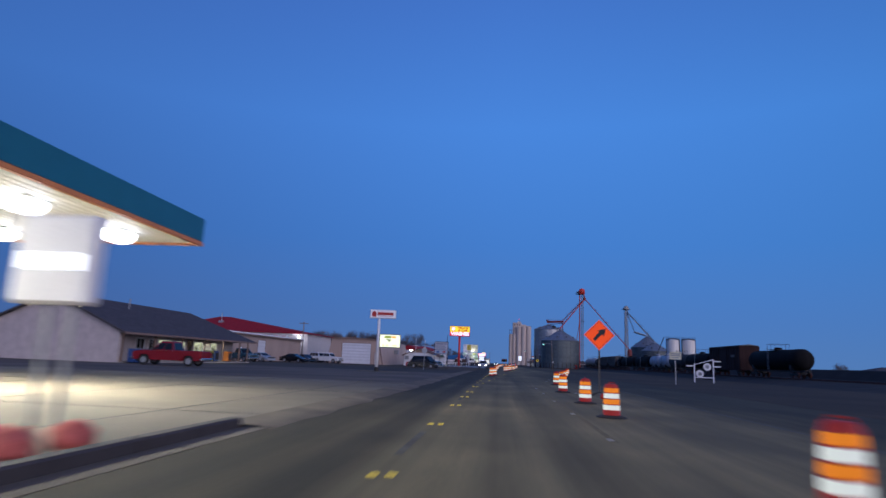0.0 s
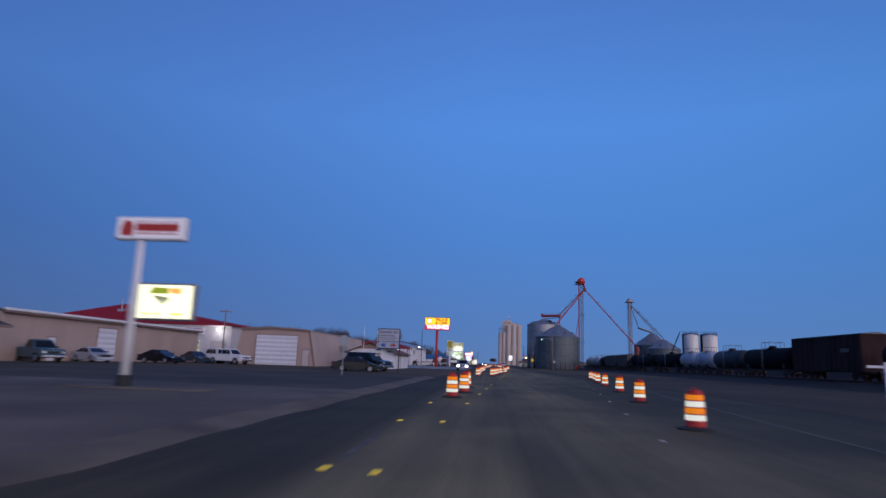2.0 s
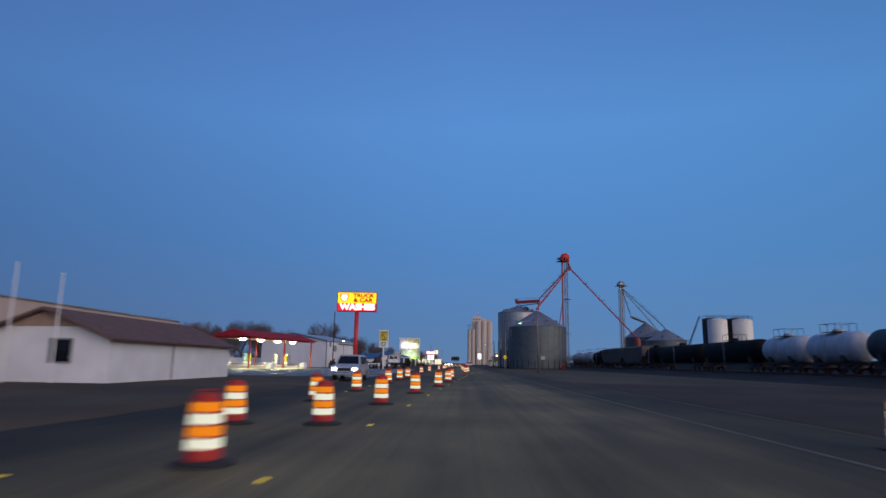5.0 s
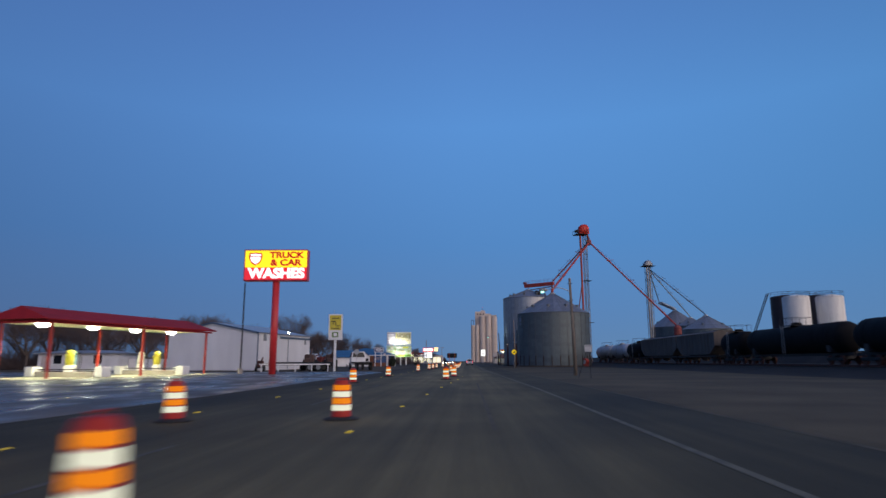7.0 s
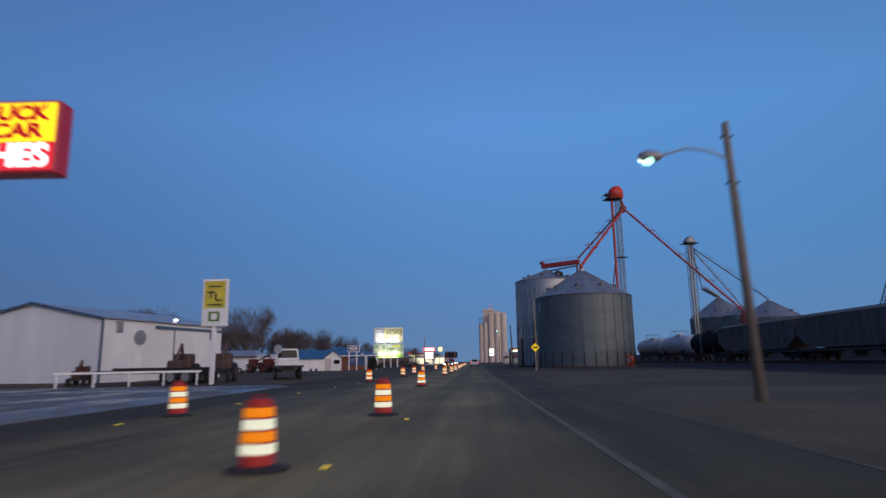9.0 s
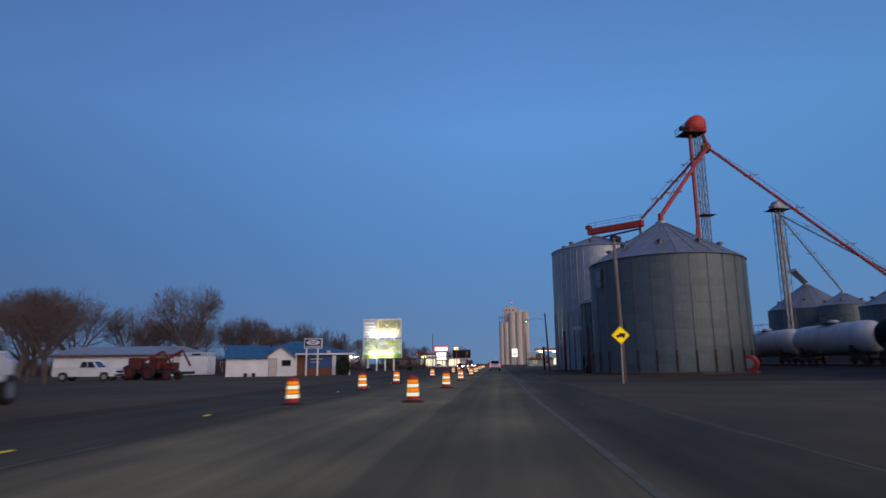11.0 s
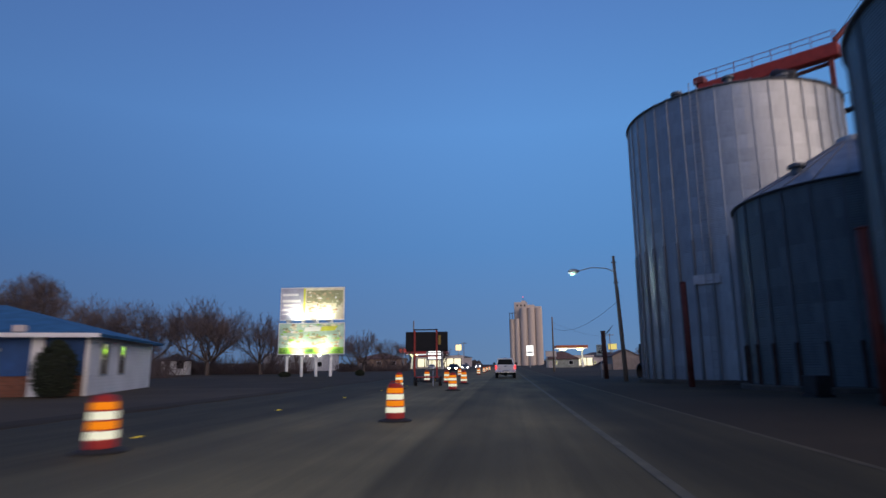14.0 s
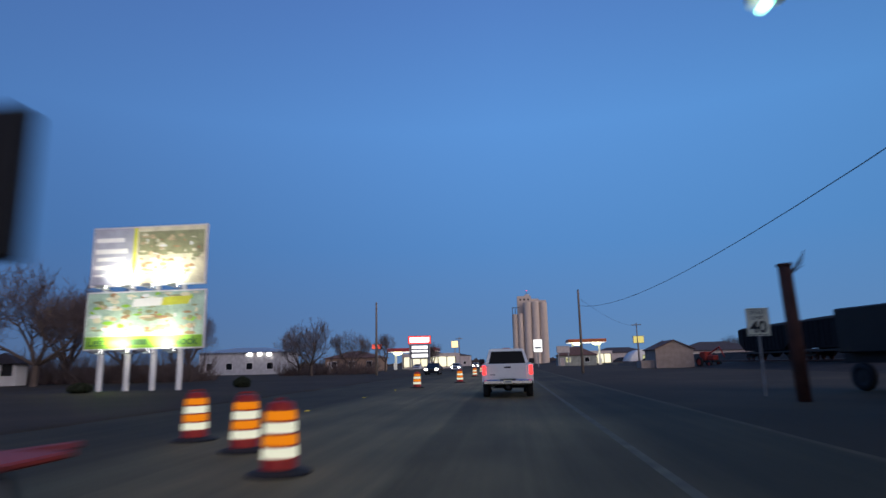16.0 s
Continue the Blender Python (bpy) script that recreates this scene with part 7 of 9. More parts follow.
def ladder(parent, x, y, z0, z1, turn, rung=0.45):
    s = Shape()
    for k in (-0.22, 0.22):
        s.tube((k, 0, z0), (k, 0, z1), 0.025, n=5)
    for i in range(int((z1 - z0) / rung)):
        s.tube((-0.22, 0, z0 + rung * i + 0.2), (0.22, 0, z0 + rung * i + 0.2), 0.018, n=4)
    return part("ladder", s, GREY_STEEL, parent, at=pose(x, y, 0, 0, 0, turn))


big = grain_bin(25.6, 269.1, 8.0, 11.65, 16.6, 20, 28, GALV, "wide weathered galvanised grain bin with coned roof", low=2.1, turn=1.1)
ladder(big, -8.2, -0.9, 0.3, 12.2, 96.3)
plate = part("sign_plate", Shape().box(-0.55, 0.55, -0.03, 0.0, 9.0, 11.1), mat("faded_green_plate", (0.17, 0.19, 0.19), rough=0.6, var=0.3), big, "faded pale plate with illegible bars", at=pose(-7.68, -2.66, 0, 0, 0, -70.9))
for z0, z1 in ((9.15, 9.3), (9.45, 9.6), (9.85, 10.7)):
    part("text_bar", Shape().box(-0.45, 0.45, -0.036, -0.031, z0, z1), INK_GREY, plate)
dr = part("door", Shape().box(-0.55, 0.55, -0.12, 0.03, 0.35, 1.75, 0.03), RED_FADED, big, "faded red hatch", at=pose(-7.75, 2.3, 0, 0, 0, -73))
fanbox = thing("aeration_fan", "red aeration fan housing at the bin's foot", "fan", pose(31.3, 263.2, 0.02, 0, 0, -40))
part("housing", Shape().lathe([(0.75, -0.5), (0.8, -0.4), (0.8, 0.4), (0.75, 0.5)], 20, (0, 0, 0.95), "Y"), RED_STEEL, fanbox, smooth=True)
part("guard", Shape().lathe([(0.45, -0.56), (0.5, -0.51)], 16, (0, 0, 0.95), "Y"), GREY_STEEL, fanbox)
part("stand", Shape().box(-0.7, 0.7, -0.45, 0.45, 0, 0.3, 0.03), RED_FADED, fanbox)

tall = grain_bin(22.6, 294.4, 6.7, 17.7, 20.4, 14, 42, GALV_LIGHT, "tall bright galvanised grain bin with shallow cone roof", low=8.2, upper=GALV_PLAIN, lower=GALV_FOOT)
ladder(tall, -4.05, -5.68, 0.3, 18.2, -35.5)
part("sign_plate", Shape().box(-0.75, 0.75, -0.03, 0.0, 5.75, 6.3), mat("pale_plate", (0.5, 0.52, 0.54), rough=0.6), tall, "pale blank plate", at=pose(-4.15, -5.45, 0, 0, 0, -37))
small = grain_bin(23.62, 282.3, 5.4, 8.7, 11.9, 14, 28, GALV, "smaller dark galvanised bin between two larger ones", vents=4)
DARK_RED = mat("dark_red_steel", (0.11, 0.028, 0.022), rough=0.8, var=0.3)
for x, y, hgt in ((16.2, 285.6, 5.35), (17.2, 270.9, 5.0)):
    p = thing("pipe_bollard", "tall dark red steel pipe post by the bins", "post", pose(x, y, 0.02, 0, -0.6, 0), "red pipe posts")
    part("pipe", Shape().tube((0, 0, 0), (0, 0, hgt), 0.16, n=12), DARK_RED, p, smooth=True)
    part("cap", Shape().lathe([(0.17, hgt + 0.002), (0.19, hgt + 0.05), (0.1, hgt + 0.1)], 12), DARK_RED, p)
    part("arm", Shape().tube((0, 0.16, hgt - 0.2), (0.4, 0.9, hgt - 0.2), 0.05, n=6), DARK_RED, p)
j = thing("motor_box", "small dark motor box beside the small bin", "machine", pose(17.6, 275.6, 0.02, 0, 0, 10) @ Matrix.Scale(0.5, 4))
part("box", Shape().box(-0.6, 0.6, -0.7, 0.7, 0.2, 1.5, 0.05), DARK_STEEL, j)
part("skid", Shape().box(-0.7, 0.7, -0.8, 0.8, 0, 0.198), DARK_STEEL, j)
part("pulley", Shape().lathe([(0.35, -0.78), (0.35, -0.70)], 16, (0, 0, 0.9), "Y"), DARK_STEEL, j)
grain_bin(81.7, 354.0, 8.7, 12.9, 19.4, 12, 36, GALV, "far grey grain bin behind the rail cars", False)
grain_bin(74.8, 307.8, 6.7, 9.9, 14.1, 12, 30, GALV, "far grey grain bin behind the rail cars", False)
grain_bin(81.8, 339.2, 4.9, 12.6, 15.6, 12, 24, GALV, "narrow far grain bin behind the rail cars", False)


def lattice_tower(x, y, top, half, steel, name, label):
    t = thing(name, label, "elevator leg", pose(x, y, 0.0, 0, 0, 12))
    for sx in (-1, 1):
        for sy in (-1, 1):
            part("leg", Shape().box(sx * half - 0.05, sx * half + 0.05, sy * half - 0.05, sy * half + 0.05, 0, top), steel, t)
    n = round(top / (half * 3.2))
    h = top / n
    br = Shape()
    for k in range(n):
        za, zb = k * h, (k + 1) * h
        for s in (-1, 1):
            br.tube((-half, s * half, za), (half, s * half, zb), 0.035, n=4)
            br.tube((s * half, half, za), (s * half, -half, zb), 0.035, n=4)
            br.tube((-half, s * half, zb), (half, s * half, zb), 0.04, n=4)
            br.tube((s * half, -half, zb), (s * half, half, zb), 0.04, n=4)
    part("bracing", br, steel, t)
    return t


def spout(a, b, r, steel, label):
    s = tagged(part("grain_spout", Shape().tube(a, b, r, n=10), steel), label, "spout", "grain spouts")
    a, b = Vector(a), Vector(b)
    st = Shape()
    n = 4
    for k in range(1, n):
        p = a.lerp(b, k / n)
        st.tube(p + Vector((-0.9, 0.3, 0.5)), p + Vector((0.9, -0.3, 0.5)), 0.05, n=4)
        st.tube(p + Vector((-0.9, 0.3, 0.5)), p, 0.04, n=4)
        st.tube(p + Vector((0.9, -0.3, 0.5)), p, 0.04, n=4)
        st.tube(p, p + Vector((0, 0, 0.9)), 0.05, n=4)
    part("saddle", st, steel, s)
    top = Shape()
    for k in range(n):
        p, q = a.lerp(b, k / n), a.lerp(b, (k + 1) / n)
        top.tube(p + Vector((0, 0, 0.9 if k else 0.1)), q + Vector((0, 0, 0.9 if k < n - 1 else 0.1)), 0.025, n=4)
    part("stay_wire", top, DARK_STEEL, s)
    return s


LX, LY = 37.7, 290.1
LEG_STEEL = mat("weathered_leg_steel", (0.22, 0.19, 0.17), rough=0.7, metal=0.2, var=0.25)
t = lattice_tower(LX, LY, 34.4, 0.42, LEG_STEEL, "elevator_leg", "tall grain elevator leg with red trunk and red head")
part("bucket_trunk", Shape().box(-1.46, -1.04, -0.21, 0.21, 0.4, 34.4, 0.02), RED_STEEL, t, "bright red bucket trunk")
for z in (6, 12, 18, 24, 30):
    part("tie", Shape().box(-1.035, -0.475, -0.05, 0.05, z, z + 0.12), LEG_STEEL, t)
part("strut", Shape().tube((-1.5, -0.3, 21.0), (-3.2, -0.6, 11.5), 0.14, n=8), RED_FADED, t)
part("head", Shape().lathe([(0.2, -0.95), (1.3, -0.85), (1.42, 0.0), (1.3, 0.85), (0.2, 0.95)], 20, (-0.3, 0, 35.9), "Y").box(-1.66, 1.06, -0.85, 0.85, 34.52, 35.9, 0.15), mat("bright_red_head", (0.55, 0.035, 0.02), rough=0.5, var=0.1), t, "rounded bright red head", True)
pf = part("platform", Shape().box(-2.8, 0.4, -1.4, 1.4, 34.402, 34.5), DARK_STEEL, t)
rail = Shape()
for xx, yy in ((-2.8, -1.4), (0.4, -1.4), (-2.8, 1.4), (0.4, 1.4), (-1.2, -1.4), (-1.2, 1.4)):
    rail.tube((xx, yy, 34.5), (xx, yy, 35.5), 0.03, n=4)
for zz in (35.0, 35.5):
    for q in (-1.4, 1.4):
        rail.tube((-2.8, q, zz), (0.4, q, zz), 0.025, n=4)
    rail.tube((-2.8, -1.4, zz), (-2.8, 1.4, zz), 0.025, n=4)
part("railing", rail, DARK_STEEL, pf)
part("motor", Shape().lathe([(0.4, -2.6), (0.4, -1.75)], 12, (0, 0.2, 35.4), "X"), DARK_STEEL, t)
part("distributor", Shape().lathe([(0.3, 31.6), (0.7, 32.1), (0.7, 32.7), (0.35, 33.3)], 14, (1.1, 0, 0)).tube((1.1, 0, 33.3), (0.7, 0, 34.52), 0.3, n=10), RED_FADED, t, "red spout distributor")
for z in (11, 22):
    part("rest_platform", Shape().box(-0.9, 1.2, -0.9, 0.9, z, z + 0.08), DARK_STEEL, t)
spout((LX + 0.8, LY - 0.4, 32.0), (25.6, 269.1, 17.2), 0.25, RED_STEEL, "red steel spout down to the wide bin")
spout((LX + 0.6, LY + 0.1, 32.1), (29.2, 292.4, 22.4), 0.18, RED_FADED, "dark red spout down to the conveyor")
spout((LX + 1.4, LY, 32.2), (56.5, 279.0, 9.7), 0.20, RED_STEEL, "long red spout down to a rail loading hopper")
tagged(part("spout_elbow", Shape().tube((25.6, 269.1, 16.7), (25.6, 269.1, 17.5), 0.3, n=12), RED_STEEL), "short red upright spout end on the bin peak", "spout")
lh = thing("loading_hopper", "red steel loading hopper on four legs past the siding", "hopper", pose(56.8, 278.9, 0))
part("bin", Shape().lathe([(0.3, 5.2), (0.9, 6.6), (0.9, 9.0), (0.4, 9.7)], 12), RED_FADED, lh)
for sx in (-0.7, 0.7):
    for sy in (-0.7, 0.7):
        part("leg", Shape().box(sx - 0.08, sx + 0.08, sy - 0.08, sy + 0.08, 0, 7.2), DARK_STEEL, lh)
conv = thing("roof_conveyor", "red boxed conveyor with railing lying on the tall bin", "conveyor", pose(22.1, 297.9, 21.2, 0, 0, -38))
part("trough", Shape().box(0, 9.2, -0.42, 0.42, 0, 0.95, 0.05), RED_STEEL, conv)
part("motor", Shape().box(-0.3, 0.5, -0.5, 0.5, 0.955, 1.5, 0.05), RED_FADED, conv)
rail = Shape()
for k in range(8):
    rail.tube((0.2 + 1.25 * k, -0.45, 0.95), (0.2 + 1.25 * k, -0.45, 1.75), 0.03, n=4)
rail.tube((0.2, -0.45, 1.75), (8.95, -0.45, 1.75), 0.03, n=4)
rail.tube((0.2, -0.45, 1.35), (8.95, -0.45, 1.35), 0.025, n=4)
part("railing", rail, RED_FADED, conv)
part("support", Shape().tube((1.2, 0, -1.2), (1.2, 0, 0), 0.1, n=8), RED_FADED, conv)
part("support", Shape().box(8.5, 8.8, -0.15, 0.15, -5.2, -0.002, 0.02), RED_FADED, conv, "faded red post under the conveyor end")
part("beam", Shape().tube((0.8, 0.1, -0.75), (8.48, 0.1, -0.28), 0.14, n=6), DARK_RED, conv, "dark red beam below the trough")
part("landing", Shape().box(7.9, 9.6, -0.9, -0.16, -4.1, -4.0).tube((9.55, -0.85, -4.0), (9.55, -0.85, -3.0), 0.03, n=4).tube((7.95, -0.85, -4.0), (7.95, -0.85, -3.0), 0.03, n=4).tube((7.95, -0.85, -3.0), (9.55, -0.85, -3.0), 0.03, n=4), DARK_STEEL, conv, "small steel landing with a rail")
rail_end = Shape()
for xx, yy in ((9.1, -0.45), (9.1, 0.45), (0.1, 0.45)):
    rail_end.tube((xx, yy, 0.95), (xx, yy, 1.75), 0.03, n=4)
rail_end.tube((9.1, -0.45, 1.75), (9.1, 0.45, 1.75), 0.03, n=4)
part("railing", rail_end, RED_FADED, conv)
part("roof_fan", Shape().lathe([(0.3, -0.75), (0.5, -0.6), (0.5, 0.5), (0.42, 0.75)], 18, (0, 0, 0), "Y"), DARK_STEEL, tall, "dark round roof fan", True, at=pose(2.2, -3.9, 19.05, 24, 0, 50))

t2 = lattice_tower(65.2, 328.0, 31.5, 0.75, LEG_STEEL, "elevator_leg", "tall grey lattice grain elevator leg")
part("head", Shape().lathe([(0.3, -0.8), (1.0, -0.7), (1.0, 0.7), (0.3, 0.8)], 16, (0, 0, 32.5), "Y").box(-1.35, 1.35, -0.9, 0.9, 31.61, 32.6, 0.15), GREY_STEEL, t2, "grey rounded head", True)
part("platform", Shape().box(-2.0, 2.0, -1.6, 1.6, 31.502, 31.6), DARK_STEEL, t2)
for x in (-0.4, 0.4):
    part("bucket_trunk", Shape().box(x - 0.2, x + 0.2, -0.2, 0.2, 0.4, 31.5), GREY_STEEL, t2)
spout((65.6, 328, 30.2), (81.8, 339.2, 15.8), 0.16, GREY_STEEL, "grey spout down to a far bin")
spout((65.8, 328, 30.4), (74.8, 307.8, 14.3), 0.16, GREY_STEEL, "grey spout down to a far bin")
spout((65.7, 328.5, 30.0), (72.0, 340.0, 20.5), 0.14, GREY_STEEL, "grey spout down to the roof box")
tagged(part("roof_box", Shape().slab([(71.2, 339.2, 20.7), (72.4, 338.4, 20.9), (81.6, 352.6, 19.9), (80.6, 353.4, 19.7)], 0.5), GALV_PLAIN), "pale boxed trough leading to a far bin peak", "trough")


# twin tanks
def storage_tank(x, y, r, h, material, label):
    t = thing("storage_tank", label, "tank", pose(x, y, 0.0), "storage tanks")
    part("shell", Shape().lathe([(r, 0), (r, h)], 28, caps=False).lathe([(r, h), (r * 0.9, h + 0.25), (0.3, h + 0.55)], 28), material, t, smooth=True)
    part("hoop", Shape().lathe([(r + 0.05, h * 0.5), (r + 0.05, h * 0.5 + 0.12)], 28), material, t)
    rl = Shape()
    for k in range(10):
        u = 0.6283 * k
        rl.tube((r * math.cos(u), r * math.sin(u), h), (r * math.cos(u), r * math.sin(u), h + 1.0), 0.03, n=4)
        rl.tube((r * math.cos(u), r * math.sin(u), h + 1.0), (r * math.cos(u + 0.6283), r * math.sin(u + 0.6283), h + 1.0), 0.03, n=4)
    part("railing", rl, DARK_STEEL, t)
    return t


TANK_WHITE = mat("tank_white", (0.80, 0.77, 0.70), rough=0.5, var=0.12, streak=5)
TANK_DARK = mat("tank_dark", (0.045, 0.035, 0.036), rough=0.6, var=0.2, streak=5)
storage_tank(64.6, 239.5, 2.2, 12.2, TANK_WHITE, "upright white storage tank behind the rail cars")
storage_tank(70.4, 239.3, 2.2, 12.2, TANK_WHITE, "upright white storage tank behind the rail cars")
storage_tank(66.9, 247.5, 2.6, 13.0, TANK_DARK, "upright dark storage tank behind the white one")
storage_tank(72.6, 247, 2.6, 13.0, TANK_DARK, "upright dark storage tank behind the white one")
st = thing("tank_stair", "steep dark steel stair beside the tanks", "stair", pose(63.2, 247, 0.0))
sr = Shape()
for k in (-0.4, 0.4):
    sr.tube((-5.5, k, 0), (0.2, k, 13.8), 0.08, n=6)
for i in range(28):
    sr.box(-5.5 + 0.2 * i, -5.25 + 0.2 * i, -0.4, 0.4, 0.49 * i, 0.49 * i + 0.05)
part("flight", sr, DARK_STEEL, st)


# ---- railway ----
TX = 39.6
# added far rise and wide dark foot stand in for shade under the cars
setting("embankment", Shape().prism([(TX - 10.5, -0.2), (TX - 7.0, 0.10), (TX - 2.4, 0.62), (TX + 2.4, 0.62), (TX + 5.0, 0.9), (TX + 7.0, 2.15), (TX + 9.5, 2.25), (TX + 13.0, -0.2)], -60, 900, "Y"), BALLAST, "dark ballast railway bank, raised behind to stand in for shade under the cars", "railway bank")
for s in (-0.72, 0.72):
    setting("trim_rail", Shape().box(TX + s - 0.035, TX + s + 0.035, -60, 900, 0.68, 0.84), RUST, "worn steel rail", "rail")
sl = Shape().box(-1.25, 1.25, -0.11, 0.11, 0.56, 0.70, 0.01).mesh("sleeper", mat("sleeper_wood", (0.05, 0.04, 0.035), rough=0.95))
bank = bpy.data.objects["embankment"]
for k in range(300):
    part("sleeper", sl, None, bank, at=(TX, 60 + 1.0 * k, 0))


def bogie(parent, y):
    b = part("bogie", Shape().box(-0.95, -0.78, y - 1.15, y + 1.15, 0.35, 0.62, 0.04).box(0.78, 0.95, y - 1.15, y + 1.15, 0.35, 0.62, 0.04).box(-0.95, 0.95, y - 0.2, y + 0.2, 0.5, 0.8), DARK_STEEL, parent)
    for dy in (-0.85, 0.85):
        for x in (-0.72, 0.72):
            part("wheel", Shape().lathe([(0.42, -0.07), (0.42, 0.07)], 20, (x, y + dy, 0.42), "X"), RUST, b)


def couplers(parent, L):
    for s in (-1, 1):
        part("coupler", Shape().box(-0.15, 0.15, s * L / 2, s * (L / 2 + 0.45), 0.75, 1.0), DARK_STEEL, parent)


def tank_car(y, L, material, label):
    c = thing("tank_car", label, "rail car", pose(TX, y, 0.84), "rail cars")
    r = 1.42
    part("tank", Shape().lathe([(0.2, -L / 2 + 0.35), (0.85, -L / 2 + 0.45), (1.25, -L / 2 + 0.75), (r, -L / 2 + 1.2), (r, L / 2 - 1.2), (1.25, L / 2 - 0.75), (0.85, L / 2 - 0.45), (0.2, L / 2 - 0.35)], 28, (0, 0, 2.42), "Y"), material, c, smooth=True)
    part("sill", Shape().box(-0.35, 0.35, -L / 2 + 0.1, L / 2 - 0.1, 0.78, 1.08), DARK_STEEL, c)
    part("dome", Shape().lathe([(0.5, 3.78), (0.5, 4.1), (0.3, 4.2)], 16), material, c)
    pf = part("platform", Shape().box(-1.0, 1.0, -1.2, 1.2, 3.86, 3.9), DARK_STEEL, c)
    rl = Shape()
    for x in (-1.0, 1.0):
        for yy in (-1.2, 0, 1.2):
            rl.tube((x, yy, 3.9), (x, yy, 4.65), 0.025, n=4)
        rl.tube((x, -1.2, 4.65), (x, 1.2, 4.65), 0.025, n=4)
    for yy in (-1.2, 1.2):
        rl.tube((-1, yy, 4.65), (1, yy, 4.65), 0.025, n=4)
    part("railing", rl, DARK_STEEL, pf)
    for yy in (-L / 2 + 2.2, L / 2 - 2.2):
        part("saddle", Shape().box(-1.25, 1.25, yy - 0.3, yy + 0.3, 1.08, 1.75, 0.05), DARK_STEEL, c)
        part("band", Shape().lathe([(r + 0.02, yy - 0.06), (r + 0.02, yy + 0.06)], 28, (0, 0, 2.42), "Y"), material, c)
    ladder(c, -1.5, 0.0, 1.0, 3.9, 90)
    for yy in (-L / 2 + 2.0, L / 2 - 2.0):
        bogie(c, yy)
    couplers(c, L)


def box_car(y, L, material, label, top=4.75):
    c = thing("box_car", label, "rail car", pose(TX, y, 0.84), "rail cars")
    part("body", Shape().box(-1.52, 1.52, -L / 2, L / 2, 0.85, top, 0.05), material, c)
    part("roof", Shape().prism([(-1.6, top + 0.002), (1.6, top + 0.002), (0, top + 0.22)], -L / 2 - 0.1, L / 2 + 0.1, "Y"), GALV_RIB, c)
    rib = Shape().box(-0.029, 0.029, -0.05, 0.05, 0.9, top - 0.1).mesh("rib", material)
    n = round(L / 1.2)
    for k in range(n + 1):
        yy = -L / 2 + 0.1 + (L - 0.2) * k / n
        if abs(yy) > 1.7:
            for side in (-1.551, 1.551):
                part("rib", rib, material, c, at=(side, yy, 0))
    for s in (-1, 1):
        d = part("sliding_door", Shape().box(s * 1.525, s * 1.60, -1.6, 1.6, 0.95, top - 0.15, 0.02), material, c)
        part("door_rail", Shape().box(s * 1.53, s * 1.66, -3.4, 3.4, top - 0.14, top - 0.05), DARK_STEEL, d)
    bars_ = Shape().box(-1.62, -1.605, -5.2, -3.6, 2.9, 3.3)
    part("lettering_bar", bars_, mat("faded_rail_letters", (0.16, 0.13, 0.12), rough=0.8), c, "faded illegible lettering")
    for yy in (-L / 2 + 2.0, L / 2 - 2.0):
        bogie(c, yy)
    couplers(c, L)


def hopper_car(y, L, material, label):
    c = thing("hopper_car", label, "rail car", pose(TX, y, 0.84), "rail cars")
    prof = [(-L / 2, 2.3), (-L / 2 + 1.9, 1.2), (L / 2 - 1.9, 1.2), (L / 2, 2.3), (L / 2, 4.0), (-L / 2, 4.0)]
    part("body", Shape().prism(prof, -1.5, 1.5, "X"), material, c)
    part("roof", Shape().prism([(-1.55, 4.002), (1.55, 4.002), (0.9, 4.28), (-0.9, 4.28)], -L / 2, L / 2, "Y"), material, c)
    rib = Shape().box(-0.034, 0.034, -0.05, 0.05, 1.35, 3.98).mesh("rib", material)
    n = round((L - 4) / 1.1)
    for k in range(n + 1):
        for side in (-1.536, 1.536):
            part("rib", rib, material, c, at=(side, -L / 2 + 2 + (L - 4) * k / n, 0))
    for k in range(3):
        part("chute", Shape().lathe([(1.1, 1.2), (0.35, 0.35)], 4, (0, -L / 4 + L / 4 * k, 0)), material, c)
    part("sill", Shape().box(-1.45, 1.45, -L / 2, L / 2, 0.85, 1.05), DARK_STEEL, c)
    part("running_board", Shape().box(-0.3, 0.3, -L / 2, L / 2, 4.36, 4.40), DARK_STEEL, c)
    for yy in (-L / 2 + 1.6, L / 2 - 1.6):
        bogie(c, yy)
    couplers(c, L)


CAR_BLACK = mat("black_rail_paint", (0.010, 0.0095, 0.010), rough=0.85, var=0.3, streak=4, spec=0.15)
CAR_BROWN = mat("dark_brown_rail_paint", (0.042, 0.022, 0.020), rough=0.85, var=0.3, streak=4, spec=0.2)
CAR_GREY = mat("grey_rail_paint", (0.115, 0.095, 0.08), rough=0.8, var=0.25, streak=4)
CAR_DARK = mat("dark_rail_paint", (0.020, 0.017, 0.018), rough=0.85, var=0.3, streak=4, spec=0.15)
CAR_WHITE = mat("white_rail_paint", (0.42, 0.43, 0.46), rough=0.5, var=0.2, streak=4)
CAR_BLUE = mat("blue_grey_rail_paint", (0.03, 0.036, 0.042), rough=0.65, var=0.25, streak=4)
tank_car(92.5, 16.6, CAR_BLACK, "black tank car on the siding")
box_car(110.0, 14.4, CAR_BROWN, "dark brown boxcar with ribbed sides on the siding")
tank_car(125.9, 15.4, CAR_BLACK, "black tank car on the siding")
tank_car(140.2, 12.0, CAR_BLUE, "blue-grey tank car on the siding")
tank_car(151.2, 8.6, CAR_WHITE, "short white tank car on the siding")
tank_car(160.2, 8.6, CAR_WHITE, "short white tank car on the siding")
tank_car(173.6, 17.2, CAR_BLACK, "black tank car on the siding")
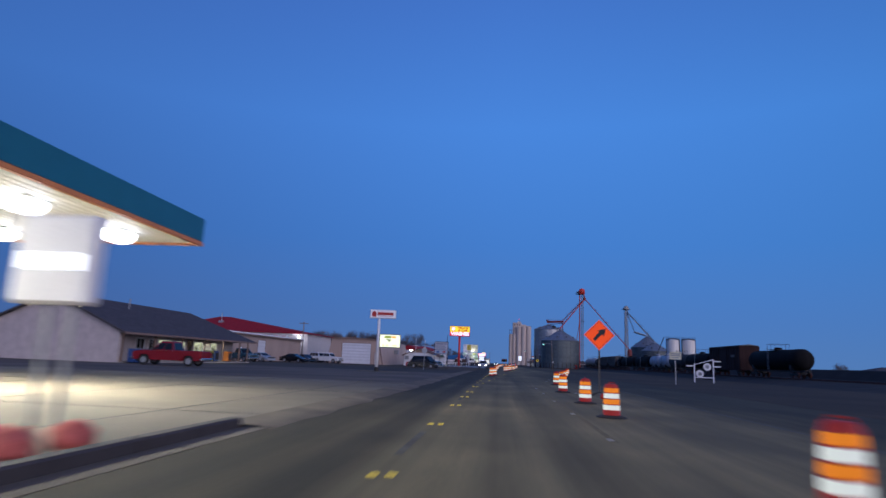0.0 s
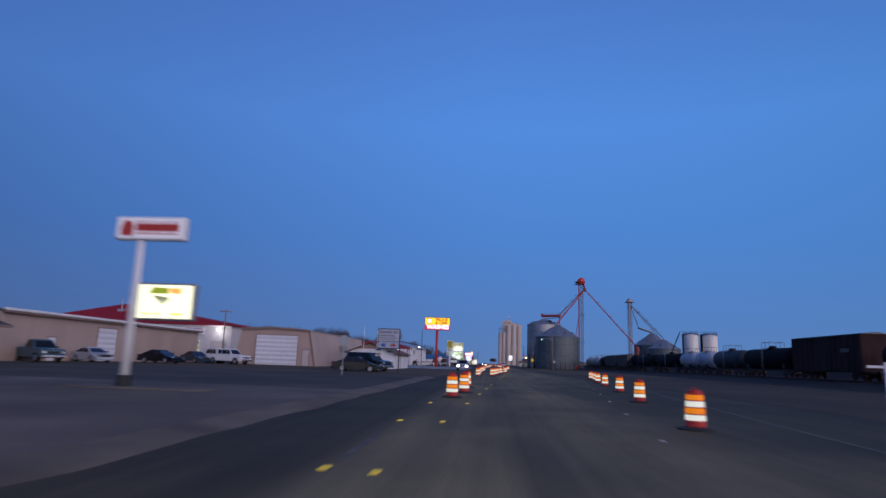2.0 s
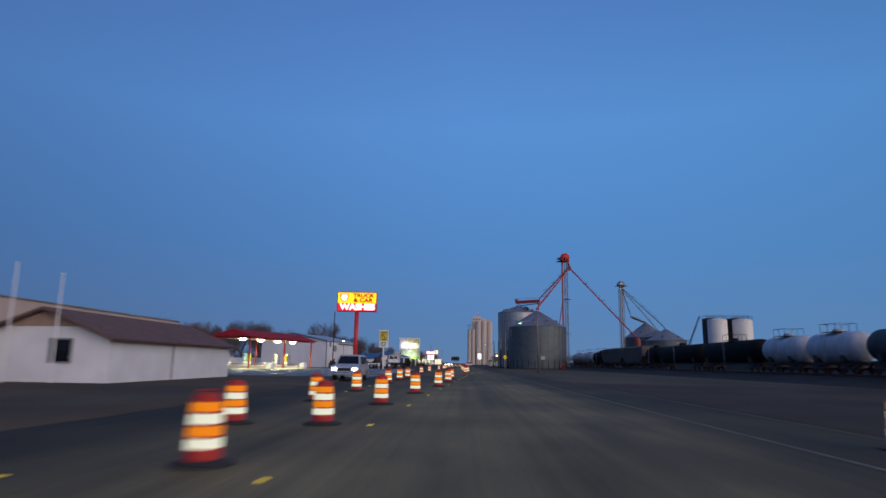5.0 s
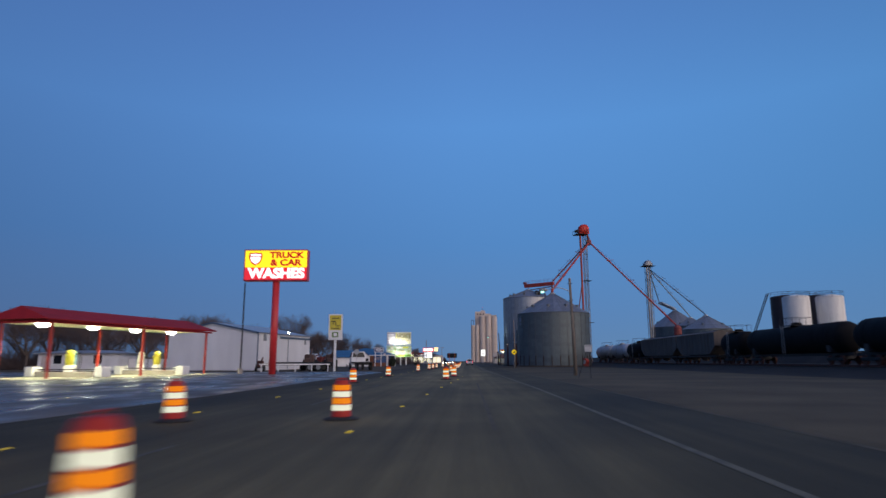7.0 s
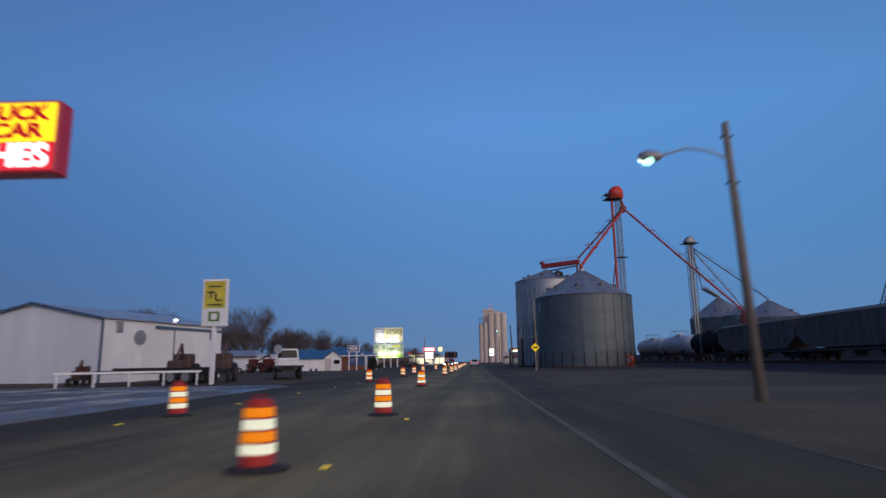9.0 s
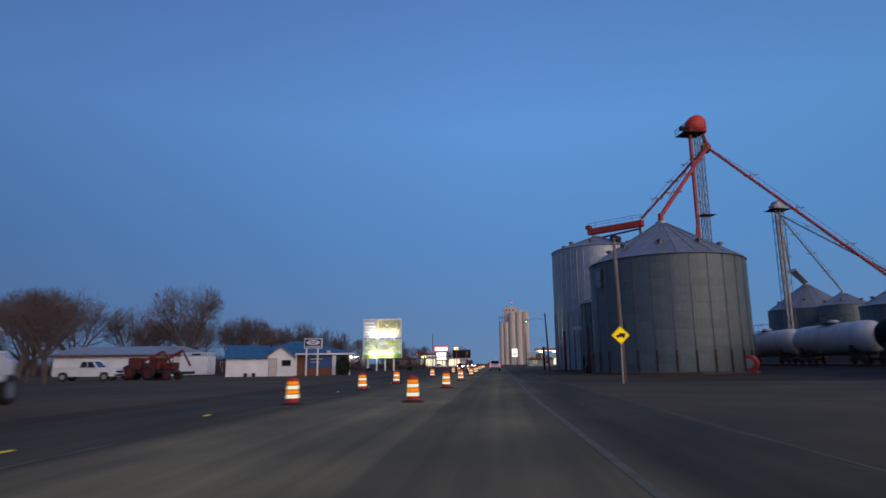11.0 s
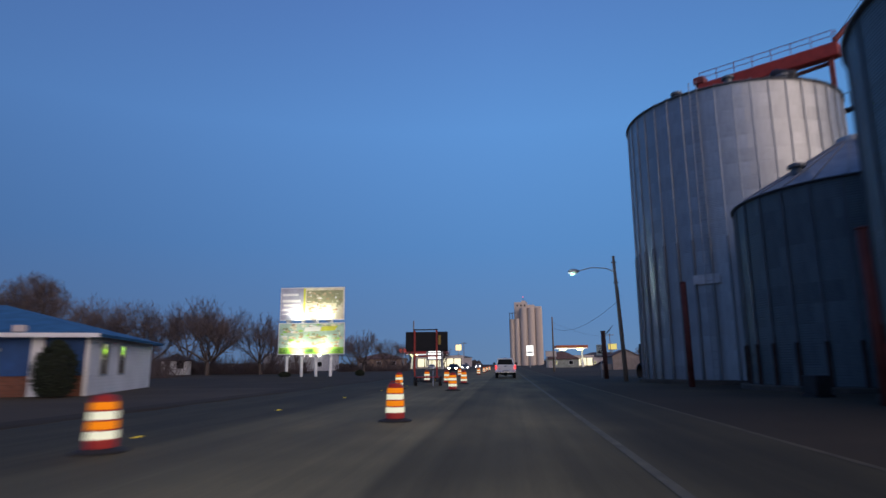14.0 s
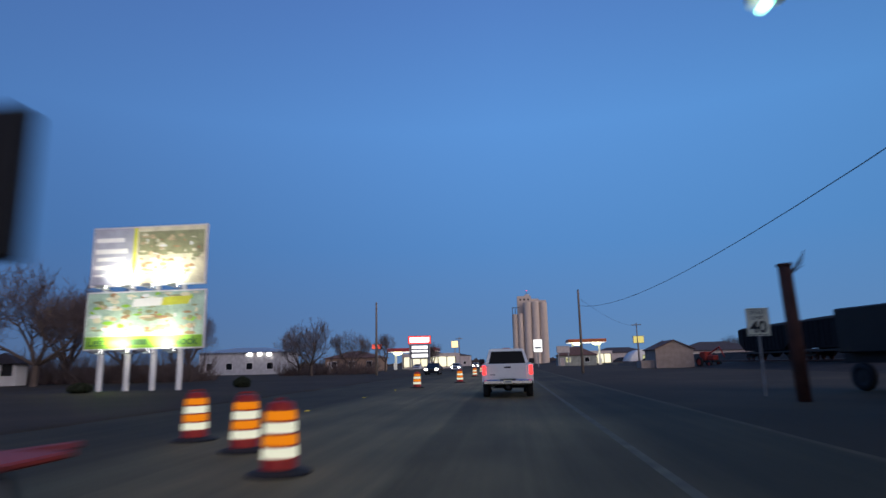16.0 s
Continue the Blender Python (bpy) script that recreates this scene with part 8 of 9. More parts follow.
tank_car(192.6, 19.0, CAR_BLACK, "black tank car on the siding")
tank_car(206.0, 7.0, CAR_BLACK, "short black tank car on the siding")
hopper_car(217.3, 14.4, CAR_GREY, "grey covered hopper car on the siding")
hopper_car(234.5, 19.0, CAR_GREY, "grey covered hopper car on the siding")
tank_car(250.3, 11.4, CAR_BLACK, "black tank car on the siding")
tank_car(263.5, 13.6, CAR_WHITE, "white tank car on the siding")
tank_car(278.3, 15.0, CAR_WHITE, "white tank car on the siding")
hopper_car(349.0, 15.6, CAR_DARK, "dark hopper car on the siding")
hopper_car(366.0, 15.6, CAR_DARK, "dark hopper car on the siding")
gear = thing("culvert_pipe", "short dark concrete pipe lying by the bins", "pipe", pose(18.0, 303.5, 0.0, 0, 0, 20))
part("pipe", Shape().lathe([(0.5, -0.7), (0.62, -0.7), (0.62, 0.7), (0.5, 0.7)], 20, (0, 0, 0.62), "X", caps=False), DARK_STEEL, gear, smooth=True)
wagon = thing("dark_wagon", "dark grain wagon standing behind the tall bin", "wagon", pose(20.3, 307.5, 0.02, 0, 0, 15))
part("bed", Shape().box(-1.2, 1.2, -2.2, 2.2, 1.3, 2.9, 0.05), BLACK, wagon)
part("frame", Shape().box(-0.8, 0.8, -2.4, 2.4, 0.95, 1.298), DARK_STEEL, wagon)
for y in (-1.4, 1.4):
    for x in (-1.0, 1.0):
        wheel(wagon, x, y, 0.48, 0.48, 0.25, DARK_STEEL)


# ---- distant concrete elevator ----
def concrete_elevator():
    e = thing("concrete_elevator", "tall pale concrete grain elevator at the end of the road", "grain elevator", (0, 745, 0))
    for x, y, h in ((21.8, 6.0, 45.4), (27.7, 5.6, 45.6), (33.6, 6.0, 45.2), (24.6, 12.0, 45.2), (31.0, 12.0, 45.2)):
        part("silo", Shape().lathe([(3.05, 0), (3.05, h)], 28, (x, y, 0), caps=False).lathe([(3.05, h), (2.7, h + 0.3)], 28, (x, y, 0)), SILO_CONCRETE, e, smooth=True)
    for x, y, h in ((12.3, 7.0, 36.6), (16.4, 6.2, 37.0), (19.2, 9.5, 36.6)):
        part("silo", Shape().lathe([(2.1, 0), (2.1, h)], 24, (x, y, 0), caps=False).lathe([(2.1, h), (1.9, h + 0.3)], 24, (x, y, 0)), SILO_CONCRETE, e, smooth=True)
    part("head_house", Shape().box(14.6, 25.2, 10.5, 20, 0, 51.0, 0.1), SILO_CONCRETE, e, "square concrete head house")
    part("head_house", Shape().box(25.22, 31.0, 11.5, 19, 44, 48.9, 0.1), SILO_CONCRETE, e)
    part("gallery", Shape().box(28.0, 36.0, 4.2, 7.8, 45.55, 46.9, 0.1), SILO_CONCRETE, e, "low gallery over the silos")
    part("penthouse", Shape().box(20.5, 24.0, 12, 16, 51.02, 52.4), SILO_CONCRETE, e)
    for x in (17.0, 20.0, 23.0):
        part("window", Shape().box(x - 0.6, x + 0.6, 10.43, 10.495, 47.6, 49.0), GLASS, e)
    part("mast", Shape().tube((22, 14, 52.4), (22, 14, 55.2), 0.15, n=5), DARK_STEEL, e)
    part("beacon", Shape().lathe([(0.3, 55.2), (0.3, 55.7)], 8, (22, 14, 0)), TAIL_RED, e)
    part("leg_frame", Shape().box(10.4, 10.8, 5, 5.4, 36, 42).box(12.6, 13.0, 5, 5.4, 36, 42).box(10.2, 15.5, 4.9, 5.5, 41.6, 42), DARK_STEEL, e)


concrete_elevator()


# ---- far end of the town ----
SHOP_LIT = glow("lit_shop_front", (1.0, 0.94, 0.66), 0.75)
LAMP_LIME = glow("yellow_green_lamp", (0.95, 1.0, 0.45), 3.0)


def far_station(x0, x1, y, z, fascia, label):
    c = thing("far_station", label, "filling station", (0, 0, 0))
    part("roof", Shape().box(x0, x1, y, y + 9, z - 0.9, z, 0.05), fascia, c)
    # soffit itself glows, standing in for light thrown up by the lamps
    part("soffit", Shape().box(x0 + 0.2, x1 - 0.2, y + 0.2, y + 8.8, z - 1.0, z - 0.905), FACE_WHITE, c, "white soffit glowing in place of its lamps' light")
    for x in (x0 + 1.5, x1 - 1.5):
        part("column", Shape().box(x - 0.25, x + 0.25, y + 4, y + 4.5, 0, z - 1.005), WHITE, c)
        part("pump", Shape().box(x - 0.4, x + 0.4, y + 3.2, y + 3.8, 0, 1.8, 0.05), WHITE, c)
    for x in (x0 + 2.5, x1 - 2.5):
        # lamp bodies over two metres wide: their glare is put into the shape
        part("lamp", Shape().lathe([(1.1, z - 1.01), (1.15, z - 1.35), (0.8, z - 1.65), (0.2, z - 1.75)], 14, (x, y + 1.6, 0)), LAMP_LIME, c, "bright yellow-green lamp, oversized to stand in for glare", True)
    part("shop", Shape().box(x0 + 1, x1 + 4, y + 16, y + 24, 0, 4.2, 0.05), GREY_STUCCO, c)
    part("shop_front", Shape().box(x0 + 1.5, x1 + 3.5, y + 15.9, y + 15.99, 0.6, 3.2), SHOP_LIT, c, "lit shop front")
    for k in range(7):
        part("mullion", Shape().box(x0 + 1.5 + (x1 - x0 + 2) * k / 6 - 0.12, x0 + 1.5 + (x1 - x0 + 2) * k / 6 + 0.12, y + 15.82, y + 15.895, 0.3, 3.3), DARK_STEEL, c)


far_station(23.5, 34.0, 462, 7.3, mat("red_yellow_fascia", (0.5, 0.12, 0.03), rough=0.4), "far lit filling station with red and yellow canopy edge")
far_station(-24, -11.5, 440, 5.4, mat("red_white_fascia", (0.45, 0.05, 0.05), rough=0.4), "far lit filling station with red canopy edge")


def far_sign(x0, x1, y, z0, z1, face, label, rows=(), post=None):
    s = thing("far_sign", label, "sign", (0, y, 0), "far lit signs")
    part("cabinet", Shape().box(x0, x1, 0, 0.5, z0, z1, 0.05), GREY_STEEL, s)
    part("face", Shape().box(x0 + 0.1, x1 - 0.1, -0.03, -0.002, z0 + 0.1, z1 - 0.1), face, s)
    for a, b, m in rows:
        part("text_bar", Shape().box(x0 + 0.4, x1 - 0.4, -0.05, -0.035, a, b), m, s)
    for x in ((x0 + 0.4, x1 - 0.4) if post is None else (post,)):
        part("post", Shape().box(x - 0.15, x + 0.15, 0.1, 0.4, 0, z0), GREY_STEEL, s)


SIGN_RED = glow("lit_red_price_face", (1.0, 0.05, 0.04), 1.0)
SIGN_WHITE = glow("lit_white_rows", (1, 1, 1), 1.5)
far_sign(-14.7, -9.7, 416, 5.5, 7.3, SIGN_RED, "red-edged lit price sign beside the road", ((5.85, 6.95, SIGN_WHITE),))
far_sign(-14.3, -10.1, 416.3, 2.4, 5.4, mat("dark_price_panel", (0.05, 0.05, 0.07), rough=0.5), "dark price panel with lit white rows", ((4.55, 5.15, SIGN_WHITE), (3.85, 4.25, SIGN_WHITE), (2.75, 3.45, SIGN_WHITE)))
far_sign(-15.0, -12.4, 520, 7.2, 9.8, glow("lit_amber_sign_face", (1.0, 0.75, 0.35), 1.2), "small amber lit sign far down the road", post=-13.7)
far_sign(12.9, 15.2, 443, 3.6, 6.9, FACE_WHITE, "white lit pylon sign far down the road", ((4.5, 5.0, INK_GREY),), post=14.0)
far_sign(19.2, 22.6, 450, 3.4, 5.2, mat("dull_far_sign", (0.5, 0.45, 0.42), rough=0.6), "unlit pale far sign")
far_sign(-19.0, -17.0, 400, 4.2, 5.2, glow("lit_red_far_sign", (1.0, 0.12, 0.08), 0.8), "small red lit sign far down the road", post=-18)
far_sign(37.0, 39.6, 440, 5.2, 7.0, glow("lit_yellow_far_sign", (1.0, 0.85, 0.25), 0.35), "dim yellow sign far down the road", post=38.2)


def far_house(x0, x1, y, d, h, ridge, wall, roofm, label, along="X", lit=1, lamps=()):
    b = thing("far_house", label, "building", (0, 0, 0), "far buildings")
    part("wall", Shape().box(x0, x1, y, y + d, 0, h), wall, b)
    roof(b, *hip_roof(x0, x1, y, y + d, h, ridge, 0.4, along), roofm)
    n = max(2, int((x1 - x0) / 4))
    for k in range(n):
        xw = x0 + (x1 - x0) * (k + 0.5) / n
        opening(b, "window", xw - 0.6, y, 1.0, 1.2, 1.2, "-y", WARM_WINDOW if (k == lit) else GLASS, WHITE)
    opening(b, "door", x0 + 0.5, y, 0.02, 0.95, 2.05, "-y", GREY_STUCCO, WHITE)
    for x in lamps:
        part("wall_lamp", Shape().box(x - 0.35, x + 0.35, y - 0.3, y - 0.005, h - 0.6, h - 0.2, 0.05), TUBE_WHITE, b, "bright wall lamp")


shed = thing("gabled_shed", "small tan gabled shed with brown roof beyond the bins", "building", (27.4, 376, 0))
TAN_BOARD = mat("tan_boards", (0.36, 0.29, 0.24), rough=0.85, var=0.15)
part("wall", Shape().prism([(0, 0), (5.2, 0), (5.2, 2.7), (2.6, 3.8), (0, 2.7)], 0, 7, "Y"), TAN_BOARD, shed)
r = Shape().slab([(5.5, -0.25, 2.62), (5.5, 7.25, 2.62), (2.6, 7.25, 3.95), (2.6, -0.25, 3.95)], 0.1)
r.slab([(-0.3, 7.25, 2.62), (-0.3, -0.25, 2.62), (2.6, -0.25, 3.95), (2.6, 7.25, 3.95)], 0.1)
part("roof", r, BROWN_SHINGLE, shed)
part("lean_to", Shape().box(-1.9, -0.01, 1.0, 4.0, 0, 1.1), TAN_BOARD, shed, "low box against the wall")
far_house(20, 30, 455, 8, 2.8, 5.2, mat("green_grey_siding", (0.30, 0.32, 0.28), rough=0.8), BROWN_SHINGLE, "pale far building with low roof", lit=0)
far_house(46, 62, 430, 10, 3.0, 5.0, GREY_STUCCO, SHINGLE, "far grey house beyond the railway", lit=2)
far_house(-52, -36, 398, 10, 4.2, 5.2, mat("pale_far_wall", (0.42, 0.42, 0.44), rough=0.7), GALV_PLAIN, "long pale far building behind bare trees", lit=9, lamps=(-42.0, -40.0, -38.2))
far_house(-34, -22, 420, 10, 3.0, 4.6, mat("brown_far_wall", (0.28, 0.19, 0.14), rough=0.8), BROWN_SHINGLE, "brown far building behind bare trees", lit=9)
far_house(-57.5, -53.2, 340.5, 5, 2.6, 3.7, LAP_SIDING, SHINGLE, "small white house among bare trees", "Y", lit=9)
far_house(-45.2, -41.2, 341.5, 1.4, 2.2, 3.3, LAP_SIDING, SHINGLE, "small white house among bare trees", "Y", lit=9)
far_house(-66, -56, 320, 9, 2.6, 4.0, LAP_SIDING, SHINGLE, "white house among bare trees", lit=9)
far_house(-92, -72, 214, 9, 2.8, 4.4, LAP_SIDING, SHINGLE, "white house behind the wash", lit=1)
far_house(-55.0, -43.4, 214, 5, 2.5, 2.9, LAP_SIDING, GALV_PLAIN, "long low white house behind the wash", lit=9)
board_fence(-43.2, -35.8, 216.5, 1.6, "white panel fence behind the wash")
far_house(90, 106, 300, 12, 3.4, 5.2, mat("far_dull_wall", (0.22, 0.20, 0.20), rough=0.8), SHINGLE, "dull far building past the railway", lit=0)
far_house(130, 150, 230, 12, 3.4, 5.2, mat("far_pale_wall", (0.34, 0.33, 0.33), rough=0.8), SHINGLE, "far building past the railway", lit=0)
far_house(-30, -14, 500, 10, 4.0, 5.6, GREY_STUCCO, SHINGLE, "far grey building along the road", lit=1)
far_house(38, 58, 520, 12, 4.0, 6.0, GREY_STUCCO, SHINGLE, "far grey building along the road", lit=1)
far_house(-26, -12, 580, 14, 5.0, 6.5, GREY_STUCCO, SHINGLE, "far grey building along the road", lit=1)
dome = thing("quonset_hut", "far half-round white metal hut with a lit door", "building", pose(46, 470, 0))
part("shell", Shape().prism([(4.5 * math.cos(3.1416 * k / 12), 4.2 * math.sin(3.1416 * k / 12)) for k in range(13)], 0, 12, "Y"), WHITE, dome, smooth=True)
part("door", Shape().box(-0.8, 0.8, -0.05, -0.002, 0, 2.6), WARM_WINDOW, dome)
for i, (x, y, lit) in enumerate(((-2.4, 360, 1), (-2.6, 395, 1), (6.9, 420, 2), (7.0, 470, 2), (-2.4, 455, 1), (6.9, 395, 2), (-14, 425, 0), (22, 470, 0))):
    car("sedan", PAINT[("black", "silver", "maroon", "navy", "white", "silver", "white", "black")[i]], pose(x, y, 0, 0, 0, 0 if lit != 2 else 180),
        "distant car with lamps on in the traffic queue" if lit else "distant car parked at the filling station", lights=lit == 1, tails=lit == 2)


# ---- yard clutter ----
def flatbed(x, y, turn, paint, label, cab=True):
    v = thing("flatbed_truck", label, "truck", pose(x, y, Z_LOT - 0.03, 0, 0, turn))
    part("deck", Shape().box(-1.2, 1.2, -1.2, 5.5, 0.95, 1.12, 0.02), DARK_STEEL, v)
    part("frame", Shape().box(-0.45, 0.45, -3.4, 5.3, 0.7, 0.948), DARK_STEEL, v)
    if cab:
        part("cab", cabin_skin((-3.2, -1.35), (-2.7, -1.4), 1.7, 2.6, 2.1, 1.8), paint, v)
        part("lower_cab", Shape().box(-1.05, 1.05, -3.25, -1.3, 0.75, 1.695, 0.06), paint, v)
        part("hood", Shape().box(-0.85, 0.85, -4.4, -3.26, 0.75, 1.55, 0.1), paint, v)
        cabin_glass(v, (-3.2, -1.35), (-2.7, -1.4), 1.7, 2.6, 2.1, 1.8)
    for yy in ((-3.6, 3.2, 4.3) if cab else (3.2, 4.3)):
        for xx in (-0.95, 0.95):
            wheel(v, xx, yy, 0.5, 0.5, 0.28, GREY_STEEL)
    return v


flatbed(-9.6, 217.2, 198, PAINT["white"], "white cab flatbed truck parked in the yard")
flatbed(-16.5, 205.5, 262, PAINT["maroon"], "old dark flatbed trailer parked by the white hall", False)


def machine_heap(x, y, m1, label, turn, size=1.0):
    v = thing("farm_machine", label, "machine", pose(x, y, Z_LOT - 0.03, 0, 0, turn) @ Matrix.Scale(size, 4))
    part("chassis", Shape().box(-0.5, 0.5, -1.6, 1.6, 0.6, 0.9, 0.05), DARK_STEEL, v)
    part("engine", Shape().box(-0.45, 0.45, -1.5, -0.2, 0.905, 1.6, 0.1), m1, v)
    part("cabin", Shape().box(-0.6, 0.6, 0.0, 1.2, 0.905, 2.1, 0.1), m1, v)
    part("boom", Shape().tube((0, 0.3, 1.6), (0.6, -1.6, 2.7), 0.12, n=6).tube((0.6, -1.6, 2.7), (0.5, -2.6, 1.3), 0.1, n=6), m1, v)
    part("exhaust", Shape().tube((0.3, -0.8, 1.6), (0.3, -0.8, 2.3), 0.05, n=6), DARK_STEEL, v)
    for yy, rr in ((-1.1, 0.42), (1.0, 0.7)):
        for xx in (-0.75, 0.75):
            wheel(v, xx, yy, rr, rr, 0.3, m1)


MAROON = mat("dull_maroon_paint", (0.10, 0.018, 0.016), rough=0.75, var=0.3)
machine_heap(-27.0, 258.0, MAROON, "dark red tractor with a loader arm parked on dirt", 95)
machine_heap(-24.2, 256.6, MAROON, "dark red backhoe with a raised arm parked on dirt", 78)
machine_heap(34.3, 375.0, RED_STEEL, "red farm machine parked beside the brown building", 20)
machine_heap(-14.5, 207.5, mat("brown_machine", (0.10, 0.06, 0.05), rough=0.8), "rusty brown machine parked in the yard", 5)
machine_heap(-12.0, 208.8, mat("brown_machine", (0.10, 0.06, 0.05), rough=0.8), "rusty brown machine parked in the yard", 11)
machine_heap(-19.6, 203.8, RUST, "small rusty machine beside the white hall", 14, 0.62)
low = thing("utility_trailer", "low dark trailer standing behind the tractors", "trailer", pose(-24.6, 259.6, Z_LOT - 0.03, 0, 0, 80))
part("deck", Shape().box(-0.9, 0.9, -1.6, 1.6, 0.5, 0.75, 0.04), BLACK, low)
for xx in (-0.95, 0.95):
    wheel(low, xx, 0.2, 0.32, 0.32, 0.2, GREY_STEEL)
tr = thing("camper_trailer", "boxy white camper trailer parked beside the house", "trailer", pose(-33.6, 282.2, Z_LOT - 0.03, 0, 0, 90))
part("body", Shape().box(-1.2, 1.2, -1.95, 1.95, 0.12, 2.55, 0.06), WHITE, tr)
part("roof", Shape().box(-1.2, 1.2, -1.9, 1.9, 2.552, 3.08, 0.10), mat("pale_blue_grey_trailer", (0.42, 0.48, 0.52), rough=0.5), tr, "pale blue-grey upper part")
part("window", Shape().box(-1.215, -1.203, -0.9, 0.3, 2.68, 2.92), GLASS, tr)
for yy in (-0.4, 0.5):
    wheel(tr, 1.12, yy, 0.3, 0.3, 0.18, GREY_STEEL)
    wheel(tr, -1.05, yy, 0.3, 0.3, 0.18, GREY_STEEL)


# ---- bare trees ----
def bare_tree(seed, spread, base=0.20, limbs=5, lift=0.62):
    """Trunk with limbs that fork again and again into fine bare twigs, kept inside a rounded crown; one metre high."""
    rnd = random.Random(seed)
    wood, twigs = Shape(), Shape()
    size = (0.0, 0.27, 0.20, 0.145, 0.105, 0.075)

    def wild(k):
        return Vector((rnd.uniform(-1, 1), rnd.uniform(-1, 1), rnd.uniform(-0.6, 0.8))) * k

    def inside(p):
        q = (p.z - 0.60) / (0.40 if p.z > 0.60 else 0.44)
        return (p.x / spread) ** 2 + (p.y / spread) ** 2 + q * q < rnd.uniform(0.78, 1.06)

    def grow(p, d, length, r, level):
        n = 3 if level < 5 else 2
        for k in range(n):
            d = (d + wild(0.20) + Vector((0, 0, 0.05))).normalized()
            q = p + d * (length / n)
            if level > 1 and not inside(q):
                return
            r2 = max(r * 0.86, 0.0011)
            (wood if level < 3 else twigs).tube(p, q, r, r2, n=6 if level < 3 else 3, caps=False)
            p, r = q, r2
            if level < 5 and (level > 1 or k):
                side = (d * 0.55 + d.orthogonal() * rnd.choice((-0.5, 0.5)) + wild(0.75)).normalized()
                grow(p, side, size[level + 1] * rnd.uniform(0.7, 1.1), max(r * rnd.uniform(0.45, 0.65), 0.0012), level + 1)
        if level < 5:
            for k in range(2):
                grow(p, (d + wild(0.62)).normalized(), size[level + 1] * rnd.uniform(0.8, 1.15), max(r * 0.72, 0.0012), level + 1)

    top = Vector((rnd.uniform(-0.02, 0.02), rnd.uniform(-0.02, 0.02), base))
    wood.tube((0, 0, -0.02), (0, 0, 0.03), 0.036, 0.027, n=9, caps=False).tube((0, 0, 0.03), top, 0.027, 0.022, n=9, caps=False)
    for k in range(limbs):
        a = 6.283 * (k + rnd.uniform(-0.25, 0.25)) / limbs
        out = spread * rnd.uniform(0.9, 1.5) if k else 0.15
        grow(top, Vector((math.cos(a) * out, math.sin(a) * out, lift)).normalized(), 0.30, rnd.uniform(0.011, 0.016), 1)
    high = max(v[2] for v in twigs.v)
    for part_ in (wood, twigs):
        part_.v = [(x / high, y / high, z / high) for x, y, z in part_.v]
    t = thing("bare_tree", "leafless tree with grey-brown trunk and dense fine twigs", "tree", (0, 0, 0), "bare trees")
    part("trunk", wood, BARK, t, smooth=True)
    part("crown", twigs, TWIG, t, "crown of fine bare twigs")
    return t


TREES = [bare_tree(3, 0.40), bare_tree(11, 0.46, 0.16, 6), bare_tree(23, 0.34, 0.24), bare_tree(31, 0.50, 0.18, 6, 0.5), bare_tree(47, 0.56, 0.15, 7, 0.42)]
# place, height and which of the trees
SPOTS = [(-41.5, 293.5, 14.4, 0), (-36.0, 337.5, 11.5, 4), (-32.8, 300.0, 9.4, 2), (-63.0, 299.0, 14.8, 3), (-44.5, 336.5, 11.0, 4), (-55.0, 303.0, 12.2, 1), (-70.5, 299.0, 15.0, 0), (-49.5, 308.0, 11.5, 1),
         (-37.5, 305.0, 10.2, 2), (-54.0, 338.0, 12.4, 1), (-62.0, 340.0, 12.8, 3), (-29.5, 341.0, 9.4, 3), (-25.2, 345.0, 7.6, 2), (-49.0, 341.0, 10.2, 3), (-40.0, 347.0, 10.4, 1),
         (-33.5, 356.0, 8.6, 3), (-58.5, 281.0, 12.8, 2), (-77.0, 304.0, 14.0, 3), (-84.0, 298.0, 14.5, 1), (-92.0, 310.0, 15.0, 0),
         (-72.0, 340.0, 13.0, 0), (-80.0, 350.0, 13.0, 1), (-16.8, 376.0, 6.8, 1), (-20.2, 368.0, 8.2, 3), (-24.0, 374.0, 6.6, 4), (-16.0, 398.0, 7.2, 2), (-11.0, 430.0, 6.6, 1), (-52.0, 362.0, 12.0, 0), (-66.0, 272.0, 10.5, 3), (-74.0, 266.0, 11.0, 1),
         (-65.6, 215.0, 10.4, 2), (-60.3, 219.0, 10.2, 0), (-52.0, 224.0, 9.2, 3), (-72.0, 212.0, 10.0, 1), (-80.0, 222.0, 11.0, 0), (-90.0, 214.0, 11.0, 3), (-57.0, 226.0, 9.2, 1), (-47.0, 228.0, 8.6, 2), (-42.0, 236.0, 8.4, 0),
         (-100.0, 226.0, 11.5, 1), (-112.0, 220.0, 12.0, 3), (-84.0, 206.0, 11.5, 0), (-77.0, 204.0, 10.6, 4), (-70.0, 207.0, 10.4, 4), (-62.0, 227.5, 10.4, 1), (-92.0, 203.0, 11.5, 1), (-104.0, 200.0, 11.5, 3), (-55.0, 225.0, 9.6, 4), (-70.0, 232.0, 10.5, 3), (-34.0, 252.0, 8.0, 1), (-27.0, 245.0, 7.6, 2),
         (70.0, 470.0, 8.0, 1), (84.0, 480.0, 9.0, 3), (60.0, 500.0, 8.0, 0), (140.0, 420.0, 9.0, 1), (170.0, 330.0, 8.5, 3), (200.0, 300.0, 8.5, 0), (180.0, 240.0, 8.0, 1), (210.0, 220.0, 8.5, 3), (240.0, 260.0, 8.5, 0)]
rt = random.Random(5)
used = set()
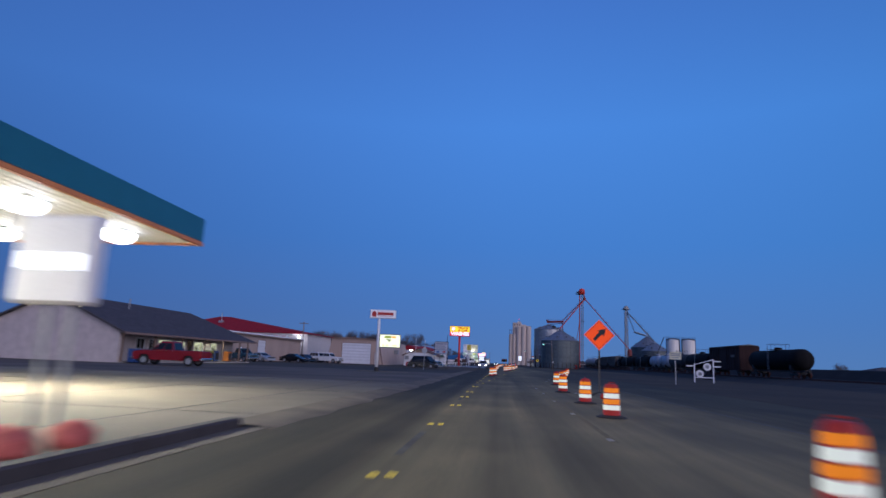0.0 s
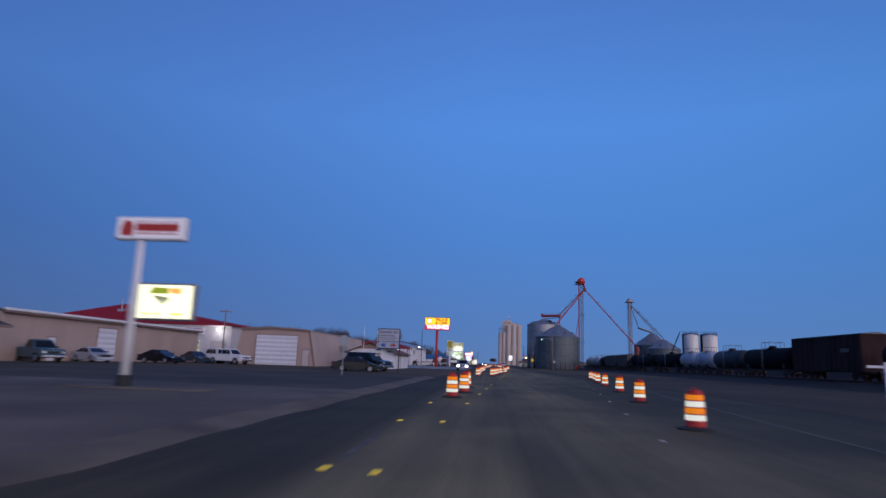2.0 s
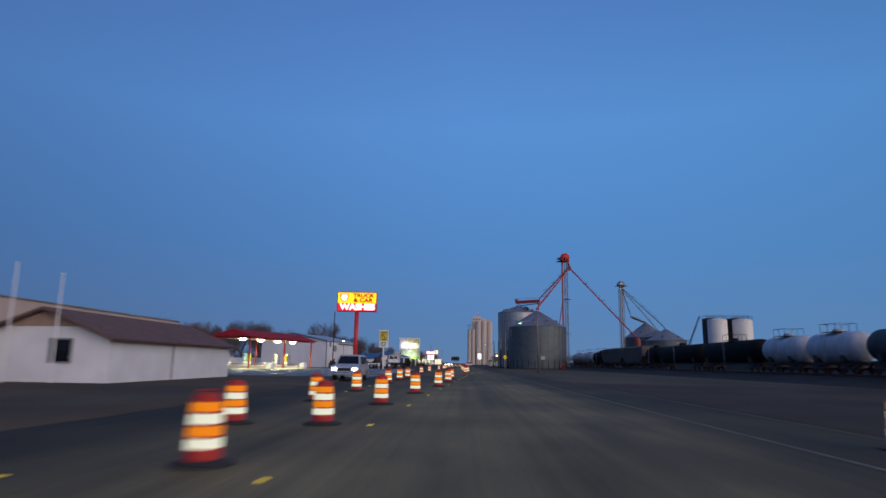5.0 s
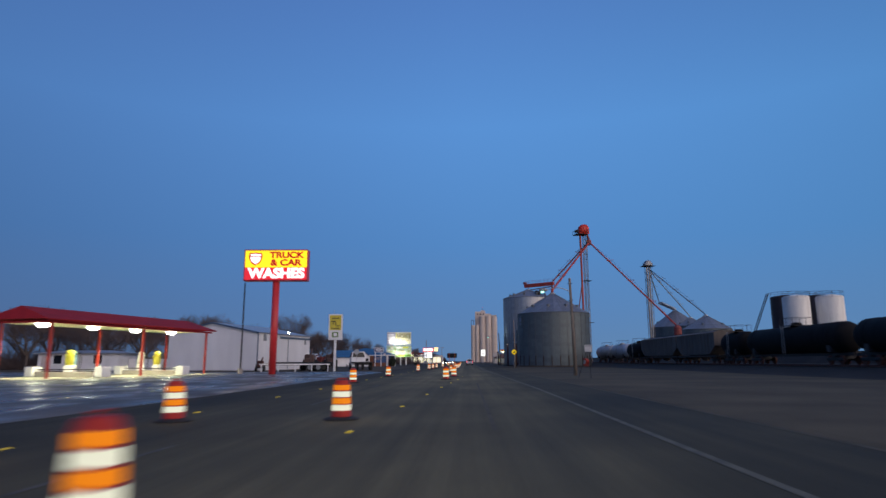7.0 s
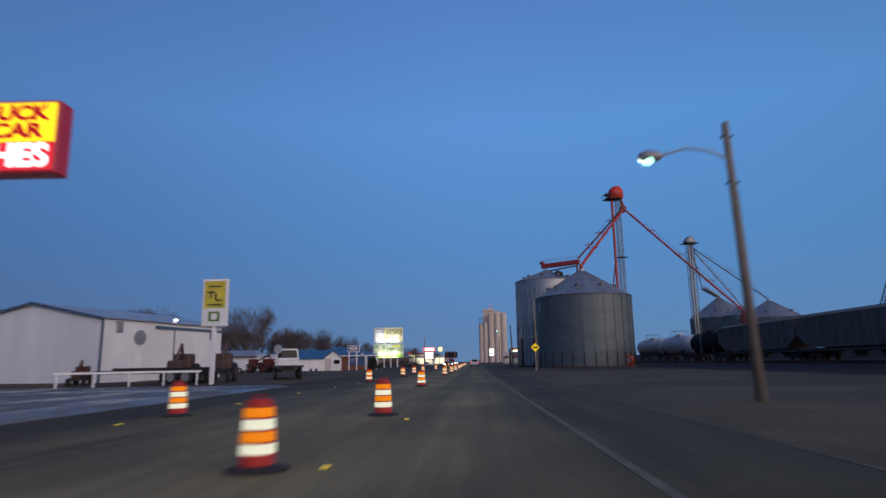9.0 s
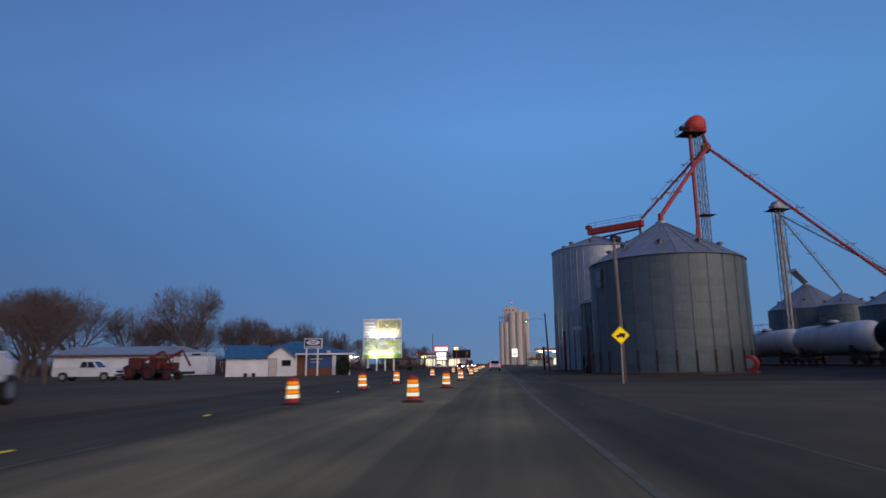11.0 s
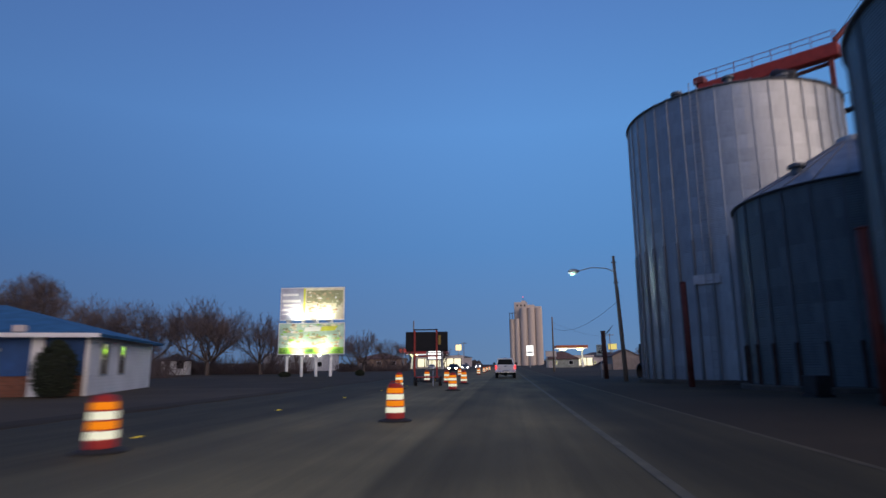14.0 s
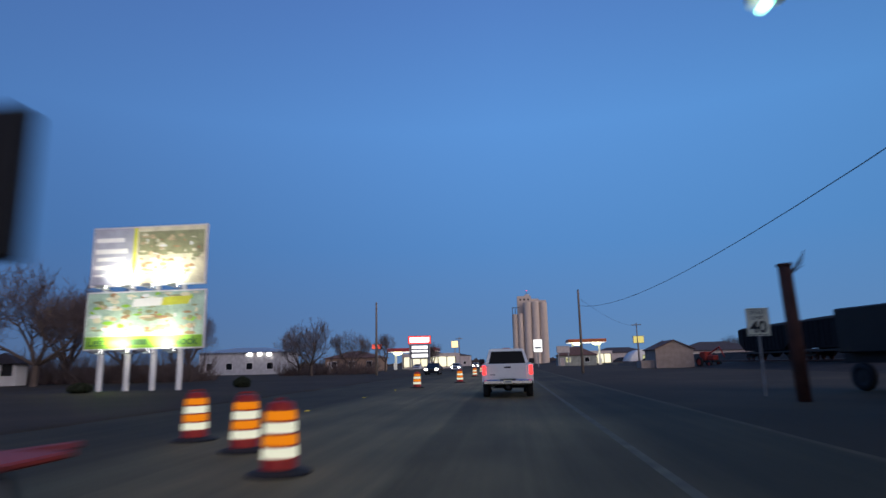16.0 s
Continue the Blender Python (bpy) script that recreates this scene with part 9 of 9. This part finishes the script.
for x, y, s, kind in SPOTS:
    m = pose(x, y, -0.06, 0, 0, rt.uniform(0, 360)) @ Matrix.Scale(s, 4)
    if kind in used:
        made = copy_thing(TREES[kind], m)
        made.scale = (s, s, s)
    else:
        TREES[kind].matrix_basis = m
        used.add(kind)


def bush(x, y, w, h, label):
    b = thing("bush", label, "bush", pose(x, y, Z_LOT - 0.03))
    rnd = random.Random(int(x * 10))
    leaves = Shape()
    for k in range(2200):
        u, a = rnd.random(), rnd.uniform(0, 6.28)
        z = h * (0.06 + 0.94 * u)
        rad = w / 2 * (math.sin(3.1416 * min(1, 0.18 + 0.82 * u)) ** 0.6) * rnd.uniform(0.7, 1.03)
        p = Vector((rad * math.cos(a), rad * math.sin(a), z))
        d = Vector((rnd.uniform(-1, 1), rnd.uniform(-1, 1), rnd.uniform(-0.2, 1))).normalized() * 0.13
        e = d.orthogonal().normalized() * 0.035
        leaves.add([p - e, p + e, p + d + e * 0.3, p + d - e * 0.3], [(0, 1, 2, 3)])
    part("leaves", leaves, mat("dark_evergreen", (0.018, 0.026, 0.012), rough=0.9, bump=0), b)
    part("core", Shape().lathe([(w * 0.3, 0.05), (w * 0.42, h * 0.3), (w * 0.36, h * 0.7), (0.05, h * 0.93)], 14), mat("dark_bush_core", (0.01, 0.013, 0.008), rough=1, bump=0), b)
    part("stem", Shape().tube((0, 0, 0), (0, 0, 0.3), 0.08, n=6), BARK, b)


bush(-12.0, 276.5, 1.75, 2.3, "dark evergreen bush in front of the house")
bush(-10.4, 324.0, 1.0, 0.6, "low dry shrub by the billboard")
bush(-17.5, 318.5, 1.2, 0.5, "low dry shrub by the billboard")


# undergrowth along the trees
def thicket(x0, x1, y0, y1, h, count, seed):
    rnd = random.Random(seed)
    tw = Shape()
    for k in range(count):
        p = Vector((rnd.uniform(x0, x1), rnd.uniform(y0, y1), 0.0))
        tall = h * (0.25 + 1.0 * rnd.random() ** 1.8)
        for q in range(5):
            d = Vector((rnd.uniform(-0.6, 0.6), rnd.uniform(-0.6, 0.6), rnd.uniform(0.6, 1.0))) * tall * rnd.uniform(0.4, 1.0)
            m = p + d * 0.5 + Vector((rnd.uniform(-0.2, 0.2), rnd.uniform(-0.2, 0.2), 0))
            tw.tube(p, m, 0.03, 0.022, n=3, caps=False)
            tw.tube(m, p + d, 0.022, 0.012, n=3, caps=False)
            tw.tube(m, m + d * 0.4 + Vector((rnd.uniform(-0.5, 0.5), rnd.uniform(-0.5, 0.5), 0)), 0.018, 0.01, n=3, caps=False)
    ob = part("thicket", tw, TWIG)
    tagged(ob, "low tangle of bare brown brush under the trees", "brush", "", "stuff")


thicket(-96, -30, 312, 322, 5.2, 900, 4)
thicket(-64, -24, 343, 349, 4.4, 700, 5)
thicket(-112, -52, 222, 232, 5.2, 800, 6)
thicket(-84, -50, 362, 370, 5.6, 420, 7)
thicket(-27, -13, 372, 380, 3.4, 260, 9)
thicket(-84, -36, 226, 234, 5.0, 620, 8)

# far line of woods and low hills along the horizon
def far_woods():
    rnd = random.Random(9)
    s = Shape()
    for k in range(5200):
        a = rnd.uniform(-1.35, 1.35)
        dist = rnd.uniform(700, 950)
        x, y = dist * math.sin(a) + 20, 150 + dist * math.cos(a)
        if -25 < x < 45 and y > 600:
            continue
        h = rnd.uniform(2.5, 8.5) * (0.65 + 0.35 * math.sin(a * 9) * math.sin(a * 23))
        w = rnd.uniform(1.5, 4)
        c, d = math.cos(-a), math.sin(-a)
        s.add([(x - w * c, y - w * d, -0.1), (x + w * c, y + w * d, -0.1), (x + w * 0.6 * c, y + w * 0.6 * d, h * 0.7), (x + rnd.uniform(-0.5, 0.5), y, h), (x - w * 0.6 * c, y - w * 0.6 * d, h * 0.75)], [(0, 1, 2, 3, 4)])
    ob = part("far_woods", s, mat("far_twig_wood", (0.06, 0.05, 0.05), rough=1, bump=0))
    tagged(ob, "distant line of bare grey-brown trees on the horizon", "woods", "", "stuff")


far_woods()
